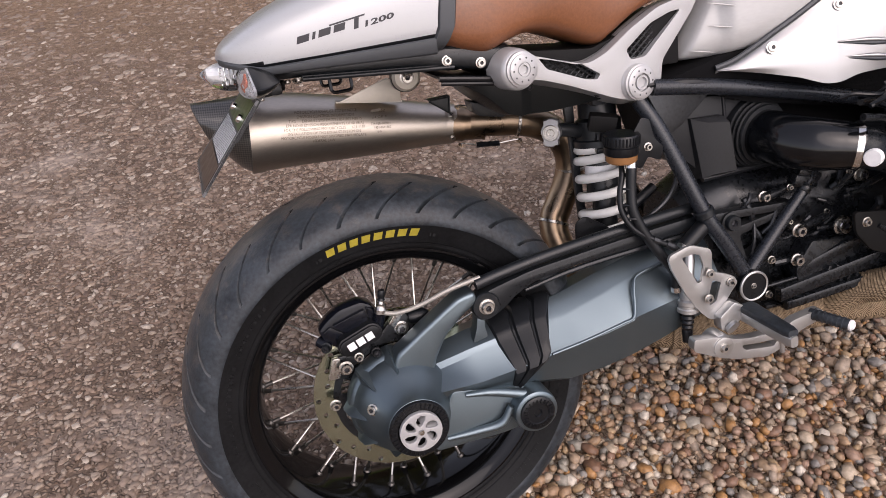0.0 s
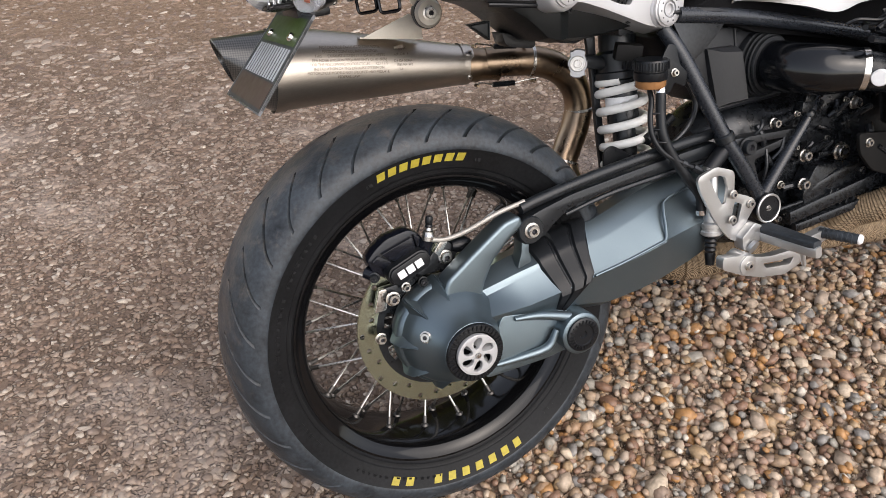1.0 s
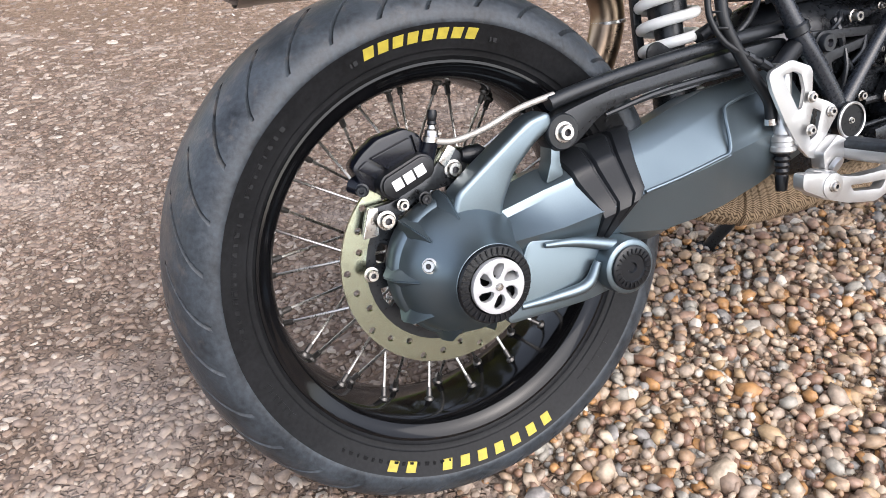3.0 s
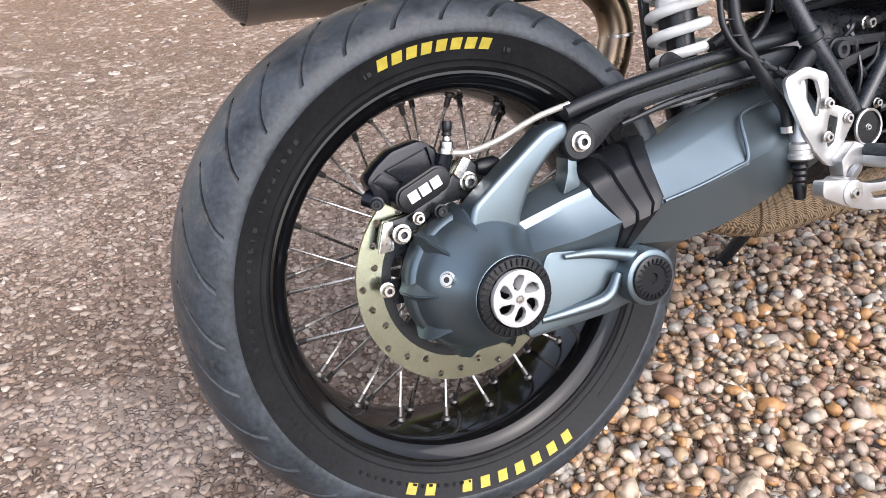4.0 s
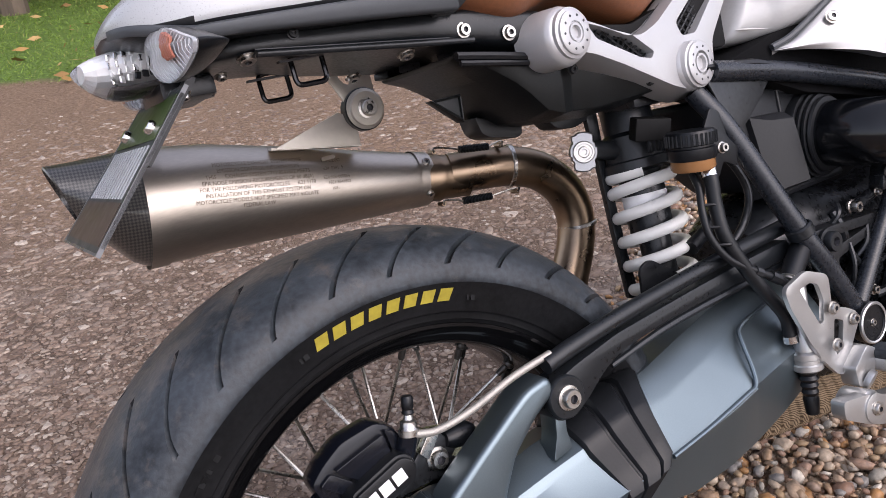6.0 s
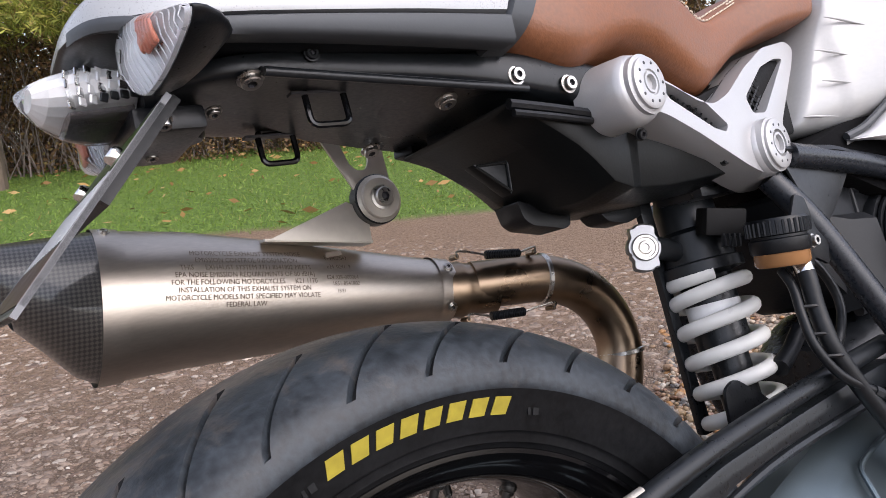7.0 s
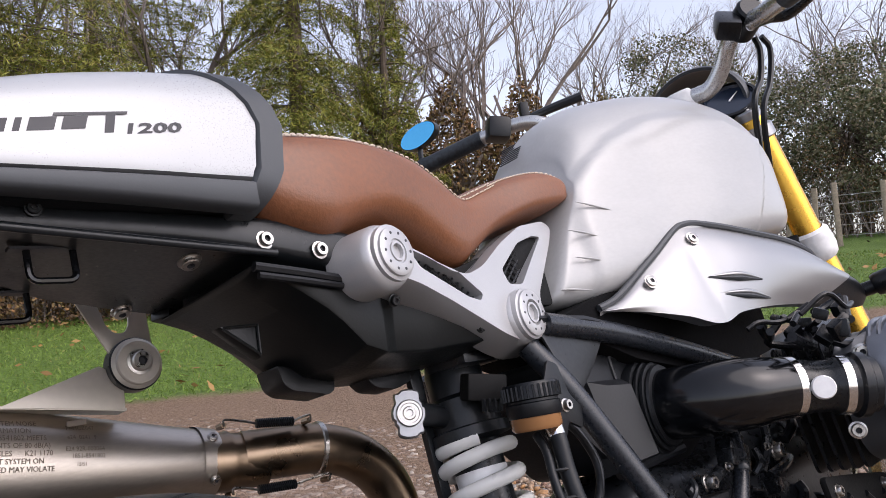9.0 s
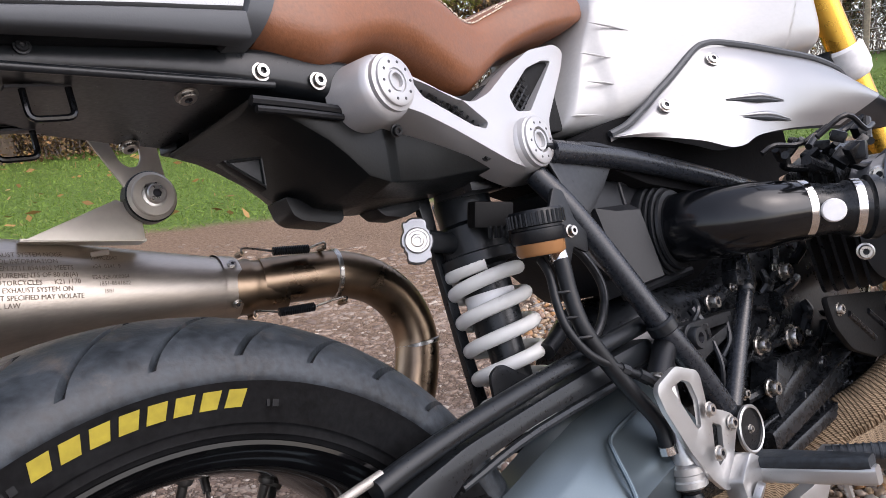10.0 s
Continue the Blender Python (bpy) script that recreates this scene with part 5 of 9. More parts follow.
    # fluid reservoir
    c = Vector((0.379, -0.094, 0.6))
    ax = Vector((0.05, -0.05, 1)).normalized()
    bm = bmesh.new()
    lathe(bm, [(0.0, 0.0), (0.021, 0.0), (0.0235, 0.003), (0.0235, 0.022)], c, ax, 36)
    res = part("brake_reservoir", bm, M_BROWNPOT, bike, "brown fluid reservoir with a black ribbed cap")
    bm = bmesh.new()
    lathe(bm, [(0.0245, 0.012), (0.0255, 0.014), (0.0255, 0.024), (0.0235, 0.025), (0.0235, 0.027), (0.0262, 0.028), (0.0262, 0.04), (0.0245, 0.0425), (0.0, 0.0425)], c, ax, 40)
    cap = part("reservoir_cap", bm, M_PLASTIC, res)
    _, u, v = frame_of(ax)
    for k in range(32):
        a = 2 * math.pi * k / 32
        bm = bmesh.new()
        o = c + ax * 0.034 + (u * math.cos(a) + v * math.sin(a)) * 0.0264
        tube(bm, [o - ax * 0.006, o + ax * 0.006], 0.0013, 5)
        part("cap_rib", bm, M_PLASTIC, cap)
    bm = plate(rounded([(0.402, 0.585), (0.398, 0.64), (0.412, 0.66), (0.425, 0.655), (0.432, 0.625), (0.446, 0.61), (0.44, 0.59), (0.42, 0.6), (0.41, 0.585)], 0.004), -0.1, -0.096, 0.001)
    part("reservoir_bracket", bm, M_PLASTIC, res)
    bolt(res, (0.42, -0.1, 0.615), 0.005)
    hose = bmesh.new()
    tube(hose, [(0.389, -0.1, 0.597), (0.387, -0.108, 0.59), (0.3825, -0.112, 0.56), (0.381, -0.118, 0.528), (0.394, -0.124, 0.492), (0.415, -0.128, 0.456), (0.4365, -0.133, 0.42), (0.437, -0.135, 0.391)], 0.0078, 14, 6)
    part("reservoir_hose", hose, M_BOOT, res)
    for p, d in (((0.3875, -0.106, 0.594), (-0.2, -0.3, -1)), ((0.437, -0.135, 0.394), (0.05, 0, -1))):
        bm = bmesh.new()
        lathe(bm, [(0.0066, -0.0045), (0.0088, -0.004), (0.0088, 0.004), (0.0066, 0.0045)], p, d, 18)
        part("hose_clip", bm, M_CHROME, res, "bright steel hose clip")
    bm = bmesh.new()
    tube(bm, [(0.38, -0.09, 0.596), (0.3755, -0.1, 0.58), (0.366, -0.108, 0.556), (0.3645, -0.114, 0.53), (0.3775, -0.122, 0.502), (0.404, -0.13, 0.482), (0.436, -0.134, 0.462), (0.45, -0.137, 0.449)], 0.0042, 10, 6)
    line = part("brake_line", bm, M_BOOT, res, "black sheathed brake line")
    for p, q, r in (((0.404, -0.13, 0.482), (0.412, -0.131, 0.477), 0.0055), ((0.424, -0.1325, 0.4705), (0.436, -0.134, 0.462), 0.0062), ((0.436, -0.134, 0.462), (0.446, -0.136, 0.452), 0.0048)):
        bm = bmesh.new()
        tube(bm, [p, q], r, 8)
        part("line_union", bm, M_CASTING, line)
    for f in (0.32, 0.52, 0.68):
        bm = bmesh.new()
        o = Vector((0.381, -0.1, 0.6)).lerp(Vector((0.378, -0.126, 0.48)), f)
        tube(bm, [o + Vector((-0.0125, 0.002, 0.002)), o + Vector((0, -0.0085, 0)), o + Vector((0.011, 0.0, -0.002))], 0.0018, 6, 4)
        part("cable_tie", bm, M_BOOT, line)
    bm = bmesh.new()
    tube(bm, [(0.452, -0.06, 0.61), (0.47, -0.07, 0.585), (0.4815, -0.074, 0.55), (0.463, -0.078, 0.521), (0.4305, -0.08, 0.5), (0.402, -0.08, 0.491)], 0.0046, 10, 6)
    part("breather_hose", bm, M_CASTING, res)
    bm = bmesh.new()
    tube(bm, [(0.4, -0.05, 0.505), (0.43, -0.045, 0.515), (0.46, -0.04, 0.53)], [0.009, 0.008, 0.008], 12)
    part("hose_union", bm, M_PLASTIC, res)


def make_tail():
    rail = bmesh.new()
    st = blend([(-0.1, 0.796, -0.1, 0.81, 0.05, 4, 0), (-0.06, 0.797, -0.06, 0.816, 0.068, 5, 0), (0.02, 0.79, 0.02, 0.814, 0.074, 5, 0), (0.1, 0.782, 0.1, 0.812, 0.077, 5, 0), (0.16, 0.77, 0.165, 0.808, 0.081, 5, 0), (0.225, 0.755, 0.23, 0.796, 0.084, 5, 0)], 3)
    loft(rail, hull(st, 40))
    sub = part("subframe", rail, M_SATIN_BLACK, bike, "black steel tail subframe", 35)
    bolt(sub, (0.141, -0.0785, 0.787), 0.0056, h=0.005, mat=M_STEEL)
    bolt(sub, (0.186, -0.0835, 0.777), 0.0056, h=0.005, mat=M_STEEL)
    for x, y, z in ((0.089, -0.058, 0.7785), (-0.057, -0.066, 0.797)):
        bolt(sub, (x, y, z), 0.0068, (0, -0.35, -1), h=0.005)
    bolt(sub, (-0.068, -0.02, 0.792), 0.0045, (0, -0.35, -1), h=0.004)
    bolt(sub, (-0.0165, -0.0735, 0.809), 0.0042, h=0.003, mat=M_SATIN_BLACK)
    bolt(sub, (0.0905, 0.068, 0.777), 0.0068, (0, -0.35, -1), h=0.005)
    # flat under-sheet with stepped edges
    def sheet_z(x, y):
        return 0.797 - 0.1 * (x + 0.05) - 0.02 * (y + 0.075)
    outline = [(-0.052, -0.0765), (-0.064, 0.0), (-0.028, 0.0162), (0.025, 0.0556), (0.082, 0.0745), (0.142, 0.09), (0.176, 0.113), (0.165, 0.085), (0.172, 0.078), (0.162, 0.055), (0.152, 0.05), (0.15, 0.03), (0.162, 0.022), (0.156, 0.0), (0.143, -0.006), (0.14, -0.03), (0.15, -0.036), (0.15, -0.0765)]
    bm = bmesh.new()
    loft(bm, [[(x, y, sheet_z(x, y) + h) for x, y in outline] for h in (0.0, 0.004)])
    part("under_sheet", bm, M_SATIN_BLACK, sub, smooth=30)
    bm = bmesh.new()
    tube(bm, [(-0.052, -0.0775, sheet_z(-0.05, -0.077)), (0.15, -0.0775, sheet_z(0.15, -0.077))], 0.0032, 10)
    part("folded_edge", bm, M_SATIN_BLACK, sub)
    for x, y, w, d in ((0.145, 0.03, 0.02, 0.03), (0.155, -0.03, 0.02, 0.025), (0.14, 0.08, 0.03, 0.022)):
        bm = bmesh.new()
        box(bm, (x, y, sheet_z(x, y) - 0.004), (w, d, 0.008), pose(0, 0, 0, 0, 8, 20))
        bevelled(bm, 0.002)
        part("tray_step", bm, M_PLASTIC, sub)
    # moulded tray under the seat: bright upper facets, a crease that drops and runs ahead, a flat underside
    bm = bmesh.new()
    rows = [(0.126, 0.768, -0.078, -0.076, 0.7645, -0.05, 0.762), (0.149, 0.764, -0.08, -0.077, 0.7555, -0.04, 0.752), (0.166, 0.759, -0.081, -0.0775, 0.7455, -0.038, 0.741), (0.187, 0.753, -0.082, -0.078, 0.731, -0.036, 0.7185), (0.2, 0.75, -0.082, -0.078, 0.719, -0.035, 0.7065), (0.219, 0.746, -0.082, -0.0765, 0.699, -0.034, 0.692), (0.241, 0.743, -0.081, -0.0745, 0.6915, -0.034, 0.686), (0.258, 0.74, -0.075, -0.0655, 0.6915, -0.034, 0.684), (0.29, 0.733, -0.076, -0.068, 0.689, -0.032, 0.681), (0.338, 0.723, -0.077, -0.07, 0.6905, -0.03, 0.682), (0.436, 0.705, -0.07, -0.062, 0.693, -0.028, 0.687)]
    loft(bm, [[(x, ya, zt), (x, yb, zb), (x + 0.003, yc, zc), (x + 0.003, 0.055, zc + 0.002), (x, 0.075, zb), (x, 0.078, zt)] for x, zt, ya, yb, zb, yc, zc in rows])
    bmesh.ops.recalc_face_normals(bm, faces=bm.faces[:])
    edges = [e for e in bm.edges if len(e.link_faces) == 2 and e.calc_face_angle(0) > 0.2]
    bmesh.ops.bevel(bm, geom=edges, offset=0.0035, segments=2, profile=0.6, affect="EDGES", clamp_overlap=True)
    tray = part("seat_tray", bm, M_TRAY, bike, "black moulded tray under the seat", 40)
    for pts, w in (([(0.126, -0.081, 0.7655), (0.165, -0.083, 0.759), (0.206, -0.084, 0.7515)], 0.0042), ([(0.128, -0.082, 0.7585), (0.165, -0.084, 0.7525), (0.2, -0.085, 0.7465)], 0.003), ([(0.256, -0.079, 0.7425), (0.3, -0.08, 0.733), (0.43, -0.075, 0.7065)], 0.004)):
        bm = bmesh.new()
        tube(bm, pts, w, 8, 5)
        part("tray_rib", bm, M_PLASTIC, tray)
    bm = plate([(0.116, 0.733), (0.15, 0.7335), (0.1475, 0.706)], -0.036, -0.022, 0.0012)
    gus = part("tray_gusset", bm, M_TRAY, tray, smooth=30)
    for a, b in (((0.119, 0.7315), (0.1475, 0.7318)), ((0.148, 0.731), (0.146, 0.709)), ((0.118, 0.7305), (0.1465, 0.7085))):
        bm = bmesh.new()
        tube(bm, [(a[0], -0.037, a[1]), (b[0], -0.037, b[1])], 0.0012, 6)
        part("gusset_edge", bm, M_TRAY, gus)
    bm = plate(rounded([(0.196, 0.708), (0.2, 0.69), (0.208, 0.6835), (0.245, 0.675), (0.252, 0.678), (0.254, 0.69), (0.23, 0.696)], 0.004), 0.02, 0.055, 0.002)
    part("tray_foot", bm, M_PLASTIC, tray)
    bm = plate(rounded([(0.29, 0.685), (0.3, 0.674), (0.325, 0.669), (0.345, 0.674), (0.36, 0.686)], 0.005), 0.02, 0.05, 0.003)
    part("tray_foot", bm, M_PLASTIC, tray)
    for p in ((0.252, -0.083, 0.7325), (0.357, -0.077, 0.703)):
        bolt(tray, p, 0.0045, (0, -1, -0.3), mat=M_SATIN_BLACK, h=0.004)
    # square luggage loops
    for cx, cy in ((-0.001, -0.048), (-0.002, 0.045)):
        cz = sheet_z(cx, cy)
        w, h = 0.0142, 0.0225
        loop_pts = [(cx + a, cy + 0.1 * b, cz + b) for a, b in rounded([(-w, 0.004), (w, 0.004), (w, -h), (-w, -h)], 0.006, 4)]
        bm = bmesh.new()
        tube(bm, loop_pts + loop_pts[:2], 0.0024, 8, 0, False)
        part("luggage_loop", bm, M_GLOSS_BLACK, sub, "black wire luggage loop")
        # flat dark box paints the shade of the slot; nothing is cut
        bm = bmesh.new()
        box(bm, (cx, cy, cz - 0.0005), (0.05, 0.008, 0.002))
        part("loop_slot", bm, M_PRINT_AND_RECESS, sub)


def cowl_ring(x_of, grow, w, zl, zt, p=2.7, n=40):
    ring = []
    for k in range(n):
        a = 2 * math.pi * k / n
        c, s = math.cos(a), math.sin(a)
        q = p if s > 0 else 6.0
        c, s = math.copysign(abs(c) ** (2 / q), c), math.copysign(abs(s) ** (2 / q), s)
        f = (1 + s) / 2
        ring.append((x_of(f), (w + grow) * c, (zl - grow) + (zt - zl + 2 * grow) * f))
    return ring


def make_cowl():
    shape = [(-0.153, 0.834, 0.838, 0.02), (-0.149, 0.83, 0.846, 0.045), (-0.138, 0.823, 0.856, 0.07), (-0.113, 0.816, 0.871, 0.089), (-0.075, 0.813, 0.8885, 0.1), (-0.01, 0.809, 0.91, 0.105), (0.05, 0.807, 0.9235, 0.107), (0.085, 0.806, 0.929, 0.107)]
    sm = blend(shape, 4)
    rings = [cowl_ring(lambda f, x=x: x, 0, w, zl, zt) for x, zl, zt, w in sm]
    edge = lambda f: 0.112 + 0.026 * math.sin(math.pi * min(1, f * 1.05)) - 0.022 * f ** 3
    rings.append(cowl_ring(edge, 0, 0.107, 0.806, 0.932))
    bm = bmesh.new()
    loft(bm, rings)
    cowl = part("tail_cowl", bm, M_COWL, bike, "pearl white hump-backed tail cowl", 50)
    # grey lower and front trim
    cowl.data.materials.append(M_PLASTIC)
    for p in cowl.data.polygons:
        if p.normal.z < -0.25:
            p.material_index = 1
    bm = bmesh.new()
    for sgn in (-1, 1):
        prof = []
        for x, zl, zt, w in sm[3:] + [(0.112, 0.806, 0.932, 0.107), (0.122, 0.806, 0.932, 0.107)]:
            g = w + 0.003
            t = max(0.0, min(1.0, (x + 0.13) / 0.25))
            zt_ = 0.8222 + 0.014 * max(0.0, min(1.0, (-0.1 - x) / 0.05))
            zb_ = 0.8128 - 0.0118 * t ** 1.3 + 0.016 * max(0.0, min(1.0, (-0.1 - x) / 0.05))
            prof.append([(x, sgn * g * 0.97, zt_), (x, sgn * g, zt_ - 0.002), (x, sgn * g, zb_ + 0.003), (x, sgn * g * 0.97, zb_), (x, sgn * g * 0.8, zb_ + 0.002), (x, sgn * g * 0.8, zb_ + 0.006)])
        loft(bm, prof)
    tr = part("cowl_trim", bm, M_TRIM, bike, "matt grey cowl trim band", 50)
    bm = bmesh.new()
    e2 = lambda f: 0.131 + 0.026 * math.sin(math.pi * min(1, f * 1.05)) - 0.016 * f ** 3
    e0 = lambda f: edge(f) - 0.001
    loft(bm, [cowl_ring(e0, 0.0005, 0.107, 0.806, 0.932), cowl_ring(edge, 0.003, 0.107, 0.804, 0.932), cowl_ring(e2, 0.003, 0.107, 0.8035, 0.932), cowl_ring(lambda f: e2(f) + 0.003, -0.001, 0.106, 0.805, 0.931)])
    part("front_band", bm, M_TRIM, tr, smooth=50)
    # writing on the side: the number is lettered, the name is plain bars
    def on_side(bm, x0, z0, ang=0.135):
        for v in bm.verts:
            x, z = x0 + v.co.x, z0 + v.co.y + ang * v.co.x
            xs = [q[0] for q in sm]
            zl, zt, w = (np.interp(x, xs, [q[i] for q in sm]) for i in (1, 2, 3))
            k = abs(2 * (z - zl) / (zt - zl) - 1)
            v.co = Vector((x, -w * max(0.05, 1 - k ** 2.7) ** (1 / 2.7) - 0.0009, z))
        return bm
    part("number_lettering", on_side(text_mesh("1200", 0.0098, 0.0003, 0.12, 2.1), 0.031, 0.8495), M_PRINT_AND_RECESS, cowl, smooth=0)
    for x, w in ((-0.053, 0.0155), (-0.0335, 0.004), (-0.0255, 0.0155), (-0.006, 0.0145)):
        bm = bmesh.new()
        h = 0.0085
        strokes = ((0, 0, w, h), )
        for a, b, c, d in strokes:
            bm.faces.new([bm.verts.new((a + i * c + 0.3 * (b + j * d), b + j * d, 0)) for i, j in ((0, 0), (1, 0), (1, 1), (0, 1))])
        part("name_bar", on_side(bm, x, 0.8425 + 0.135 * (x + 0.053)), M_PRINT_AND_RECESS, cowl, smooth=0)
    for pts in ([(-0.03, 0.0, 0), (0.016, 0.0, 0), (0.0166, 0.002, 0), (-0.0294, 0.002, 0)], [(0.0, -0.0125, 0), (0.006, -0.0125, 0), (0.0085, 0, 0), (0.0025, 0, 0)]):
        bm = bmesh.new()
        bm.faces.new([bm.verts.new(p) for p in pts])
        part("name_bar", on_side(bm, 0.02, 0.8615), M_PRINT_AND_RECESS, cowl, smooth=0)


def make_seat():
    low = [(0.141, 0.803), (0.168, 0.7905), (0.197, 0.7835), (0.226, 0.793), (0.254, 0.8005), (0.284, 0.7975), (0.321, 0.784), (0.368, 0.7655), (0.392, 0.7745), (0.432, 0.799), (0.487, 0.8185), (0.548, 0.831), (0.568, 0.839)]
    up = [(0.147, 0.879), (0.176, 0.8835), (0.21, 0.8855), (0.245, 0.885), (0.285, 0.88), (0.32, 0.873), (0.356, 0.8605), (0.392, 0.847), (0.428, 0.857), (0.477, 0.873), (0.53, 0.881), (0.565, 0.874), (0.578, 0.858)]
    wid = [0.097, 0.101, 0.103, 0.101, 0.098, 0.093, 0.084, 0.073, 0.069, 0.07, 0.076, 0.078, 0.07]
    st = blend([(*l, *u, w, 3.7, 0.0) for l, u, w in zip(low, up, wid)], 5)
    bm = bmesh.new()
    rings = hull(st, 44)
    loft(bm, rings)
    seat = part("seat", bm, M_LEATHER, bike, "brown leather saddle with pale stitching", 60)
    # padded back against the hump
    bm = bmesh.new()
    st2 = blend([(0.15, 0.855, 0.115, 0.925, 0.092, 3, 0), (0.163, 0.855, 0.128, 0.927, 0.09, 3, 0), (0.172, 0.858, 0.137, 0.92, 0.082, 3, 0)], 3)
    loft(bm, hull(st2, 36))
    part("back_pad", bm, M_LEATHER, seat, smooth=60)
    # stitches along the seams
    def stitches(k0, s0, s1, name="seam_thread", off=0.0):
        bm = bmesh.new()
        line = [Vector(rings[i][k0]) for i in range(s0, s1)]
        cen = [Vector((st[i][0] + st[i][2], 0, st[i][1] + st[i][3])) / 2 for i in range(s0, s1)]
        for i in range(len(line) - 1):
            L = (line[i + 1] - line[i]).length
            m = max(1, round(L / 0.0062))
            for j in range(m):
                a, b = line[i].lerp(line[i + 1], (j + 0.12) / m), line[i].lerp(line[i + 1], (j + 0.82) / m)
                n = (line[i] - cen[i]).normalized() * 0.0008
                tube(bm, [a + n, (a + b) / 2 + n * 2, b + n], 0.0008, 5)
        part(name, bm, M_THREAD, seat)
    for k in (16, 18):
        stitches(k, 3, 44)
    stitches(17, 42, 56)
    # quilted diamond seams on top
    for i0 in range(4, 34, 5):
        bm = bmesh.new()
        for k in range(7, 15):
            for sgn in (1, -1):
                i = i0 + ((k - 7) * sgn if sgn > 0 else 8 - (k - 7))
                j = i + sgn
                if 0 <= i < len(rings) and 0 <= j < len(rings):
                    p, q = Vector(rings[i][k]), Vector(rings[j][k + 1])
                    for t in (0.05, 0.38, 0.7):
                        tube(bm, [p.lerp(q, t) + Vector((0, 0, 0.0008)), p.lerp(q, t + 0.22) + Vector((0, 0, 0.0008))], 0.0008, 5)
        part("quilt_seam", bm, M_THREAD, seat)


make_shock()
make_tail()
make_cowl()
make_seat()


# ---- lamps and plate at the tail ----
def lens_body(bm, base, tip, r, ratio, n=20, bulge=0.9):
    base, tip = Vector(base), Vector(tip)
    d, u, v = frame_of(tip - base)
    L = (tip - base).length
    rings = []
    for f, k in ((0, 0.9), (0.06, 1), (0.3, 0.97), (0.55, 0.82), (0.78, 0.55), (0.93, 0.26), (1.0, 0.04)):
        rings.append([base + d * L * f + (u * math.cos(2 * math.pi * i / n) * r + v * math.sin(2 * math.pi * i / n) * r * ratio) * k for i in range(n)])
    return loft(bm, rings)


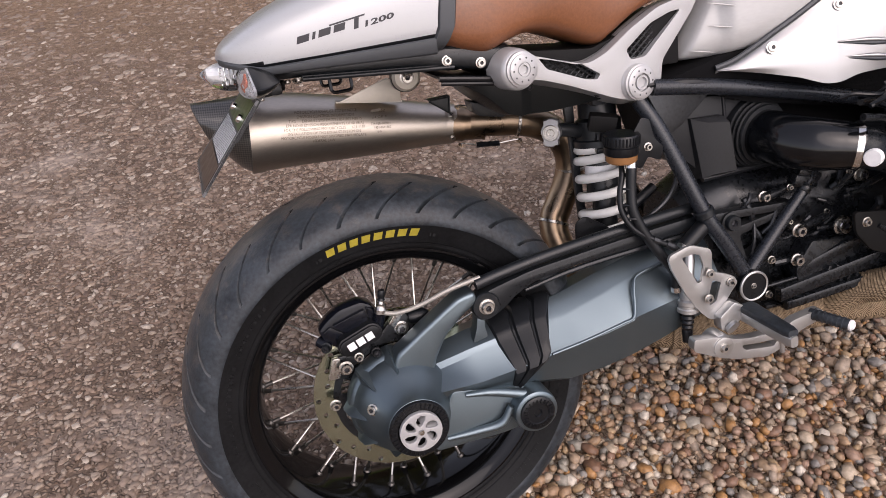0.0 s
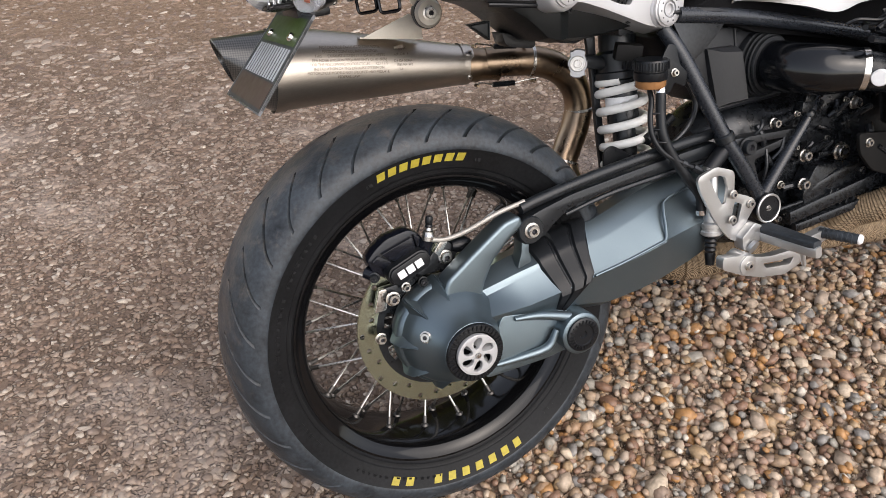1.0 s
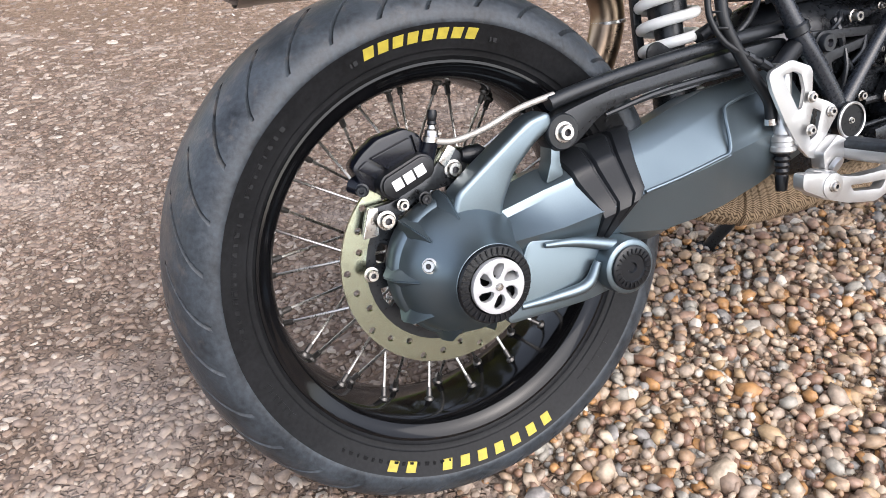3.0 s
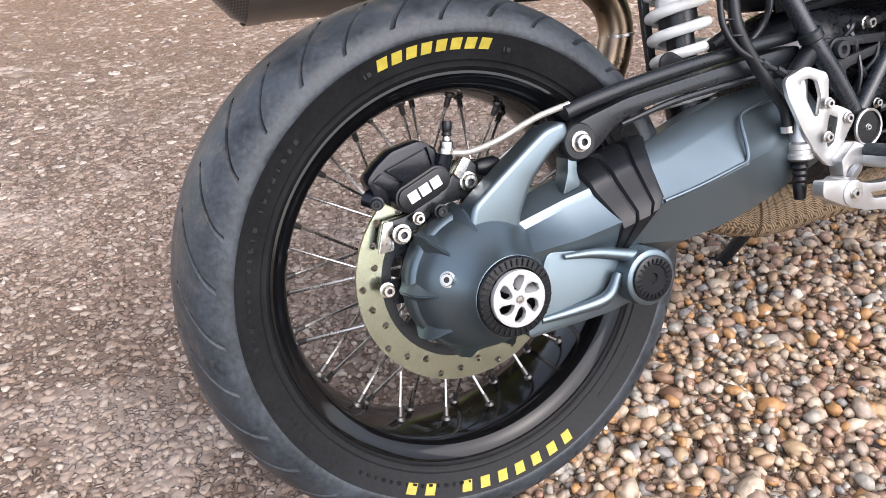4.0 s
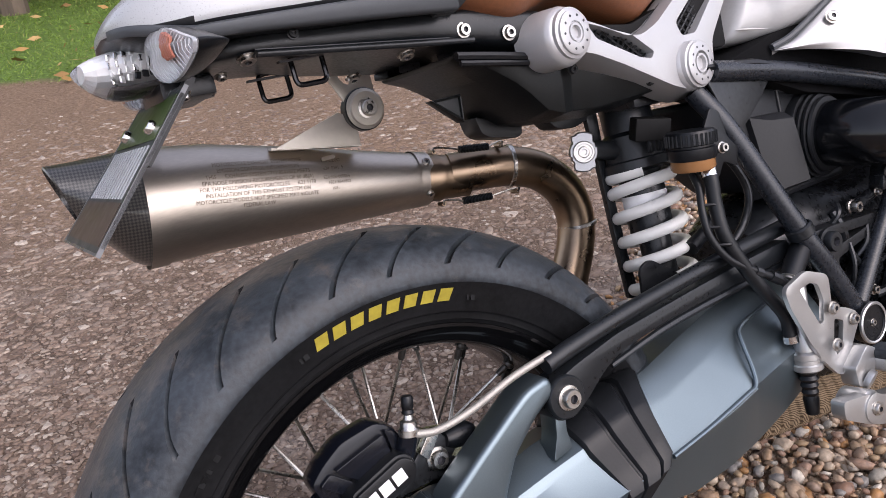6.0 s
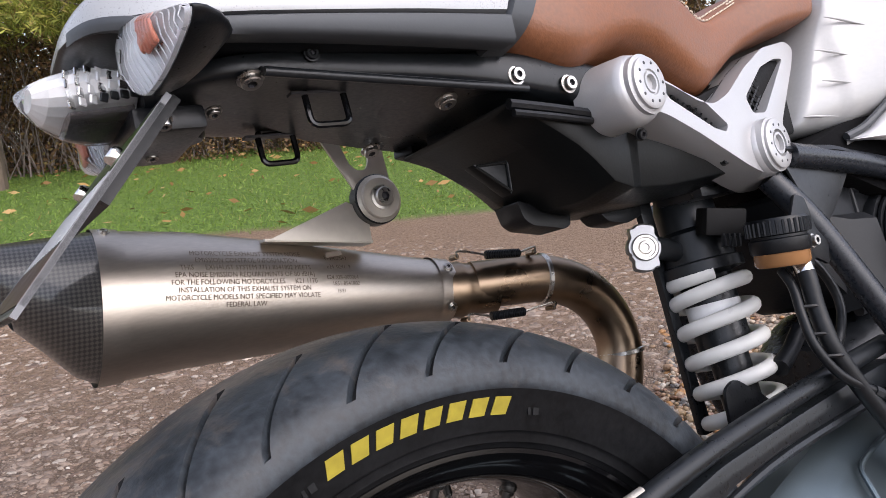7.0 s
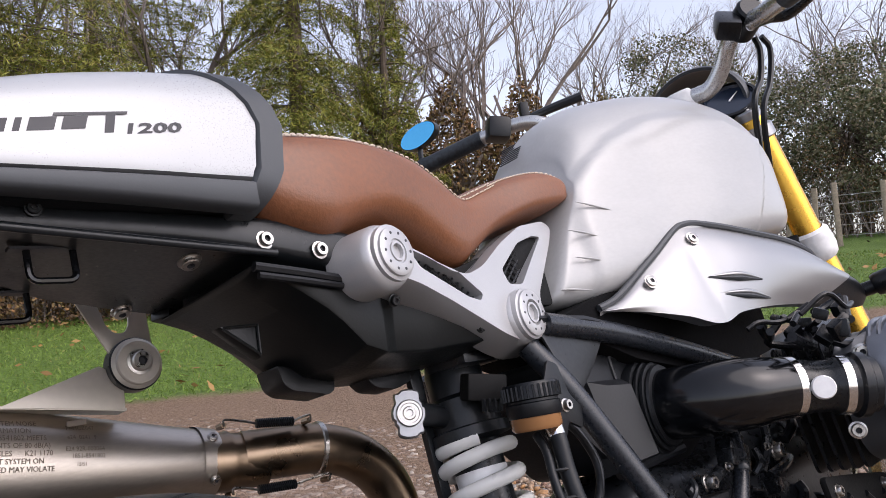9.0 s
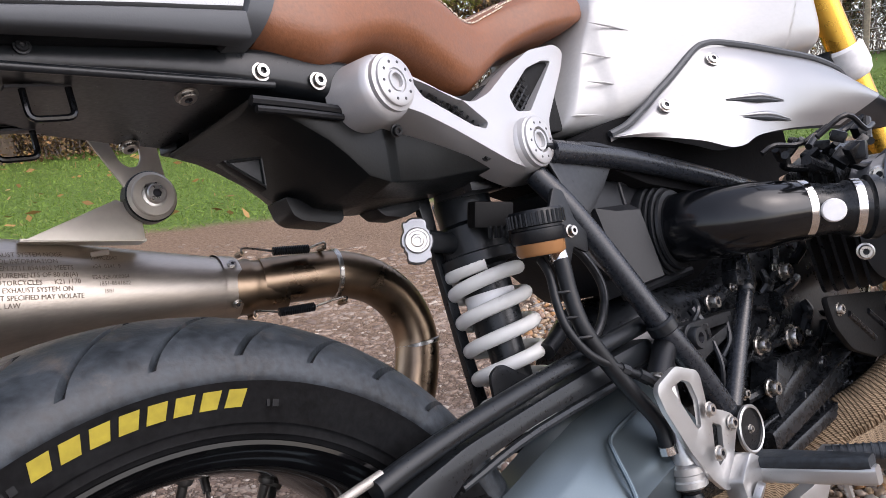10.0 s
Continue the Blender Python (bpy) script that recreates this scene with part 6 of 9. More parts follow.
def make_tail_lamps():
    # clear beak-shaped rear lamp with a bright faceted reflector inside
    bm = bmesh.new()
    loft(bm, hull(blend([(-0.112, 0.792, -0.112, 0.832, 0.042, 3, 0.012), (-0.13, 0.789, -0.13, 0.832, 0.041, 3, 0.012), (-0.148, 0.79, -0.146, 0.829, 0.034, 2.6, 0.012), (-0.163, 0.797, -0.162, 0.826, 0.024, 2.3, 0.012), (-0.174, 0.808, -0.174, 0.8215, 0.011, 2, 0.012), (-0.178, 0.815, -0.178, 0.818, 0.003, 2, 0.012)], 3), 28))
    lamp = part("rear_lamp", bm, M_CLEAR, bike, "clear-lensed rear lamp")
    lamp.visible_shadow = False
    bm = bmesh.new()
    loft(bm, hull([(-0.1135, 0.8, -0.1135, 0.8305, 0.0395, 3, 0.012), (-0.13, 0.8, -0.13, 0.8305, 0.0385, 2.8, 0.012), (-0.147, 0.801, -0.146, 0.8275, 0.0318, 2.5, 0.012), (-0.161, 0.804, -0.16, 0.8245, 0.022, 2.2, 0.012), (-0.1685, 0.81, -0.1685, 0.82, 0.011, 2, 0.012)], 14))
    refl = part("reflector", bm, M_MIRRORED, lamp, "bright faceted reflector", smooth=8)
    # bright and dark facets paint in the reflector's glints
    facing = random.Random(8)
    for row in range(4):
        for q in range(7):
            x = -0.116 - 0.0058 * q
            w = np.interp(-x, [0.1135, 0.13, 0.147, 0.161, 0.17], [0.0395, 0.0385, 0.0318, 0.022, 0.011])
            dark = row == 0 and q < 4
            bm = bmesh.new()
            box(bm, (x, 0.0134 - w, 0.8045 + 0.0062 * row - 0.0004 * q), (0.0052, 0.002, 0.0056), pose(0, 0, 0, facing.uniform(-14, 14), 8, 6 + 7 * q + facing.uniform(-8, 8)))
            bevelled(bm, 0.0006, 1)
            part("reflector_facet", bm, M_CASTING if dark else M_CHROME if facing.random() < 0.45 else M_MIRRORED, refl, smooth=0)
    bm = bmesh.new()
    loft(bm, hull([(-0.1175, 0.791, -0.1175, 0.8, 0.0385, 3, 0.012), (-0.136, 0.7905, -0.136, 0.799, 0.036, 3, 0.012), (-0.152, 0.794, -0.152, 0.801, 0.025, 2.4, 0.012)], 20))
    part("smoked_lower_lens", bm, M_SMOKED, lamp)
    bm = bmesh.new()
    loft(bm, hull([(-0.095, 0.787, -0.095, 0.836, 0.046, 4, 0.008), (-0.1125, 0.789, -0.1125, 0.835, 0.0435, 4, 0.01)], 24))
    part("lamp_housing", bm, M_PLASTIC, lamp)
    # indicators on short stalks, near and far: tall at the inner end, drawn to a point outward
    rear_view = rounded([(0.048, 0.802), (0.056, 0.8205), (0.078, 0.8255), (0.105, 0.819), (0.14, 0.8065), (0.167, 0.7975), (0.16, 0.7905), (0.13, 0.783), (0.1, 0.7785), (0.066, 0.7785), (0.053, 0.7845)], 0.014, 4)
    for side in (-1, 1):
        def shell(rows, side=side):
            """Rings of the rear outline, each drawn in round a centre: x, share, centre out, centre up."""
            made = bmesh.new()
            loft(made, [[(x + 0.05 * (c - 0.1), side * (oy + (c - oy) * k), oz + (z - oz) * k) for c, z in rear_view] for x, k, oy, oz in rows])
            return made
        ind = part("indicator", shell(((-0.1135, 0.985, 0.1, 0.8), (-0.111, 1.0, 0.1, 0.8), (-0.105, 0.97, 0.1, 0.8), (-0.095, 0.83, 0.102, 0.8), (-0.086, 0.58, 0.108, 0.8), (-0.079, 0.27, 0.112, 0.8), (-0.077, 0.08, 0.112, 0.8))), M_PLASTIC, bike, "black-backed indicator with a clear ribbed lens", 40)
        part("lens", shell(((-0.114, 0.985, 0.1, 0.8), (-0.119, 0.97, 0.1, 0.8), (-0.125, 0.87, 0.098, 0.801), (-0.1295, 0.68, 0.096, 0.802), (-0.132, 0.4, 0.094, 0.802), (-0.1325, 0.1, 0.094, 0.802))), M_CLEAR, ind, smooth=35).visible_shadow = False
        refl = part("reflector", shell(((-0.1138, 0.95, 0.1, 0.8), (-0.1165, 0.9, 0.1, 0.8), (-0.1165, 0.1, 0.1, 0.8))), M_REFLECT, ind, smooth=30)
        for q in range(15):
            yy = 0.056 + 0.007 * q
            top_, low_ = np.interp(yy, [0.05, 0.058, 0.078, 0.105, 0.14, 0.165], [0.81, 0.819, 0.823, 0.816, 0.804, 0.797]), np.interp(yy, [0.05, 0.066, 0.1, 0.13, 0.16, 0.166], [0.79, 0.7805, 0.7805, 0.785, 0.792, 0.796])
            bm = bmesh.new()
            tube(bm, [(-0.117 + 0.05 * (yy - 0.1), side * yy, low_ + 0.001), (-0.119 + 0.05 * (yy - 0.1), side * (yy + 0.001), (low_ + top_) / 2), (-0.117 + 0.05 * (yy - 0.1), side * (yy + 0.002), top_ - 0.001)], 0.0004, 5)
            part("reflector_rib", bm, M_REFLECT, refl)
        for q in range(5):
            bm = bmesh.new()
            box(bm, (-0.1195, side * (0.1 + 0.0055 * q), 0.8055 - 0.0012 * q), (0.003, 0.005, 0.019 - 0.002 * abs(q - 1)))
            bevelled(bm, 0.001, 1)
            part("amber_strip", bm, M_AMBER, ind)
        bm = bmesh.new()
        tube(bm, [(-0.095, 0.085 * side, 0.801), (-0.085, 0.035 * side, 0.806)], [0.009, 0.011], 12)
        part("stalk", bm, M_PLASTIC, ind)
        tip = Vector((-0.139, 0.103 * side, 0.8))
        ind.matrix_basis = Matrix.Translation(tip + Vector((0, 0, 0.005))) @ Matrix.Scale(0.87, 4) @ Matrix.Translation(-tip)
    # plate holder and number plate (its characters are plain bars)
    tr, tl = Vector((-0.113, -0.088, 0.782)), Vector((-0.118, 0.09, 0.786))
    br, bl = Vector((-0.207, -0.092, 0.676)), Vector((-0.214, 0.098, 0.684))
    n = (br - tr).cross(tl - tr).normalized()
    if n.x > 0:
        n = -n

    def at(a, b, h=0.0):
        return tr.lerp(tl, a).lerp(br.lerp(bl, a), b) + n * h

    def slab(a0, a1, b0, b1, h0, h1, rnd=0.0):
        bm = bmesh.new()
        loop_ = [(a0, b0), (a1, b0), (a1, b1), (a0, b1)]
        if rnd:
            loop_ = rounded(loop_, rnd, 4)
        loft(bm, [[at(a, b, h) for a, b in loop_] for h in (h0, h1)])
        return bm
    plate_ = part("number_plate", slab(0, 1, 0, 1, -0.001, 0.002, 0.05), M_PLATE, bike, "dark glossy number plate, a grille of pale bars", smooth=30)
    for a0, a1, b0, b1 in ((0, 1, 0, 0.016), (0, 1, 0.984, 1), (0, 0.012, 0.016, 0.984), (0.988, 1, 0.016, 0.984)):
        part("plate_rim", slab(a0, a1, b0, b1, -0.0011, 0.0024), M_PLATE_RIM, plate_, smooth=0)
    # green and brown slabs are painted reflections of grass and drive
    part("upper_field", slab(0.05, 0.95, 0.05, 0.33, 0.002, 0.0024), M_PLATE_GREEN, plate_, smooth=0)
    part("lower_field", slab(0.05, 0.95, 0.7, 0.95, 0.002, 0.0024), M_PLATE_BROWN, plate_, smooth=0)
    for k in range(13):
        a = 0.1 + 0.8 * k / 12
        part("plate_bar", slab(a - 0.017, a + 0.017, 0.36, 0.68, 0.002, 0.0026), M_PLATE_PALE, plate_, smooth=0)
    for a in (0.2, 0.78):
        o = at(a, 0.25, 0.002)
        bm = bmesh.new()
        lathe(bm, [(0.006, 0), (0.006, 0.004), (0.0045, 0.006), (0, 0.006)], o, n, 14)
        part("plate_screw", bm, M_CHROME, plate_)
        bm = bmesh.new()
        lathe(bm, [(0.005, 0), (0.005, 0.007), (0, 0.007)], at(a, 0.4, -0.001), -n, 12)
        part("plate_screw", bm, M_CHROME, plate_)
    bm = bmesh.new()
    loft(bm, [[at(a, b, h) for a, b in ((0.2, -0.12), (0.8, -0.12), (0.85, 0.45), (0.15, 0.45))] for h in (-0.002, -0.008)])
    part("plate_holder", bm, M_PLASTIC, plate_, smooth=0)
    bm = bmesh.new()
    box(bm, (-0.1, 0.01, 0.785), (0.045, 0.09, 0.016))
    bevelled(bm, 0.004)
    part("holder_arm", bm, M_PLASTIC, plate_)
    bm = bmesh.new()
    lathe(bm, [(0.0, 0), (0.013, 0), (0.0145, 0.004), (0.0145, 0.018), (0.012, 0.021), (0, 0.021)], (-0.085, 0.0, 0.799), (0, 0, -1), 24)
    part("plate_light", bm, M_PLASTIC, plate_)
    for x, y in ((-0.108, -0.045), (-0.1, 0.03)):
        bolt(plate_, (x, y, 0.781), 0.0045, (0, -0.3, -1))


M_PLATE = surface("dark_plate", (0.03, 0.034, 0.036), 0.4, vary=0.1, bump=0.02, spec=0.25)
M_PLATE_GREEN = surface("dark_green_field", (0.035, 0.06, 0.012), 0.4, vary=0.15, bump=0.02, spec=0.25)
M_PLATE_BROWN = surface("dark_brown_field", (0.06, 0.035, 0.024), 0.4, vary=0.15, bump=0.02, spec=0.25)
M_REFLECT = surface("bright_reflector", (0.5, 0.51, 0.53), 0.3, metal=0.35, vary=0.1, bump=0.1)
# pale, barely metallic colour stands in for reflected sky
M_MIRRORED = surface("silvered_plastic", (0.8, 0.81, 0.82), 0.2, metal=0.25, vary=0.1, grain=60, bump=0.12)
M_SMOKED = glass_like("smoked_lens", (0.12, 0.11, 0.11), 0.05, 0.6)
M_PLATE_RIM = surface("grey_plate_rim", (0.11, 0.113, 0.12), 0.3, metal=0.4, vary=0.08)
M_PLATE_PALE = surface("pale_grey_bar", (0.38, 0.4, 0.42), 0.4, vary=0.1, spec=0.25)
make_tail_lamps()


# ---- silver bracket, tank, frame, engine ----
def slant(bm, y0, k, mid):
    for v in bm.verts:
        v.co.y += y0 + k * (v.co.x - mid)
    return bm


def make_bracket():
    out = rounded([(0.209, 0.762), (0.214, 0.778), (0.231, 0.786), (0.25, 0.78), (0.2567, 0.7745), (0.2881, 0.7644), (0.3169, 0.7523), (0.3431, 0.7503), (0.3712, 0.7594), (0.4142, 0.7847), (0.4626, 0.8066), (0.5184, 0.8165), (0.5355, 0.81), (0.5225, 0.791), (0.4673, 0.7314), (0.4626, 0.7009), (0.447, 0.6837), (0.408, 0.6836), (0.3805, 0.6925), (0.306, 0.7255), (0.2672, 0.7405), (0.2468, 0.7455), (0.222, 0.744)], 0.008, 4)
    h1 = rounded([(0.2606, 0.7707), (0.2768, 0.7664), (0.3259, 0.7525), (0.3583, 0.7313), (0.3525, 0.7248), (0.3336, 0.7286), (0.2724, 0.7546)], 0.003, 3)
    h2 = rounded([(0.4037, 0.7563), (0.4489, 0.7867), (0.4841, 0.7966), (0.503, 0.797), (0.4371, 0.7416), (0.4113, 0.7413)], 0.005, 3)
    bm = plate(out, 0.0, 0.034, 0.0, [h1, h2])
    for v in bm.verts:
        # cast sides with draft: wider at the back below the bar
        if v.co.y > 0.01 and v.co.z < 0.75 and v.co.x < 0.46 and not any(abs(v.co.x - x) + abs(v.co.z - z) < 1e-4 for x, z in h1 + h2):
            v.co.z -= 0.011
    bevelled(bm, 0.0035, 3)
    br = part("frame_bracket", slant(bm, -0.11, 0.163, 0.231), M_BRACKET, bike, "silver cast Y-shaped frame bracket", 35)
    for at_, r in (((0.229, -0.107, 0.762), 0.0285), ((0.417, -0.078, 0.7075), 0.0275)):
        bm = bmesh.new()
        lathe(bm, [(0.0, -0.036), (r * 1.02, -0.036), (r, -0.012), (r * 0.98, 0.0), (r * 0.91, 0.0055), (r * 0.8, 0.008), (0.0, 0.0085)], at_, (0.16, -1, 0), 44)
        part("bracket_boss", bm, M_BRACKET, br)
    bm = plate(out, 0.02, 0.022)
    part("bracket_backing", slant(bm, -0.11, 0.163, 0.231), M_SATIN_BLACK, br)
    # wire mesh in the two windows
    for (x0, x1, z0, z1), ring in (((0.255, 0.36, 0.72, 0.775), h1), ((0.4, 0.51, 0.73, 0.8), h2)):
        def inside(x, z):
            hit = False
            for (ax, az), (bx, bz) in zip(ring, ring[1:] + ring[:1]):
                if (az > z) != (bz > z) and x < ax + (z - az) / (bz - az) * (bx - ax):
                    hit = not hit
            return hit
        bm = bmesh.new()
        for sgn in (1, -1):
            c = -0.3
            while c < 0.3:
                run = None
                for k in range(120):
                    x = x0 + (x1 - x0) * k / 119
                    z = (z0 + z1) / 2 + sgn * 0.75 * (x - (x0 + x1) / 2) + c
                    ok = inside(x, z)
                    if ok and run is None:
                        run = (x, z)
                    if run and (not ok or k == 119):
                        if x - run[0] > 0.003:
                            tube(bm, [(run[0], 0.012, run[1]), (x, 0.012, z)], 0.0013, 5)
                        run = None
                c += 0.0095
        part("wire_mesh", slant(bm, -0.11, 0.163, 0.231), M_CASTING, br)
    for (x, y, z), r in (((0.231, -0.1165, 0.763), 0.0205), ((0.42, -0.0868, 0.7085), 0.0235)):
        ax = Vector((0.16, -1, 0)).normalized()
        bm = bmesh.new()
        if r < 0.022:
            lathe(bm, [(r * 1.15, -0.006), (r * 1.15, 0.002), (r, 0.003), (r, 0.0055), (r * 0.92, 0.0065), (r * 0.5, 0.0065), (r * 0.48, 0.005), (r * 0.42, 0.005), (r * 0.4, 0.0065), (r * 0.3, 0.0065), (r * 0.28, 0.003), (0, 0.003)], (x, y, z), ax, 48)
        else:
            lathe(bm, [(r * 1.1, -0.006), (r * 1.1, 0.002), (r, 0.003), (r, 0.0055), (r * 0.94, 0.0065), (r * 0.56, 0.0065), (r * 0.54, 0.002), (r * 0.46, 0.002), (r * 0.44, 0.006), (r * 0.34, 0.006), (r * 0.32, 0.002), (0, 0.002)], (x, y, z), ax, 48)
        ring = part("drilled_ring", bm, M_BRACKET, br, "drilled round cover")
        d, u, v = frame_of(ax)
        for k in range(10):
            a = 2 * math.pi * k / 10
            o = Vector((x, y, z)) + d * 0.0064 + (u * math.cos(a) + v * math.sin(a)) * r * 0.76
            # thin dark disc paints the shade of a hole; nothing is drilled
            bm = bmesh.new()
            lathe(bm, [(0.0013, 0), (0.0013, 0.0004), (0, 0.0004)], o, ax, 8)
            part("drilled_hole", bm, M_PRINT_AND_RECESS, ring)


def make_tank():
    st = blend([(0.476, 0.722, 0.556, 0.866, 0.062, 3.6, 0), (0.482, 0.717, 0.57, 0.893, 0.086, 3.6, 0), (0.5, 0.714, 0.58, 0.92, 0.095, 3.4, 0), (0.55, 0.714, 0.607, 0.957, 0.11, 3.1, 0), (0.64, 0.725, 0.665, 0.985, 0.134, 2.8, 0), (0.73, 0.745, 0.745, 1.002, 0.16, 2.7, 0), (0.82, 0.755, 0.83, 1.006, 0.178, 2.6, 0), (0.89, 0.762, 0.9, 0.99, 0.184, 2.6, 0), (0.95, 0.768, 0.955, 0.95, 0.176, 2.5, 0), (0.985, 0.775, 0.99, 0.9, 0.145, 2.4, 0), (1.005, 0.8, 1.005, 0.86, 0.09, 2.2, 0)], 5)
    rings = hull(blend(st[::2], 4), 112)
    crest = [(0.5, 0.8), (0.533, 0.84), (0.575, 0.876), (0.615, 0.903), (0.68, 0.929), (0.75, 0.937), (0.82, 0.93), (0.9, 0.9), (1.0, 0.85)]
    for ring in rings:
        lo, hi, wide = min(p[2] for p in ring), max(p[2] for p in ring), max(abs(p[1]) for p in ring)
        for k, (x, y, z) in enumerate(ring):
            # the flank stays upright down to a tight lower edge
            drop = 1 - 2 * (z - lo) / (hi - lo)
            if drop > 0:
                y = math.copysign(max(abs(y), wide * (1 - min(1.0, drop) ** 7) ** (1 / 7)), y)
            # flat raised flank, its crest over the side and an upright step at the front
            zf = np.interp(x, [c[0] for c in crest], [c[1] for c in crest])
            xe = np.interp(z, [0.79, 0.85, 0.9], [0.835, 0.875, 0.895])
            a = max(0.0, min(1.0, (zf - z) / 0.008 + 0.5)) * max(0.0, min(1.0, (xe - x) / 0.007 + 0.5)) * max(0.0, min(1.0, (x - 0.525) / 0.02))
            ring[k] = (x, y + math.copysign(0.0085 * a * a * (3 - 2 * a), y) * min(1, abs(y) / 0.05), z)
    bm = bmesh.new()
    loft(bm, rings)
    tank = part("fuel_tank", bm, M_TANK, bike, "brushed aluminium fuel tank", 60)
    for a, b in (((0.53, -0.1055, 0.824), (0.583, -0.121, 0.808)), ((0.51, -0.099, 0.793), (0.555, -0.113, 0.78)), ((0.51, -0.099, 0.762), (0.552, -0.1125, 0.752)), ((0.488, -0.084, 0.731), (0.519, -0.1015, 0.724))):
        a, b = Vector(a), Vector(b)
        bm = bmesh.new()
        tube(bm, [a, a.lerp(b, 0.35) + Vector((0, -0.0012, 0)), b], [0.0004, 0.0014, 0.0004], 8, 6)
        part("knee_rib", bm, M_TANK, tank)
    for k in range(9):
        bm = bmesh.new()
        box(bm, (0.565 + 0.005 * k, 0.03 + 0.0035 * k, 0.917 + 0.0042 * k), (0.0016, 0.05, 0.0012), pose(0, 0, 0, 0, -38, 0))
        part("filler_slat", bm, M_TRIM, tank, smooth=0)
    # intake cover on the flank
    for sgn in (-1, 1):
        bm = bmesh.new()
        rows = blend([(0.517, -0.104, 0.7005, -0.1055, 0.6995, -0.105, 0.698), (0.54, -0.111, 0.707, -0.119, 0.7, -0.118, 0.694), (0.566, -0.119, 0.721, -0.13, 0.705, -0.131, 0.688), (0.59, -0.126, 0.736, -0.139, 0.711, -0.143, 0.681), (0.615, -0.1335, 0.751, -0.148, 0.717, -0.154, 0.673), (0.64, -0.14, 0.767, -0.156, 0.723, -0.164, 0.662), (0.655, -0.1435, 0.776, -0.16, 0.727, -0.169, 0.6595), (0.668, -0.147, 0.781, -0.165, 0.73, -0.172, 0.661), (0.69, -0.153, 0.782, -0.171, 0.731, -0.176, 0.667), (0.73, -0.166, 0.774, -0.182, 0.727, -0.181, 0.6685), (0.78, -0.178, 0.763, -0.192, 0.722, -0.184, 0.668), (0.86, -0.187, 0.75, -0.202, 0.714, -0.188, 0.664), (0.93, -0.188, 0.735, -0.208, 0.702, -0.19, 0.657), (0.99, -0.178, 0.722, -0.21, 0.69, -0.193, 0.65), (1.035, -0.186, 0.703, -0.209, 0.678, -0.196, 0.646), (1.06, -0.19, 0.69, -0.206, 0.67, -0.197, 0.648), (1.072, -0.195, 0.678, -0.202, 0.667, -0.198, 0.655)], 8)
        rings = []
        for x, ty, tz, oy, oz, by, bz in rows:
            face = spline([(x, ty, tz), (x, oy * 0.62 + ty * 0.38, oz * 0.45 + tz * 0.55), (x, oy, oz), (x, oy * 0.5 + by * 0.5 - 0.002, oz * 0.45 + bz * 0.55), (x, by, bz)], 5)
            back = [Vector((x, by + 0.018 * min(1, (tz - bz) * 14), bz + 0.001)), Vector((x, ty + 0.02 * min(1, (tz - bz) * 14), tz - 0.006))]
            rings.append([(p.x, p.y * (1 if sgn < 0 else -1), p.z) for p in face + back])
        loft(bm, rings)
        nose = bm.copy()
        cut_at, across = Vector((0.878, 0, 0.658)), Vector((0.04, 0, -0.148)).normalized()
        for keep, where, n_ in ((bm, cut_at, across), (bm, Vector((1.022, 0, 0)), Vector((1, 0, 0)))):
            bmesh.ops.bisect_plane(keep, geom=keep.verts[:] + keep.edges[:] + keep.faces[:], plane_co=where, plane_no=n_, clear_outer=True)
        bmesh.ops.bisect_plane(nose, geom=nose.verts[:] + nose.edges[:] + nose.faces[:], plane_co=Vector((0.84, 0, 0)), plane_no=Vector((-1, 0, 0)), clear_outer=True)
        for v in nose.verts:
            v.co.y -= math.copysign(0.0016, v.co.y)
            v.co.z += 0.0012 if v.co.z < 0.69 else -0.0016
        gap = bmesh.new()
        tube(gap, [(r[0], (r[1] - 0.0005) * (1 if sgn < 0 else -1), r[2] + 0.002) for r in rows if r[0] < 1.0], 0.0042, 8)
        cov = part("intake_cover", bm, M_SILVER, bike, "silver intake cover with two slots", 42)
        part("cover_gap", gap, M_TRIM, cov)
        part("intake_mouth", nose, M_PLASTIC, cov, "matt black intake mouth")
        if sgn < 0:
            for p in ((0.583, -0.136, 0.72), (0.667, -0.158, 0.763)):
                bolt(cov, p, 0.0064, (-0.35, -1, 0.35), h=0.003)
            for a, b in (((0.66, -0.1655, 0.713), (0.75, -0.1875, 0.7005)), ((0.665, -0.1685, 0.692), (0.757, -0.187, 0.677))):
                a, b = Vector(a), Vector(b)
                mid = a.lerp(b, 0.5) + Vector((0, -0.0035, 0.0))
                # solid dark bar stands in for the shade inside the slot
                bm = bmesh.new()
                tube(bm, [a, mid, b], [0.0006, 0.0042, 0.0006], 10, 7, squash=0.8)
                part("slot", bm, M_TRIM, cov)
                bm = bmesh.new()
                up = Vector((0, -0.0012, 0.0045))
                tube(bm, [a + up * 0.3, mid + up, b + up * 0.3], [0.0006, 0.0034, 0.0006], 10, 7)
                part("slot_lip", bm, M_SILVER, cov)


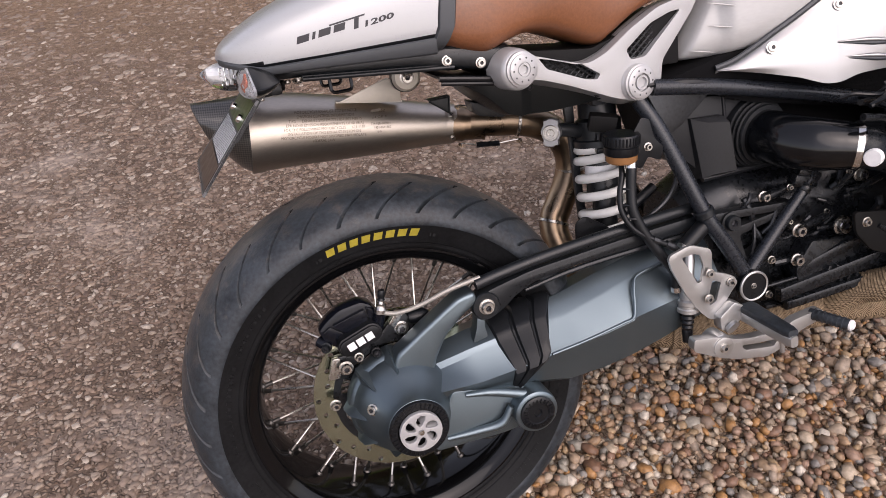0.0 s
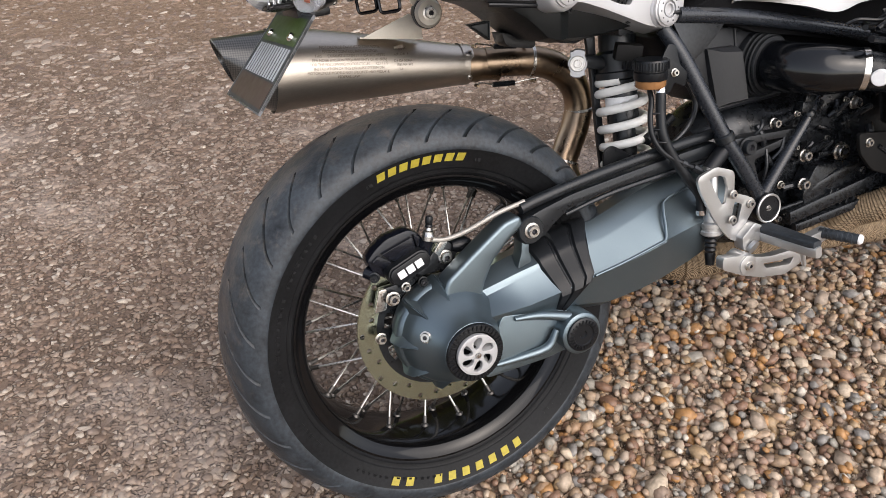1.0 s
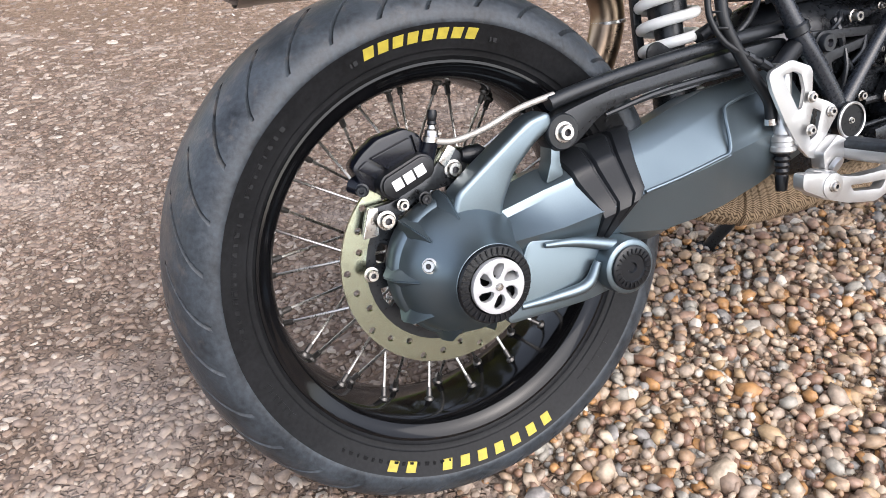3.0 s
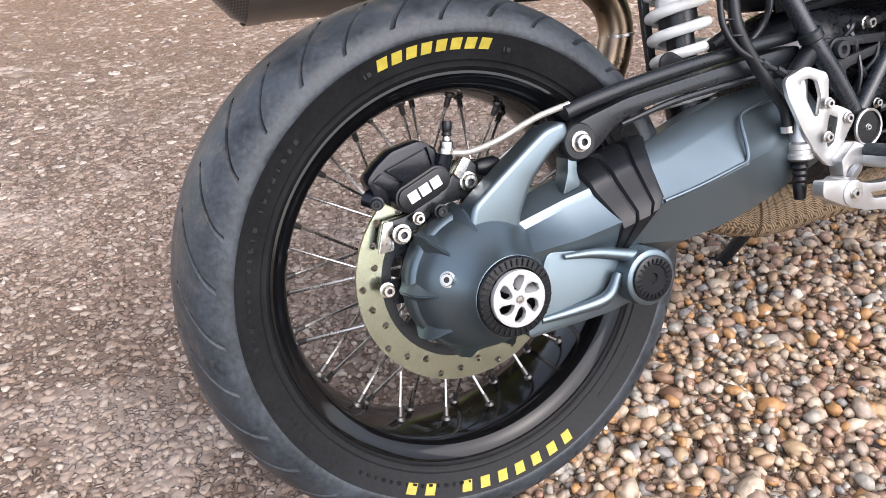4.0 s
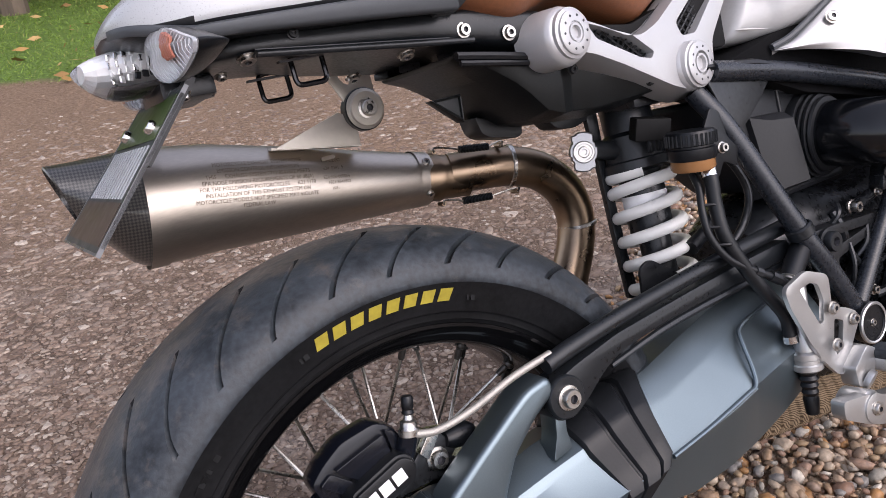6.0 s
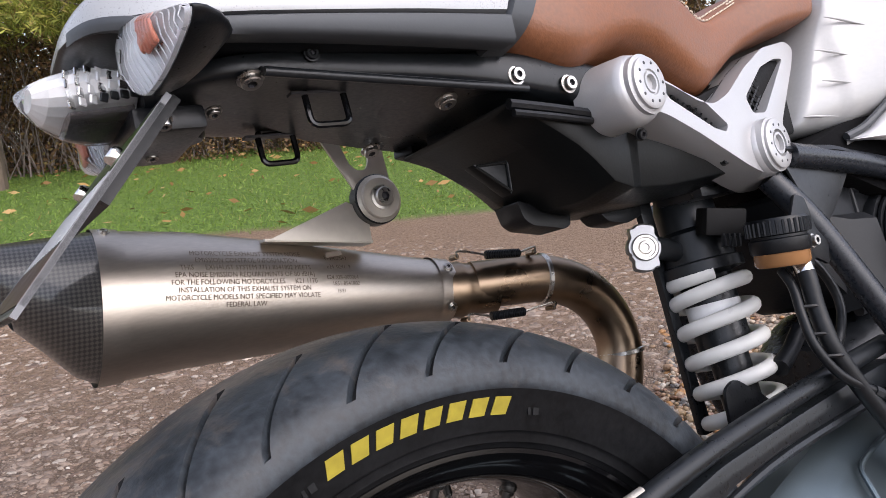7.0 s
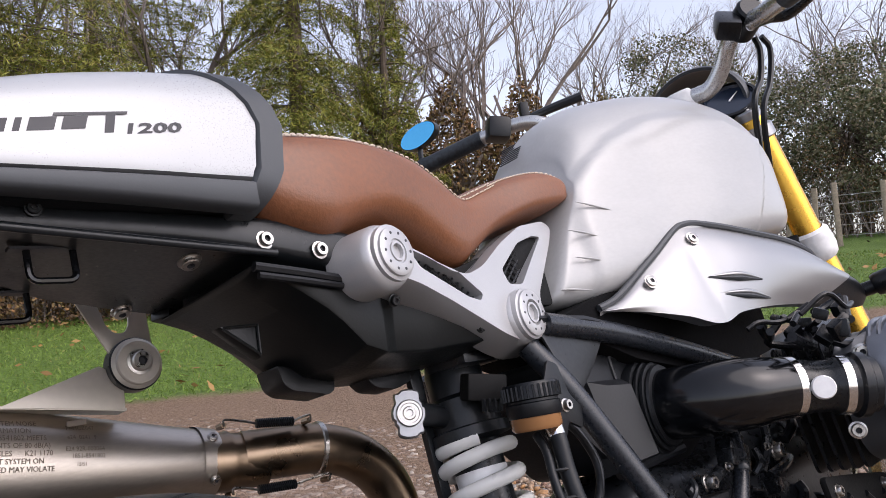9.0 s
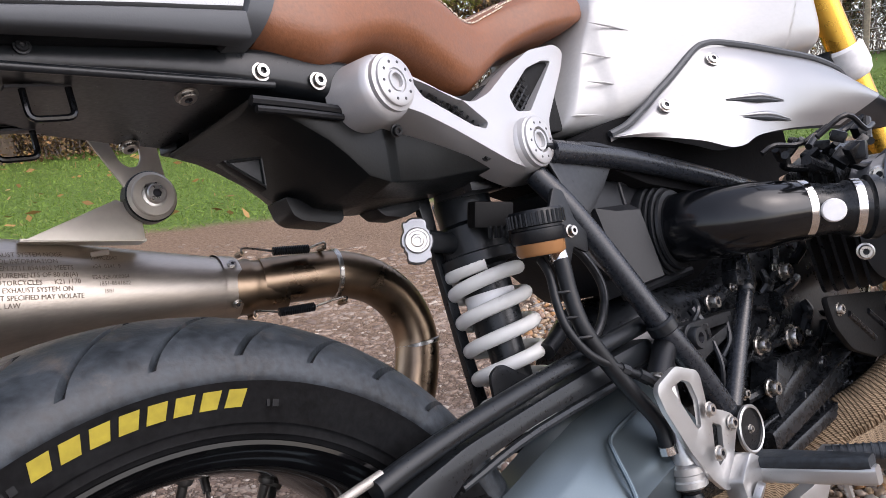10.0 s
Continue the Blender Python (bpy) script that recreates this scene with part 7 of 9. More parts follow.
def make_frame():
    fr = None
    for pts, r in (([(0.425, -0.07, 0.68), (0.45, -0.09, 0.625), (0.497, -0.122, 0.5), (0.53, -0.13, 0.44), (0.568, -0.134, 0.37)], 0.0122), ([(0.44, -0.085, 0.697), (0.54, -0.088, 0.68), (0.66, -0.09, 0.652), (0.8, -0.09, 0.615), (0.95, -0.085, 0.575)], 0.012), ([(0.705, -0.118, 0.545), (0.673, -0.1255, 0.502), (0.63, -0.127, 0.454), (0.573, -0.129, 0.39)], [0.004, 0.0088, 0.0098, 0.0105]), ([(0.425, 0.07, 0.68), (0.497, 0.12, 0.5), (0.568, 0.13, 0.37)], 0.0135)):
        bm = bmesh.new()
        tube(bm, pts, r, 16, 5)
        if fr is None:
            fr = part("main_frame", bm, M_FRAME, bike, "black tubular frame")
        else:
            part("frame_tube", bm, M_FRAME, fr)
    for p, d, r in (((0.497, -0.122, 0.5), (0.35, -0.1, -0.9), 0.0155), ((0.673, -0.1255, 0.502), (0.6, 0.08, 0.75), 0.0105)):
        bm = bmesh.new()
        lathe(bm, [(r * 0.85, -0.007), (r, -0.005), (r, 0.005), (r * 0.85, 0.007)], p, d, 20)
        part("tube_collar", bm, M_SATIN_BLACK, fr)
    bm = bmesh.new()
    tube(bm, [(0.43, -0.088, 0.702), (0.5, -0.092, 0.694), (0.535, -0.095, 0.686)], [0.004, 0.006, 0.003], 8, 4)
    part("cable_sleeve", bm, M_PLASTIC, fr)
    part("gusset", plate(rounded([(0.43, 0.69), (0.54, 0.678), (0.515, 0.655), (0.49, 0.635), (0.465, 0.62)], 0.006), -0.086, -0.083, 0.001), M_CASTING, fr)
    # dark bar of no known part, added to fill the band by the shock
    part("inner_strut", plate(rounded([(0.344, 0.69), (0.362, 0.69), (0.362, 0.62), (0.368, 0.51), (0.374, 0.45), (0.358, 0.45), (0.354, 0.52), (0.35, 0.62)], 0.004), 0.02, 0.028, 0.002), M_SATIN_BLACK, fr, "dark upright bar behind the shock")
    part("seat_pan", plate(rounded([(0.19, 0.785), (0.26, 0.778), (0.36, 0.765), (0.45, 0.79), (0.5, 0.8), (0.5, 0.72), (0.4, 0.725), (0.3, 0.735), (0.2, 0.75)], 0.006), -0.062, 0.062, 0.004), M_GUARD, fr, "black pan under the seat")
    # black plate added as deep shade between frame tube and airbox
    part("inner_casing", plate(rounded([(0.6, 0.655), (0.8, 0.65), (1.0, 0.62), (1.0, 0.5), (0.8, 0.5), (0.62, 0.51)], 0.01), -0.05, 0.05, 0.006), M_FOAM, fr, "black fill plate standing in for shade behind the intake")
    # cast bracket behind the tube and rubber stop
    bm = plate(rounded([(0.515, 0.492), (0.66, 0.482), (0.665, 0.47), (0.62, 0.42), (0.58, 0.39), (0.545, 0.4), (0.535, 0.455)], 0.008), -0.12, -0.1, 0.003, [rounded([(0.545, 0.478), (0.635, 0.472), (0.56, 0.462)], 0.004, 2), rounded([(0.56, 0.448), (0.638, 0.462), (0.6, 0.42), (0.572, 0.405)], 0.005, 2)])
    cb = part("engine_bracket", bm, M_CASTING, fr, "dark cast triangular engine bracket")
    bolt(cb, (0.542, -0.122, 0.475), 0.012, mat=M_SATIN_BLACK, h=0.012)
    bm = bmesh.new()
    tube(bm, [(0.455, -0.13, 0.455), (0.5, -0.118, 0.48)], [0.012, 0.0125], 16)
    rb = part("rubber_stop", bm, M_PLASTIC, fr)
    bolt(rb, (0.455, -0.13, 0.455), 0.009, (-0.85, -0.25, -0.45), h=0.004)


def make_engine():
    # dark gearbox and crankcase with ribs
    bm = bmesh.new()
    loft(bm, hull(blend([(0.5, 0.3, 0.5, 0.5, 0.07, 3.5, 0), (0.58, 0.27, 0.58, 0.53, 0.09, 4, 0), (0.7, 0.25, 0.7, 0.52, 0.105, 4, 0), (0.8, 0.25, 0.8, 0.56, 0.115, 4, 0), (0.95, 0.25, 0.95, 0.57, 0.115, 4, 0), (1.08, 0.3, 1.08, 0.54, 0.09, 3.5, 0)], 3), 40))
    eng = part("engine", bm, M_SOOT, bike, "sooty black boxer engine and gearbox", 40)
    rr = random.Random(4)
    for k in range(9):
        bm = bmesh.new()
        x = 0.6 + 0.045 * k
        z = 0.45 - 0.014 * k + rr.uniform(-0.02, 0.02)
        tube(bm, [(x, -0.1 - 0.012, z), (x + 0.05, -0.113, z - 0.02), (x + 0.09, -0.118, z + 0.01)], rr.uniform(0.004, 0.009), 8, 4)
        part("casting_rib", bm, M_SOOT, eng)
    for p, r in (((0.743, -0.128, 0.424), 0.0125), ((0.6582, -0.13, 0.4357), 0.0085), ((0.654, -0.132, 0.387), 0.008), ((0.605, -0.115, 0.5), 0.007), ((0.78, -0.12, 0.5), 0.009), ((0.79, -0.128, 0.38), 0.007), ((0.86, -0.13, 0.41), 0.007)):
        b = bolt(eng, p, r, h=0.012)
    for a, b, r in (((0.6, -0.118, 0.498), (0.68, -0.112, 0.51), 0.007), ((0.6582, -0.128, 0.4357), (0.72, -0.122, 0.444), 0.0065), ((0.654, -0.13, 0.387), (0.75, -0.126, 0.405), 0.0075), ((0.59, -0.13, 0.352), (0.7, -0.135, 0.358), 0.0035), ((0.7, -0.135, 0.355), (0.83, -0.145, 0.34), 0.006)):
        bm = bmesh.new()
        tube(bm, [a, b], r, 12)
        part("engine_rod", bm, M_SOOT, eng)
    for k in range(34):
        x, z = rr.uniform(0.57, 0.96), rr.uniform(0.3, 0.53)
        y = -0.108 - 0.012 * rr.random()
        bm = bmesh.new()
        kind = rr.random()
        if kind < 0.5:
            box(bm, (x, y, z), (rr.uniform(0.01, 0.045), 0.02, rr.uniform(0.006, 0.02)), pose(0, 0, 0, 0, rr.uniform(-40, 40), 0))
            bevelled(bm, 0.003)
            nm = "casting_boss"
        elif kind < 0.97:
            a = rr.uniform(0, 6.28)
            L = rr.uniform(0.03, 0.09)
            tube(bm, [(x, y, z), (x + L * 0.5 * math.cos(a), y - 0.006, z + L * 0.3 * math.sin(a)), (x + L * math.cos(a), y, z + L * 0.7 * math.sin(a))], rr.uniform(0.003, 0.007), 8, 4)
            nm = "casting_rib"
        else:
            lathe(bm, [(0.0, 0.0), (0.012, 0.0), (0.013, 0.012), (0.009, 0.016), (0.008, 0.013), (0, 0.013)], (x, y, z), (0, -1, 0), 18)
            nm = "round_cover"
        part(nm, bm, M_SOOT, eng)
    for k in range(14):
        bolt(eng, (rr.uniform(0.58, 0.96), -0.122, rr.uniform(0.3, 0.53)), rr.uniform(0.003, 0.0055), h=0.006)
    bm = plate(rounded([(0.68, 0.415), (0.76, 0.405), (0.83, 0.395), (0.84, 0.36), (0.72, 0.33), (0.66, 0.335), (0.65, 0.37)], 0.008), -0.138, -0.105, 0.005)
    part("side_case", bm, M_SOOT, eng)
    for k in range(8):
        bm = bmesh.new()
        box(bm, (0.705 + 0.015 * k, -0.14, 0.352 - 0.002 * k), (0.006, 0.012, 0.03), pose(0, 0, 0, 0, 20, 0))
        bevelled(bm, 0.0015)
        part("case_fin", bm, M_SOOT, eng)
    bm = plate(rounded([(0.7, 0.475), (0.8, 0.458), (0.88, 0.4434), (1.006, 0.41), (0.985, 0.385), (0.92, 0.3697), (0.8, 0.378), (0.735, 0.405), (0.705, 0.44)], 0.01), -0.2, -0.192, 0.003)
    gd = part("engine_guard", bm, M_GUARD, eng, "black slotted guard plate")
    for k in range(3):
        bm = bmesh.new()
        tube(bm, [(0.745 + 0.055 * k, -0.2, 0.445 - 0.01 * k), (0.8 + 0.055 * k, -0.2, 0.402 - 0.006 * k)], 0.004, 8)
        part("guard_groove", bm, M_SOOT, gd)
    bolt(gd, (0.868, -0.2, 0.432), 0.006)
    bolt(gd, (0.722, -0.2, 0.455), 0.006)
    part("under_tank_tray", plate(rounded([(0.46, 0.7), (0.56, 0.722), (0.8, 0.75), (0.98, 0.75), (0.98, 0.62), (0.8, 0.6), (0.6, 0.645)], 0.01), -0.082, 0.082, 0.004), M_FOAM, eng, "dark foam-lined tray under the tank")
    for a, b, w, h in (((0.62, -0.128, 0.335), (0.86, -0.145, 0.372), 0.014, 0.012), ((0.63, -0.135, 0.315), (0.84, -0.15, 0.335), 0.01, 0.008), ((0.66, -0.125, 0.365), (0.78, -0.135, 0.405), 0.012, 0.01)):
        a, b = Vector(a), Vector(b)
        bm = bmesh.new()
        loft(bm, [[(p.x, p.y + y, p.z + z) for y, z in rounded([(-w, -h), (w, -h), (w, h), (-w, h)], 0.004, 2)] for p in (a, b)])
        bevelled(bm, 0.002)
        part("harness_cover", bm, M_SOOT, eng, smooth=30)
    for k in range(9):
        bm = bmesh.new()
        box(bm, (0.84 + 0.004 * k, -0.15, 0.325 + 0.009 * k), (0.05, 0.06, 0.003), pose(0, 0, 0, 0, -16, 0))
        part("oil_cooler_fin", bm, M_CASTING, eng, smooth=0)
    # airbox, bellows and intake tube
    part("airbox", plate(rounded([(0.45, 0.665), (0.56, 0.66), (0.66, 0.64), (0.68, 0.54), (0.6, 0.53), (0.54, 0.535), (0.47, 0.6)], 0.012), -0.06, 0.06, 0.006), M_GREYPLASTIC, eng, "grey-black plastic airbox")
    bm = bmesh.new()
    loft(bm, [[(x, y, z) for x, z in ((0.508, 0.634), (0.566, 0.63), (0.586, 0.535), (0.523, 0.53))] for y in (-0.045,)] + [[(0.514, -0.066, 0.632), (0.568, -0.072, 0.628), (0.584, -0.078, 0.538), (0.53, -0.07, 0.535)], [(0.538, -0.075, 0.6235), (0.571, -0.082, 0.6195), (0.581, -0.085, 0.5415), (0.546, -0.078, 0.54)]])
    bevelled(bm, 0.003)
    part("airbox_step", bm, M_GREYPLASTIC, eng, "raised block on the airbox", smooth=30)
    for a, b, r in (((0.535, -0.06, 0.531), (0.665, -0.066, 0.534), 0.006), ((0.575, -0.06, 0.655), (0.668, -0.06, 0.64), 0.004), ((0.575, -0.06, 0.655), (0.583, -0.06, 0.545), 0.003)):
        bm = bmesh.new()
        tube(bm, [a, b], r, 8)
        part("airbox_ledge", bm, M_GREYPLASTIC, eng)
    c0 = Vector((0.63, -0.062, 0.588))
    d = Vector((0.12, -0.99, -0.04)).normalized()
    bm = bmesh.new()
    lathe(bm, [(0.057, -0.012), (0.058, 0.0), (0.057, 0.003), (0.051, 0.004), (0.0535, 0.006), (0.0535, 0.009), (0.0485, 0.01), (0.0505, 0.012), (0.0505, 0.015), (0.0455, 0.016), (0.047, 0.018), (0.046, 0.021), (0.04, 0.022), (0.039, 0.04)], c0, d, 56)
    part("bellows", bm, M_BOOT, eng, "ribbed rubber intake bellows")
    bm = bmesh.new()
    tube(bm, [c0 + d * 0.015, (0.634, -0.1, 0.586), (0.642, -0.132, 0.583), (0.661, -0.16, 0.58), (0.686, -0.179, 0.577), (0.711, -0.1935, 0.573)], [0.04, 0.0405, 0.0405, 0.0395, 0.036, 0.033], 48, 12)
    part("intake_tube", bm, M_GLOSS_BLACK, eng, "glossy black intake tube")
    e = Vector((0.633, -0.746, -0.2)).normalized()
    for o, r, way in (((0.706, -0.192, 0.574), 0.0345, Vector((0.8, -0.58, -0.14))), ((0.742, -0.2345, 0.5626), 0.033, e)):
        bm = bmesh.new()
        lathe(bm, [(r - 0.003, -0.005), (r, -0.0045), (r, 0.0045), (r - 0.003, 0.005)], o, way, 40)
        part("hose_clamp", bm, M_CHROME, eng, "bright steel hose clamp")
    bm = bmesh.new()
    lathe(bm, [(0.03, -0.005), (0.03, 0.02), (0.0285, 0.024), (0.0285, 0.044), (0.031, 0.048), (0.031, 0.068), (0.036, 0.071), (0.036, 0.08), (0.031, 0.083), (0.031, 0.09), (0.0, 0.09)], (0.706, -0.192, 0.574), e, 36)
    part("throttle_body", bm, M_SATIN_BLACK, eng)
    bm = bmesh.new()
    lathe(bm, [(0.0, -0.02), (0.0125, -0.02), (0.0128, 0.008), (0.0115, 0.01), (0, 0.01)], (0.702, -0.2295, 0.5665), (-0.85, -0.5, 0.05), 28)
    part("throttle_cap", bm, M_PALE, eng, "pale round throttle cap")
    # cables round the throttle body
    for k in range(12):
        a = Vector((0.7 + rr.uniform(-0.02, 0.1), -0.16 - rr.uniform(0, 0.1), 0.63 + rr.uniform(-0.012, 0.02)))
        bm = bmesh.new()
        pts = [a]
        for _ in range(3):
            pts.append(pts[-1] + Vector((rr.uniform(0.005, 0.035), rr.uniform(-0.03, 0.02), rr.uniform(-0.018, 0.016))))
        tube(bm, pts, rr.uniform(0.003, 0.006), 8, 4)
        part("cable", bm, M_PLASTIC, eng)
    for k in range(8):
        bm = bmesh.new()
        o = (0.72 + rr.uniform(-0.02, 0.08), -0.19 - rr.uniform(0, 0.08), 0.628 + rr.uniform(-0.01, 0.02))
        box(bm, o, (rr.uniform(0.01, 0.022), rr.uniform(0.01, 0.02), rr.uniform(0.01, 0.02)), pose(0, 0, 0, rr.uniform(0, 60), rr.uniform(0, 60), rr.uniform(0, 60)))
        bevelled(bm, 0.0025)
        part("connector", bm, M_PLASTIC, eng)
    # finned cylinder and grey head cover
    for k in range(5):
        bm = plate(rounded([(0.79, 0.618), (1.0, 0.612), (1.0, 0.46), (0.81, 0.46)], 0.012), -0.15 - 0.014 * k, -0.154 - 0.014 * k, 0)
        part("cooling_fin", bm, M_CASTING, eng)
    bm = bmesh.new()
    st = [(-0.216, 0.13, 0.078), (-0.252, 0.134, 0.081), (-0.258, 0.138, 0.083), (-0.262, 0.149, 0.087), (-0.28, 0.148, 0.087), (-0.32, 0.131, 0.081), (-0.355, 0.11, 0.072), (-0.375, 0.088, 0.058), (-0.384, 0.06, 0.04)]
    rings = []
    for y, a, b in st:
        ring = []
        for k in range(40):
            t = 2 * math.pi * k / 40
            c, s = math.cos(t), math.sin(t)
            c, s = math.copysign(abs(c) ** 0.6, c), math.copysign(abs(s) ** 0.6, s)
            ring.append((0.922 + a * c, y, 0.532 + b * s - 0.06 * a * c))
        rings.append(ring)
    loft(bm, rings)
    head = part("head_cover", bm, M_HEAD, eng, "silver-grey cast cylinder head cover", 35)
    bm = bmesh.new()
    lathe(bm, [(0.0, 0), (0.019, 0), (0.0205, 0.004), (0.0205, 0.008), (0.0165, 0.009), (0.015, 0.005), (0, 0.005)], (0.798, -0.312, 0.6), (-0.6, -0.32, 0.74), 28)
    plug = part("oil_plug", bm, M_PLASTIC, head, "black oil filler plug")
    pd, pu, pv_ = frame_of((-0.6, -0.32, 0.74))
    po = Vector((0.798, -0.312, 0.6)) + pd * 0.005
    for k in range(3):
        a = 2 * math.pi * k / 3
        w_ = (pu * math.cos(a) + pv_ * math.sin(a)) * 0.0145
        bm = bmesh.new()
        tube(bm, [po, po + w_], [0.004, 0.0035], 8)
        part("plug_bar", bm, M_PLASTIC, plug)
    bm = bmesh.new()
    lathe(bm, [(0.03, -0.03), (0.026, -0.004), (0.0235, 0.002), (0.021, 0.002), (0.0205, -0.002)], (0.798, -0.312, 0.6), (-0.6, -0.32, 0.74), 36)
    part("plug_boss", bm, M_HEAD, head)
    # pocket with a cover bolt
    bm = bmesh.new()
    loft(bm, [[(0.789 + dx, -0.318 + dy, 0.541 + dz) for dx, dy, dz in ((0.004, 0.006, 0.012), (0.026, -0.055, 0.022), (0.024, -0.05, -0.03), (0.0, 0.004, -0.022))], [(0.783 + dx, -0.32 + dy, 0.541 + dz) for dx, dy, dz in ((0.004, 0.004, 0.01), (0.022, -0.045, 0.018), (0.02, -0.04, -0.026), (0.0, 0.002, -0.019))]])
    bevelled(bm, 0.003)
    part("bolt_pocket", bm, M_HEAD, head, smooth=30)
    bolt(head, (0.784, -0.327, 0.54), 0.008, (-0.9, -0.4, 0.1), h=0.008)
    for k in range(4):
        bm = bmesh.new()
        tube(bm, [(0.79, -0.264 - 0.011 * k, 0.585), (0.803, -0.264 - 0.011 * k, 0.61), (0.84, -0.264 - 0.011 * k, 0.622), (0.94, -0.264 - 0.011 * k, 0.618)], [0.002, 0.0035, 0.0035, 0.003], 8, 5)
        part("cover_fin", bm, M_HEAD, head)
    for x, y, z in ((0.8, -0.25, 0.591), (0.763, -0.25, 0.536), (0.79, -0.25, 0.474), (0.765, -0.228, 0.51)):
        bolt(head, (x, y, z), 0.0075, (-0.9, -0.4, 0), h=0.01)
    # wrapped headers
    for pts, r in (([(0.97, -0.245, 0.46), (0.884, -0.24, 0.398), (0.857, -0.225, 0.374), (0.829, -0.2, 0.345), (0.795, -0.17, 0.322), (0.77, -0.135, 0.304), (0.74, -0.095, 0.262)], 0.026), ([(1.0, -0.12, 0.235), (0.885, -0.1, 0.248), (0.74, -0.08, 0.264), (0.62, -0.05, 0.264), (0.5, 0.0, 0.25), (0.42, 0.03, 0.28)], [0.034, 0.036, 0.041, 0.04, 0.037, 0.034])):
        path = spline(pts, 40)
        n = len(path)
        rad = r if isinstance(r, list) else [r] * len(pts)
        rs = [(rad[min(int(i / 40), len(rad) - 1)]) + 0.0016 * ((i % 4) / 4.0) for i in range(n)]
        bm = bmesh.new()
        tube(bm, path, rs, 22)
        part("wrapped_header", bm, M_WRAP, eng, "exhaust header bound in tan heat wrap", 20)


def scale_from_camera(p):
    """Scales tank and covers out from one camera position, fitted to its view; mirrored across."""
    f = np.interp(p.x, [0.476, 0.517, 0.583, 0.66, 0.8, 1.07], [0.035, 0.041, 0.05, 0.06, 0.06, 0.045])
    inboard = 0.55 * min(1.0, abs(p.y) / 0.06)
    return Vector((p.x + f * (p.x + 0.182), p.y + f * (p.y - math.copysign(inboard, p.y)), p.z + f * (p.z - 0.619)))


make_bracket()
make_tank()
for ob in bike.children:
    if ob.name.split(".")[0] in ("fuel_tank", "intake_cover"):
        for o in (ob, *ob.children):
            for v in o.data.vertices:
                v.co = scale_from_camera(v.co)
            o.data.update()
make_frame()
make_engine()


# ---- hedge, trees, grass and fence behind ----
def quads(name, pts, size, material, rng_, flat=0.0, ratio=0.5, droop=0.0):
    """Many small leaves or needles sprays: each one bent quad of its own size and turn."""
    pts = np.asarray(pts, float)
    n = len(pts)
    size = np.broadcast_to(np.asarray(size, float), (n,))
    u = rng_.normal(size=(n, 3))
    u[:, 2] = u[:, 2] * (1 - flat) - droop
    u /= np.linalg.norm(u, axis=1)[:, None]
    v = np.cross(u, rng_.normal(size=(n, 3)))
    v /= np.linalg.norm(v, axis=1)[:, None] + 1e-9
    u, v = u * size[:, None], v * (size * ratio)[:, None]
    q = np.stack([pts - u, pts + v, pts + u, pts - v], 1).reshape(-1, 3)
    me = bpy.data.meshes.new(name)
    me.vertices.add(4 * n)
    me.vertices.foreach_set("co", q.ravel())
    me.loops.add(4 * n)
    me.loops.foreach_set("vertex_index", np.arange(4 * n, dtype=np.int32))
    me.polygons.add(n)
    me.polygons.foreach_set("loop_start", np.arange(0, 4 * n, 4, dtype=np.int32))
    me.update(calc_edges=True)
    me.materials.append(material)
    return new(name, me)


def leaf_material(name, stops, rough=0.6):
    m = bpy.data.materials.new(name)
    m.use_nodes = True
    nt = m.node_tree
    b = nt.nodes["Principled BSDF"]
    cr = ramp(nt, stops)
    nt.links.new(nt.nodes.new("ShaderNodeNewGeometry").outputs["Random Per Island"], cr.inputs[0])
    nt.links.new(cr.outputs[0], b.inputs["Base Color"])
    b.inputs["Roughness"].default_value = rough
    b.inputs["Specular IOR Level"].default_value = 0.25
    b.inputs["Transmission Weight"].default_value = 0.0
    return m


M_BARK = surface("bark", (0.1, 0.075, 0.055), 0.85, vary=0.3, grain=14, stain=3, bump=0.8, stretch=(1, 1, 0.3))
M_TWIG = surface("grey_brown_twig", (0.19, 0.155, 0.135), 0.8, vary=0.25, grain=20)
M_SPRUCE = leaf_material("yellow_green_needles", [(0.0, (0.07, 0.085, 0.014)), (0.5, (0.17, 0.185, 0.03)), (0.85, (0.27, 0.26, 0.045)), (1.0, (0.22, 0.15, 0.06))])
M_DARKGREEN = leaf_material("dark_evergreen", [(0.0, (0.07, 0.082, 0.04)), (0.5, (0.15, 0.16, 0.085)), (0.8, (0.24, 0.2, 0.12)), (1.0, (0.3, 0.24, 0.16))])
M_BROWNLEAF = leaf_material("dead_brown_leaves", [(0.0, (0.06, 0.036, 0.02)), (0.45, (0.15, 0.088, 0.044)), (0.75, (0.17, 0.13, 0.045)), (1.0, (0.28, 0.14, 0.06))])
M_FALLEN = leaf_material("fallen_leaf", [(0.0, (0.2, 0.11, 0.04)), (0.6, (0.34, 0.2, 0.07)), (1.0, (0.42, 0.3, 0.13))])
M_GRASS = leaf_material("grass_blade", [(0.0, (0.085, 0.135, 0.022)), (0.6, (0.14, 0.225, 0.036)), (0.9, (0.19, 0.27, 0.05)), (1.0, (0.25, 0.22, 0.08))])
M_POST = surface("weathered_post", (0.3, 0.25, 0.19), 0.85, vary=0.2, grain=20, bump=0.5)


def polar(az, dist, up=0.0):
    a = radians(az)
    x, y = -0.25 + dist * math.sin(a), -0.4 + dist * math.cos(a)
    return Vector((x, y, slope(x, y) + up))


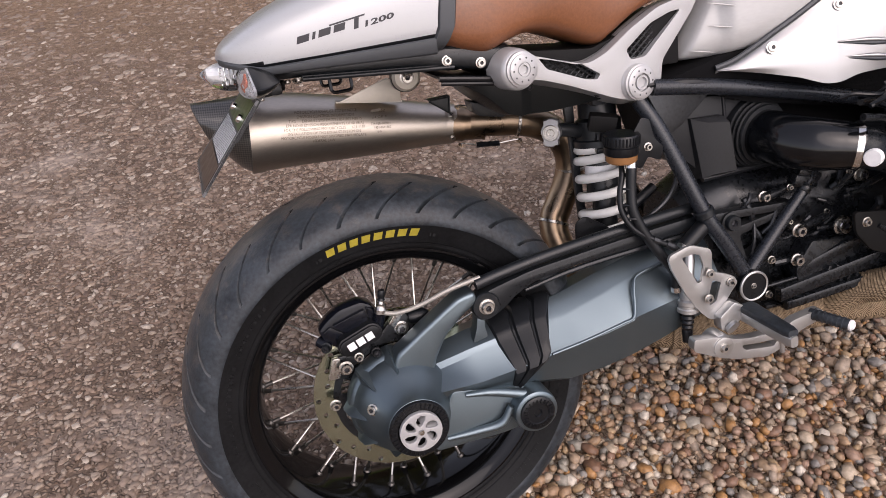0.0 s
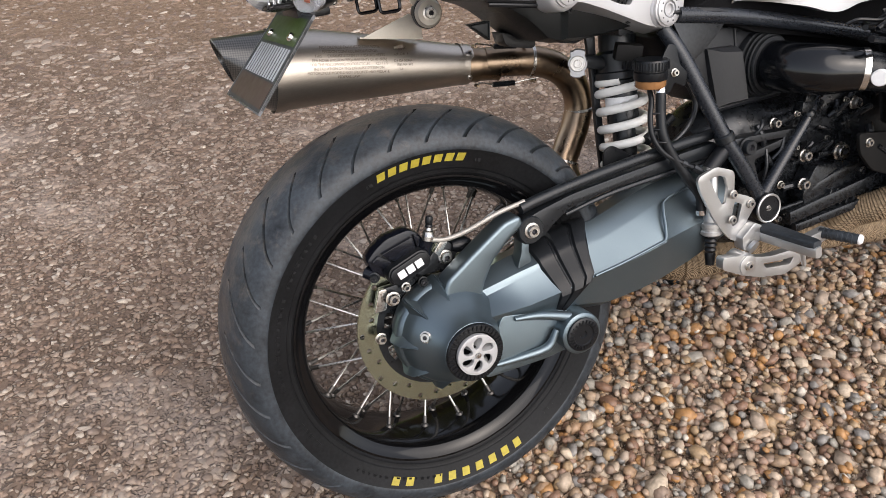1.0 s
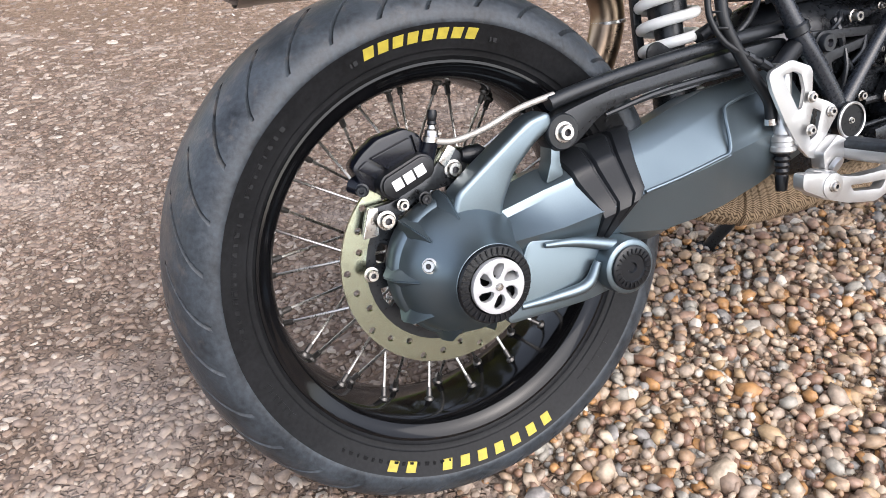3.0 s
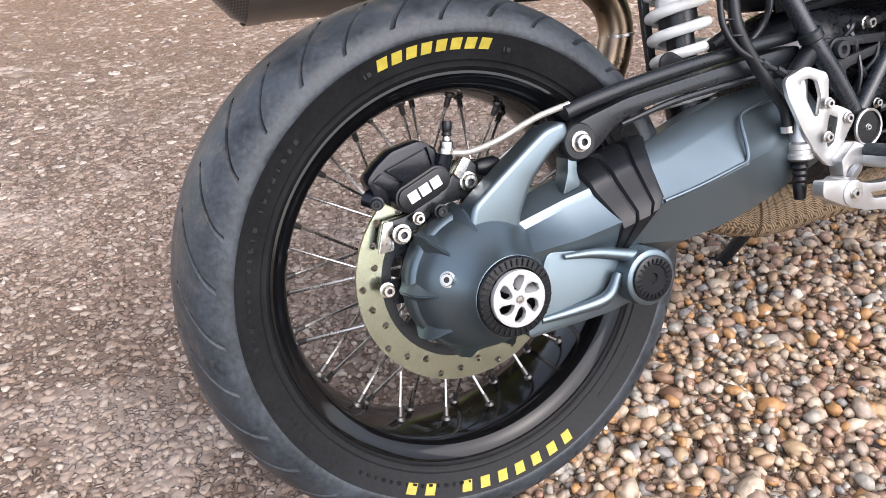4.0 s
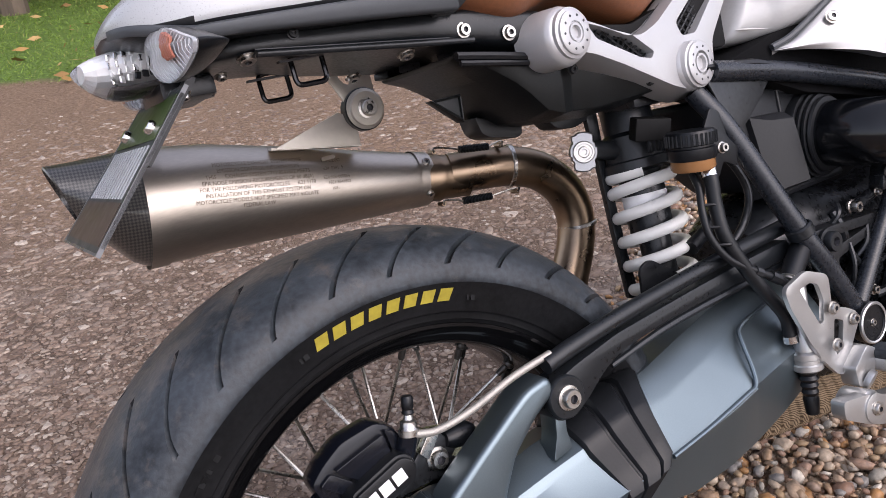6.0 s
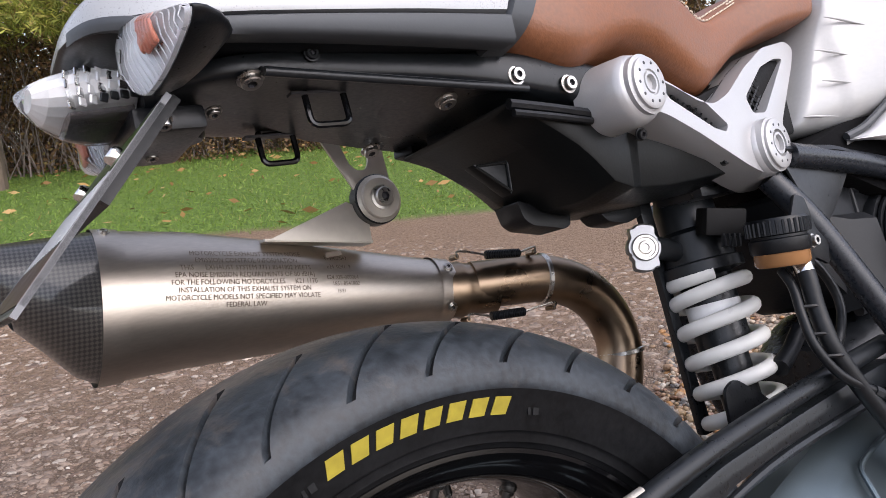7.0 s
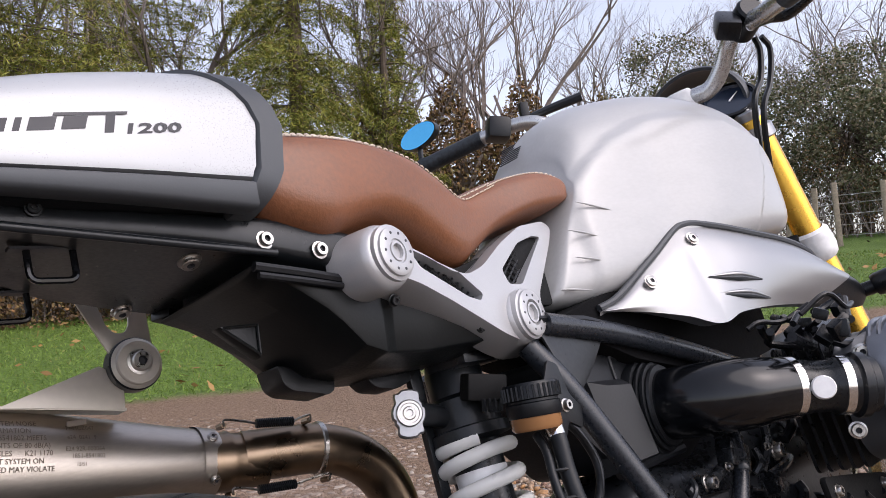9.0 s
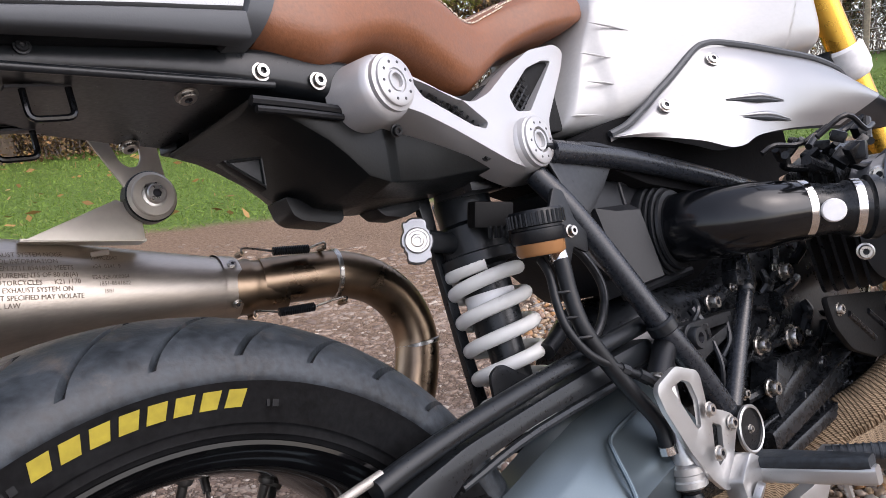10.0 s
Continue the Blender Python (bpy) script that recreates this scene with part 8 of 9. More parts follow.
def limbs(bm, base, direction, length, radius, depth, rnd, tips, spread=0.6, lift=0.15, sides=4):
    """A bare limb that forks into ever thinner ones."""
    p, d = Vector(base), Vector(direction).normalized()
    pts, n = [p.copy()], 3
    for i in range(n):
        d = (d + Vector((rnd.uniform(-1, 1), rnd.uniform(-1, 1), rnd.uniform(-0.6, 1) + lift)) * 0.16).normalized()
        p = p + d * length / n
        pts.append(p.copy())
    tube(bm, pts, [radius * (1 - 0.45 * i / n) for i in range(n + 1)], sides if depth > 1 else 3, 0, False)
    if depth == 0:
        tips.append(p)
        return
    for k in range(rnd.choice((2, 3, 3)) if depth > 1 else 3):
        nd = (d + Vector((rnd.uniform(-1, 1), rnd.uniform(-1, 1), rnd.uniform(-0.7, 0.9))) * spread).normalized()
        at_ = pts[rnd.choice((1, 2, 3, 3))]
        limbs(bm, at_, nd, length * rnd.uniform(0.6, 0.85), radius * 0.55, depth - 1, rnd, tips, spread, lift, sides)


def bare_tree(az, dist, height, seed, label, depth=5, width=0.0, spread=0.62):
    rnd = random.Random(seed)
    root = thing("bare_tree", label, "tree", "trees behind the grass")
    root.matrix_basis = Matrix.Translation(polar(az, dist))
    bm = bmesh.new()
    r = width or height * 0.02
    tube(bm, [(0, 0, -0.3), (0.05, 0, height * 0.2), (0.0, 0.06, height * 0.42)], [r * 1.3, r, r * 0.8], 8, 3)
    part("trunk", bm, M_BARK, root)
    bm, tips = bmesh.new(), []
    for k in range(6):
        a = rnd.uniform(0, 6.28)
        limbs(bm, (0, 0.03, height * rnd.uniform(0.2, 0.42)), (math.cos(a) * 0.7, math.sin(a) * 0.7, rnd.uniform(0.5, 1.2)), height * 0.26, r * 0.5, depth, rnd, tips, spread)
    part("limb_crown", bm, M_TWIG, root)
    return root


def conifer(az, dist, height, seed, label, mat=None, low=0.08, reach=0.28, dense=1.0, droop=0.35, size=0.07):
    rnd, rng_ = random.Random(seed), np.random.default_rng(seed)
    root = thing("conifer", label, "tree", "trees behind the grass")
    root.matrix_basis = Matrix.Translation(polar(az, dist))
    bm = bmesh.new()
    tube(bm, [(0, 0, -0.3), (0.03, 0.02, height * 0.4), (0, 0, height)], [height * 0.02, height * 0.013, 0.02], 8, 4)
    part("trunk", bm, M_BARK, root)
    bm, pts, sz = bmesh.new(), [], []
    nb = int(80 * dense)
    for k in range(nb):
        h = height * (low + (0.98 - low) * (k + rnd.random()) / nb)
        L = reach * height * (1 - h / height) ** 0.75 * rnd.uniform(0.65, 1.15) + 0.15
        a = rnd.uniform(0, 6.283)
        dr = droop * rnd.uniform(0.5, 1.3)
        path = [Vector((math.cos(a) * L * f, math.sin(a) * L * f, h + L * (0.12 * f - dr * f * f))) for f in (0, 0.25, 0.5, 0.75, 1.0)]
        tube(bm, path, [0.03, 0.022, 0.016, 0.01, 0.004], 4, 0, False)
        side = Vector((-math.sin(a), math.cos(a), 0))
        m = int((40 + 130 * L) * dense)
        for _ in range(m):
            f = rnd.uniform(0.15, 1.0)
            i = min(3, int(f * 4))
            p = path[i].lerp(path[i + 1], f * 4 - i)
            w = (1.05 - f) * L * 0.38 + 0.08
            off = rnd.uniform(-1, 1)
            hang = rnd.random() ** 2 * 0.35
            pts.append(p + side * off * w + Vector((0, 0, -abs(off) * w * 0.35 - hang + 0.04)))
            sz.append(size * rnd.uniform(0.45, 1.15))
    part("branch_crown", bm, M_BARK, root)
    crown = quads("crown", pts, sz, mat or M_SPRUCE, rng_, 0.35, 0.13, 0.6)
    crown.parent = root
    return root


def evergreen(az, dist, height, width, seed, label):
    """A broad dark crown of many leaf clumps on short limbs."""
    rnd, rng_ = random.Random(seed), np.random.default_rng(seed)
    root = thing("evergreen_tree", label, "tree", "trees behind the grass")
    root.matrix_basis = Matrix.Translation(polar(az, dist))
    bm, tips = bmesh.new(), []
    tube(bm, [(0, 0, -0.3), (0.05, 0.05, height * 0.5)], [0.22, 0.14], 8)
    for k in range(9):
        a = rnd.uniform(0, 6.28)
        limbs(bm, (0, 0, height * rnd.uniform(0.15, 0.5)), (math.cos(a), math.sin(a), rnd.uniform(0.3, 1.2)), height * 0.2, 0.08, 3, rnd, tips, 0.6)
    part("trunk", bm, M_BARK, root)
    pts = []
    clumps = []
    for k in range(120):
        a, h = rnd.uniform(0, 6.28), rnd.random()
        rad = width * 0.5 * (0.35 + 0.65 * math.sin(math.pi * min(1, 0.15 + h * 0.85)) ** 0.7) * rnd.uniform(0.55, 1.12)
        clumps.append((math.cos(a) * rad, math.sin(a) * rad, height * (0.12 + 0.86 * h), rnd.uniform(0.35, 0.8)))
    for x, y, z, r in clumps:
        q = rng_.normal(size=(int(230 * r), 3))
        q = q / np.linalg.norm(q, axis=1)[:, None] * (rng_.random((len(q), 1)) ** 0.4) * r
        pts.append(q * [1, 1, 0.75] + [x, y, z])
    pts = np.concatenate(pts)
    crown = quads("crown", pts, rng_.uniform(0.034, 0.07, len(pts)), M_DARKGREEN, rng_, 0.2, 0.6)
    crown.parent = root
    return root


conifer(4, 12.5, 11, 1, "tall spruce with drooping yellow-green sprays", low=0.22, reach=0.3, dense=2.2, size=0.085)
conifer(14, 15, 13, 2, "spruce with ragged yellow-green sprays and bare trunk", low=0.2, reach=0.32, dense=2.0, size=0.08)
conifer(-6, 15, 11, 12, "tall spruce with drooping yellow-green sprays", low=0.08, reach=0.3, dense=2.0, size=0.1)
conifer(22, 21, 15, 3, "tall thin-crowned conifer with long bare branches", low=0.24, reach=0.36, dense=1.7, size=0.09)
conifer(36, 17, 13, 4, "drooping green spruce behind the hedge", low=0.26, reach=0.25, dense=2.0, droop=0.75, size=0.085)
conifer(42.5, 17, 8.5, 5, "thin green conifer with a ragged crown", low=0.18, reach=0.18, dense=1.3, size=0.085)
bare_tree(28, 20, 11, 6, "leafless tree with tangled grey twigs")
bare_tree(17, 19, 10, 16, "leafless tree with tangled grey twigs")
bare_tree(48, 18, 8.5, 7, "leafless tree with fine pale twigs", spread=0.5)
bare_tree(52.5, 20, 8.5, 8, "leafless tree with fine pale twigs", spread=0.5)
bare_tree(60, 32, 10.5, 9, "round leafless tree farther off", depth=6, spread=0.75)
bare_tree(67.5, 34, 10, 10, "round leafless tree farther off", depth=6, spread=0.75)
bare_tree(75, 30, 8.6, 18, "leafless tree with brown twigs by the fence", depth=6, spread=0.75)
evergreen(63.5, 30, 8.0, 6.0, 11, "dark green holly-like tree")
evergreen(70.5, 30, 6.0, 7.0, 13, "dull olive evergreen by the fence")
evergreen(77, 27, 5.6, 8.0, 14, "dull olive evergreen by the fence")
evergreen(73.8, 29, 5.9, 7.0, 23, "dull olive evergreen by the fence")
evergreen(80.5, 26, 5.6, 7.5, 24, "dull olive evergreen by the fence")
bare_tree(80, 29, 8.2, 28, "leafless tree with brown twigs by the fence")
bare_tree(43.5, 18.5, 8.0, 25, "leafless brown shrub grown tall", spread=0.7)
bare_tree(39.5, 19, 8.0, 26, "leafless brown shrub grown tall", spread=0.7)
evergreen(84, 27, 5.6, 8.0, 15, "dull olive evergreen by the fence")


def make_hedge():
    """Rough brown undergrowth along the far side of the grass."""
    rnd, rng_ = random.Random(21), np.random.default_rng(21)
    bm = bmesh.new()
    for k in range(2300):
        az = rnd.uniform(-14, 92) if k < 1500 else rnd.uniform(-14, 32)
        o = polar(az, 17.5 + rnd.uniform(-1.6, 1.6) - max(0, 20 - az) * 0.12 + max(0, min(1, (az - 58) / 8)) * 7.5)
        h = rnd.uniform(0.7, 2.6)
        d = Vector((rnd.uniform(-0.5, 0.5), rnd.uniform(-0.5, 0.5), 1))
        p = [o + Vector((d.x * h * f + rnd.uniform(-0.08, 0.08), d.y * h * f, h * (f - 0.25 * f * f * rnd.random()))) for f in (0, 0.35, 0.7, 1.0)]
        tube(bm, p, [0.014, 0.011, 0.008, 0.003], 3, 0, False)
    tw = part("undergrowth_twigs", bm, M_TWIG, None)
    tagged(tw, "tangled brown undergrowth twigs at the edge of the grass", "hedge", kind="stuff")
    pts, sz = [], []
    for k in range(44000):
        az = rnd.uniform(-14, 92)
        top = 2.2 + 0.6 * math.sin(az * 0.45) + 0.5 * math.sin(az * 1.3 + 1) + 1.3 * max(0, min(1, (az - 38) / 6)) * max(0, min(1, (64 - az) / 6))
        h = rnd.random() ** 1.1 * top
        p = polar(az, 17.8 + rnd.uniform(-1.5, 2.2) - max(0, 20 - az) * 0.12 + max(0, min(1, (az - 58) / 8)) * 7.5, h)
        pts.append(p)
        sz.append(rnd.uniform(0.022, 0.055))
    for k in range(36000):
        az = rnd.gauss(48, 7)
        h = rnd.random() ** 0.8 * (4.3 + 0.7 * math.sin(az * 1.1) - 0.008 * (az - 48) ** 2)
        pts.append(polar(az, 18.5 + rnd.uniform(-1.2, 1.5), max(0.1, h)))
        sz.append(rnd.uniform(0.03, 0.07))
    for k in range(66000):
        az = rnd.uniform(-16, 30)
        h = rnd.random() ** 0.9 * (3.7 + 0.7 * math.sin(az * 0.7) - 0.055 * max(0, az - 6))
        pts.append(polar(az, 15.2 + rnd.uniform(-1.0, 2.4), max(0.05, h)))
        sz.append(rnd.uniform(0.022, 0.052))
    for k in range(42000):
        az = rnd.uniform(-22, 36)
        h = rnd.random() * (5.2 + 0.9 * math.sin(az * 0.5 + 1) - 0.05 * max(0, az - 8))
        pts.append(polar(az, 20 + rnd.uniform(-1.2, 1.8), max(0.05, h)))
        sz.append(rnd.uniform(0.065, 0.125))
    lv = quads("undergrowth_leaves", pts, sz, M_BROWNLEAF, rng_, 0.1, 0.6)
    tagged(lv, "dead brown and olive leaves of the rough hedge", "hedge", kind="stuff")


def make_grass():
    rnd, rng_ = random.Random(31), np.random.default_rng(31)
    pts, sz = [], []
    while len(pts) < 85000:
        az, dist = rnd.uniform(-8, 84), 5.0 + 13 * rnd.random() ** 1.4
        p = polar(az, dist)
        if p.x * 0.47 + p.y * 0.883 + 0.9 * 0.5 < 6.3 + rnd.uniform(-0.25, 0.3):
            continue
        s = rnd.uniform(0.014, 0.032) * (1 + max(0, dist - 8) * 0.05)
        p.z += s * 0.6
        pts.append(p)
        sz.append(s)
    g = quads("grass", pts, sz, M_GRASS, rng_, 0.0, 0.13, -0.9)
    tagged(g, "rough wet green grass beyond the drive", "grass", kind="stuff")
    pts = []
    while len(pts) < 420:
        p = polar(rnd.uniform(-6, 82), 5 + 12 * rnd.random(), 0.035)
        if p.x * 0.47 + p.y * 0.883 > 5.6:
            pts.append(p)
    f = quads("fallen_leaves", pts, rng_.uniform(0.035, 0.09, len(pts)), M_FALLEN, rng_, 0.85, 0.4)
    tagged(f, "fallen brown leaves scattered on the grass", "leaves", kind="stuff")


def make_fence():
    bm = bmesh.new()
    loft(bm, [[(x, y, z) for x, y in rounded([(-0.06, -0.06), (0.06, -0.06), (0.06, 0.06), (-0.06, 0.06)], 0.02, 2)] for z in (-0.3, 1.0, 1.4, 1.44)])
    root = thing("fence", "wire field fence on weathered wooden posts", "fence")
    p0 = part("post", bm, M_POST, root)
    rnd = random.Random(5)
    line = []
    for k, az in enumerate((66, 68.3, 70.4, 72, 73.4, 76.2, 79.5, 83)):
        o = polar(az, 21 - 0.08 * (az - 66))
        m = Matrix.Translation(o) @ pose(0, 0, 0, rnd.uniform(-2, 2), rnd.uniform(-2, 2), rnd.uniform(0, 90)) @ Matrix.Diagonal((1, 1, rnd.choice((1.0, 1.05, 0.8)) * (1.25 if az == 76.2 else 1), 1))
        if k:
            again(p0, m)
        else:
            p0.matrix_basis = m
        line.append(o)
    for h in (0.25, 0.5, 0.75, 1.0, 1.2):
        bm = bmesh.new()
        tube(bm, [o + Vector((0, 0, h)) for o in line], 0.008, 4)
        part("wire", bm, M_STEEL, root)


make_hedge()
make_grass()
make_fence()


# ---- foot controls, fork, bars, front wheel ----
def make_controls():
    out = rounded([(0.4125, 0.4545), (0.4165, 0.461), (0.4443, 0.4685), (0.4518, 0.4685), (0.4811, 0.4566), (0.4853, 0.4493), (0.484, 0.418), (0.5091, 0.408), (0.5235, 0.4), (0.5295, 0.389), (0.518, 0.3755), (0.509, 0.363), (0.501, 0.346), (0.488, 0.336), (0.478, 0.34), (0.4628, 0.3558), (0.44, 0.39), (0.4172, 0.4365)], 0.004)
    h1 = rounded([(0.4345, 0.4525), (0.4538, 0.4548), (0.466, 0.449), (0.4715, 0.4295), (0.4665, 0.406), (0.4595, 0.405)], 0.003, 3)
    h2 = rounded([(0.485, 0.4035), (0.5, 0.396), (0.4915, 0.367), (0.4805, 0.362), (0.4775, 0.375)], 0.003, 3)
    bm = plate(out, -0.157, -0.1515, 0.0, [h1, h2])
    bevelled(bm, 0.0013, 2)
    fp = part("footrest_plate", bm, M_FOOT, bike, "cast aluminium footrest plate with two open windows", 35)
    for p in ((0.516, -0.158, 0.393), (0.4775, -0.162, 0.4187), (0.475, -0.162, 0.377)):
        bolt(fp, p, 0.0058, h=0.005)
    bm = bmesh.new()
    lathe(bm, [(0.0, 0), (0.024, 0), (0.0245, 0.004), (0.0245, 0.012), (0.0225, 0.014), (0.021, 0.0125), (0.0, 0.0125)], (0.563, -0.137, 0.371), (0, -1, 0), 44)
    pv = part("pivot_cover", bm, [M_PLASTIC], fp, "black round cover with a silver rim")
    bm = bmesh.new()
    lathe(bm, [(0.0215, 0.012), (0.025, 0.0115), (0.025, 0.0145), (0.0235, 0.0155), (0.0215, 0.0148)], (0.563, -0.137, 0.371), (0, -1, 0), 44)
    part("silver_rim", bm, M_FOOT, pv)
    bolt(pv, (0.563, -0.1495, 0.371), 0.0036, h=0.003)
    # master cylinder with a rubber gaiter
    bm = bmesh.new()
    lathe(bm, [(0.0, -0.012), (0.007, -0.012), (0.0085, -0.008), (0.0085, 0.04), (0.0125, 0.046), (0.0138, 0.074), (0.017, 0.077), (0.017, 0.083), (0.0155, 0.0845), (0.0155, 0.089), (0.0172, 0.0905), (0.0172, 0.096), (0.013, 0.099), (0.0, 0.099)], (0.4592, -0.137, 0.449), (-0.055, 0.0, -1), 24)
    mc = part("master_cylinder", bm, M_FOOT, bike, "silver brake master cylinder")
    bm = bmesh.new()
    lathe(bm, [(0.0115, 0.096), (0.0115, 0.1), (0.0085, 0.104), (0.0108, 0.108), (0.0082, 0.112), (0.01, 0.116), (0.0078, 0.12), (0.0094, 0.124), (0.0075, 0.128), (0.0088, 0.132), (0.0072, 0.15), (0.0, 0.15)], (0.4592, -0.137, 0.449), (-0.055, 0.0, -1), 20)
    part("gaiter", bm, M_PLASTIC, mc)
    # folding peg
    bm = bmesh.new()
    loft(bm, [[(0.537 + dx, y, 0.337 + dz) for dx, dz in rounded([(-w, -0.008), (w, -0.008), (w, 0.009), (-w, 0.009)], 0.004, 3)] for y, w in ((-0.152, 0.014), (-0.175, 0.0135), (-0.268, 0.009), (-0.275, 0.006))])
    peg = part("footrest_peg", bm, M_FOOT, bike, "folding aluminium peg with black rubber")
    bm = bmesh.new()
    loft(bm, [[(0.537 + dx, y, 0.35 + dz) for dx, dz in rounded([(-w, -0.006), (w, -0.006), (w, 0.005), (-w, 0.005)], 0.004, 3)] for y, w in ((-0.165, 0.013), (-0.175, 0.0145), (-0.262, 0.011), (-0.272, 0.008))])
    part("peg_rubber", bm, M_RUBBER, peg)
    bm = bmesh.new()
    tube(bm, [(0.536 + 0.006 * math.cos(0.6 * k), -0.16 - 0.0006 * k, 0.34 + 0.006 * math.sin(0.6 * k)) for k in range(36)], 0.0012, 6)
    part("peg_spring", bm, M_STEEL, peg)
    bm = bmesh.new()
    tube(bm, [(0.539, -0.243, 0.333), (0.543, -0.243, 0.305)], [0.0042, 0.0034], 8)
    part("peg_feeler", bm, M_FOOT, peg)
    part("peg_mount", plate(rounded([(0.487, 0.345), (0.513, 0.365), (0.53, 0.355), (0.524, 0.332), (0.505, 0.318), (0.49, 0.322)], 0.004), -0.172, -0.15, 0.003), M_FOOT, peg)
    bm = bmesh.new()
    lathe(bm, [(0.0, 0), (0.011, 0), (0.012, 0.002), (0.012, 0.007), (0.0, 0.008)], (0.506, -0.17, 0.327), (0.2, -0.8, -0.4), 20)
    part("peg_pin", bm, M_FOOT, peg)
    # brake pedal
    bm = plate(rounded([(0.428, 0.3343), (0.4696, 0.3265), (0.5032, 0.3145), (0.5261, 0.31), (0.56, 0.3085), (0.5788, 0.3075), (0.603, 0.3195), (0.6513, 0.3256), (0.6637, 0.3106), (0.616, 0.2985), (0.5844, 0.2777), (0.5543, 0.2693), (0.5019, 0.2798), (0.4704, 0.2915), (0.4268, 0.3142)], 0.006), -0.194, -0.178, 0.0, [rounded([(0.509, 0.3015), (0.545, 0.297), (0.574, 0.295), (0.566, 0.284), (0.515, 0.292)], 0.003, 2)])
    bevelled(bm, 0.0025, 2)
    ped = part("brake_pedal", bm, M_FOOT, bike, "cast aluminium brake pedal", 35)
    bm = bmesh.new()
    lathe(bm, [(0.0, -0.03), (0.018, -0.03), (0.019, 0.0), (0.0165, 0.003), (0.0165, 0.006), (0.012, 0.007), (0.0, 0.007)], (0.4765, -0.19, 0.3085), (0, -1, 0), 32)
    pb = part("pedal_boss", bm, M_FOOT, ped)
    bolt(pb, (0.4765, -0.197, 0.3085), 0.0062, h=0.005)
    bm = bmesh.new()
    tube(bm, [(0.638, -0.185, 0.318), (0.652, -0.215, 0.316), (0.664, -0.24, 0.314)], [0.0085, 0.0085, 0.0085], 14)
    part("pedal_rubber", bm, M_RUBBER, ped, "black ribbed pedal rubber")
    for k in range(7):
        bm = bmesh.new()
        f = 0.12 + 0.12 * k
        lathe(bm, [(0.008, -0.0015), (0.0096, -0.001), (0.0096, 0.001), (0.008, 0.0015)], Vector((0.638, -0.185, 0.318)).lerp(Vector((0.664, -0.24, 0.314)), f), (0.42, -0.9, -0.06), 16)
        part("rubber_rib", bm, M_RUBBER, ped)
    bm = bmesh.new()
    lathe(bm, [(0.0086, 0), (0.0086, 0.003), (0.006, 0.006), (0, 0.006)], (0.664, -0.24, 0.314), (0.42, -0.9, -0.06), 14)
    part("pedal_tip", bm, M_PALE, ped)


M_SMOKED_DIAL = surface("dark_dial_glass", (0.02, 0.028, 0.045), 0.12, vary=0.05, bump=0.0, spec=0.6)


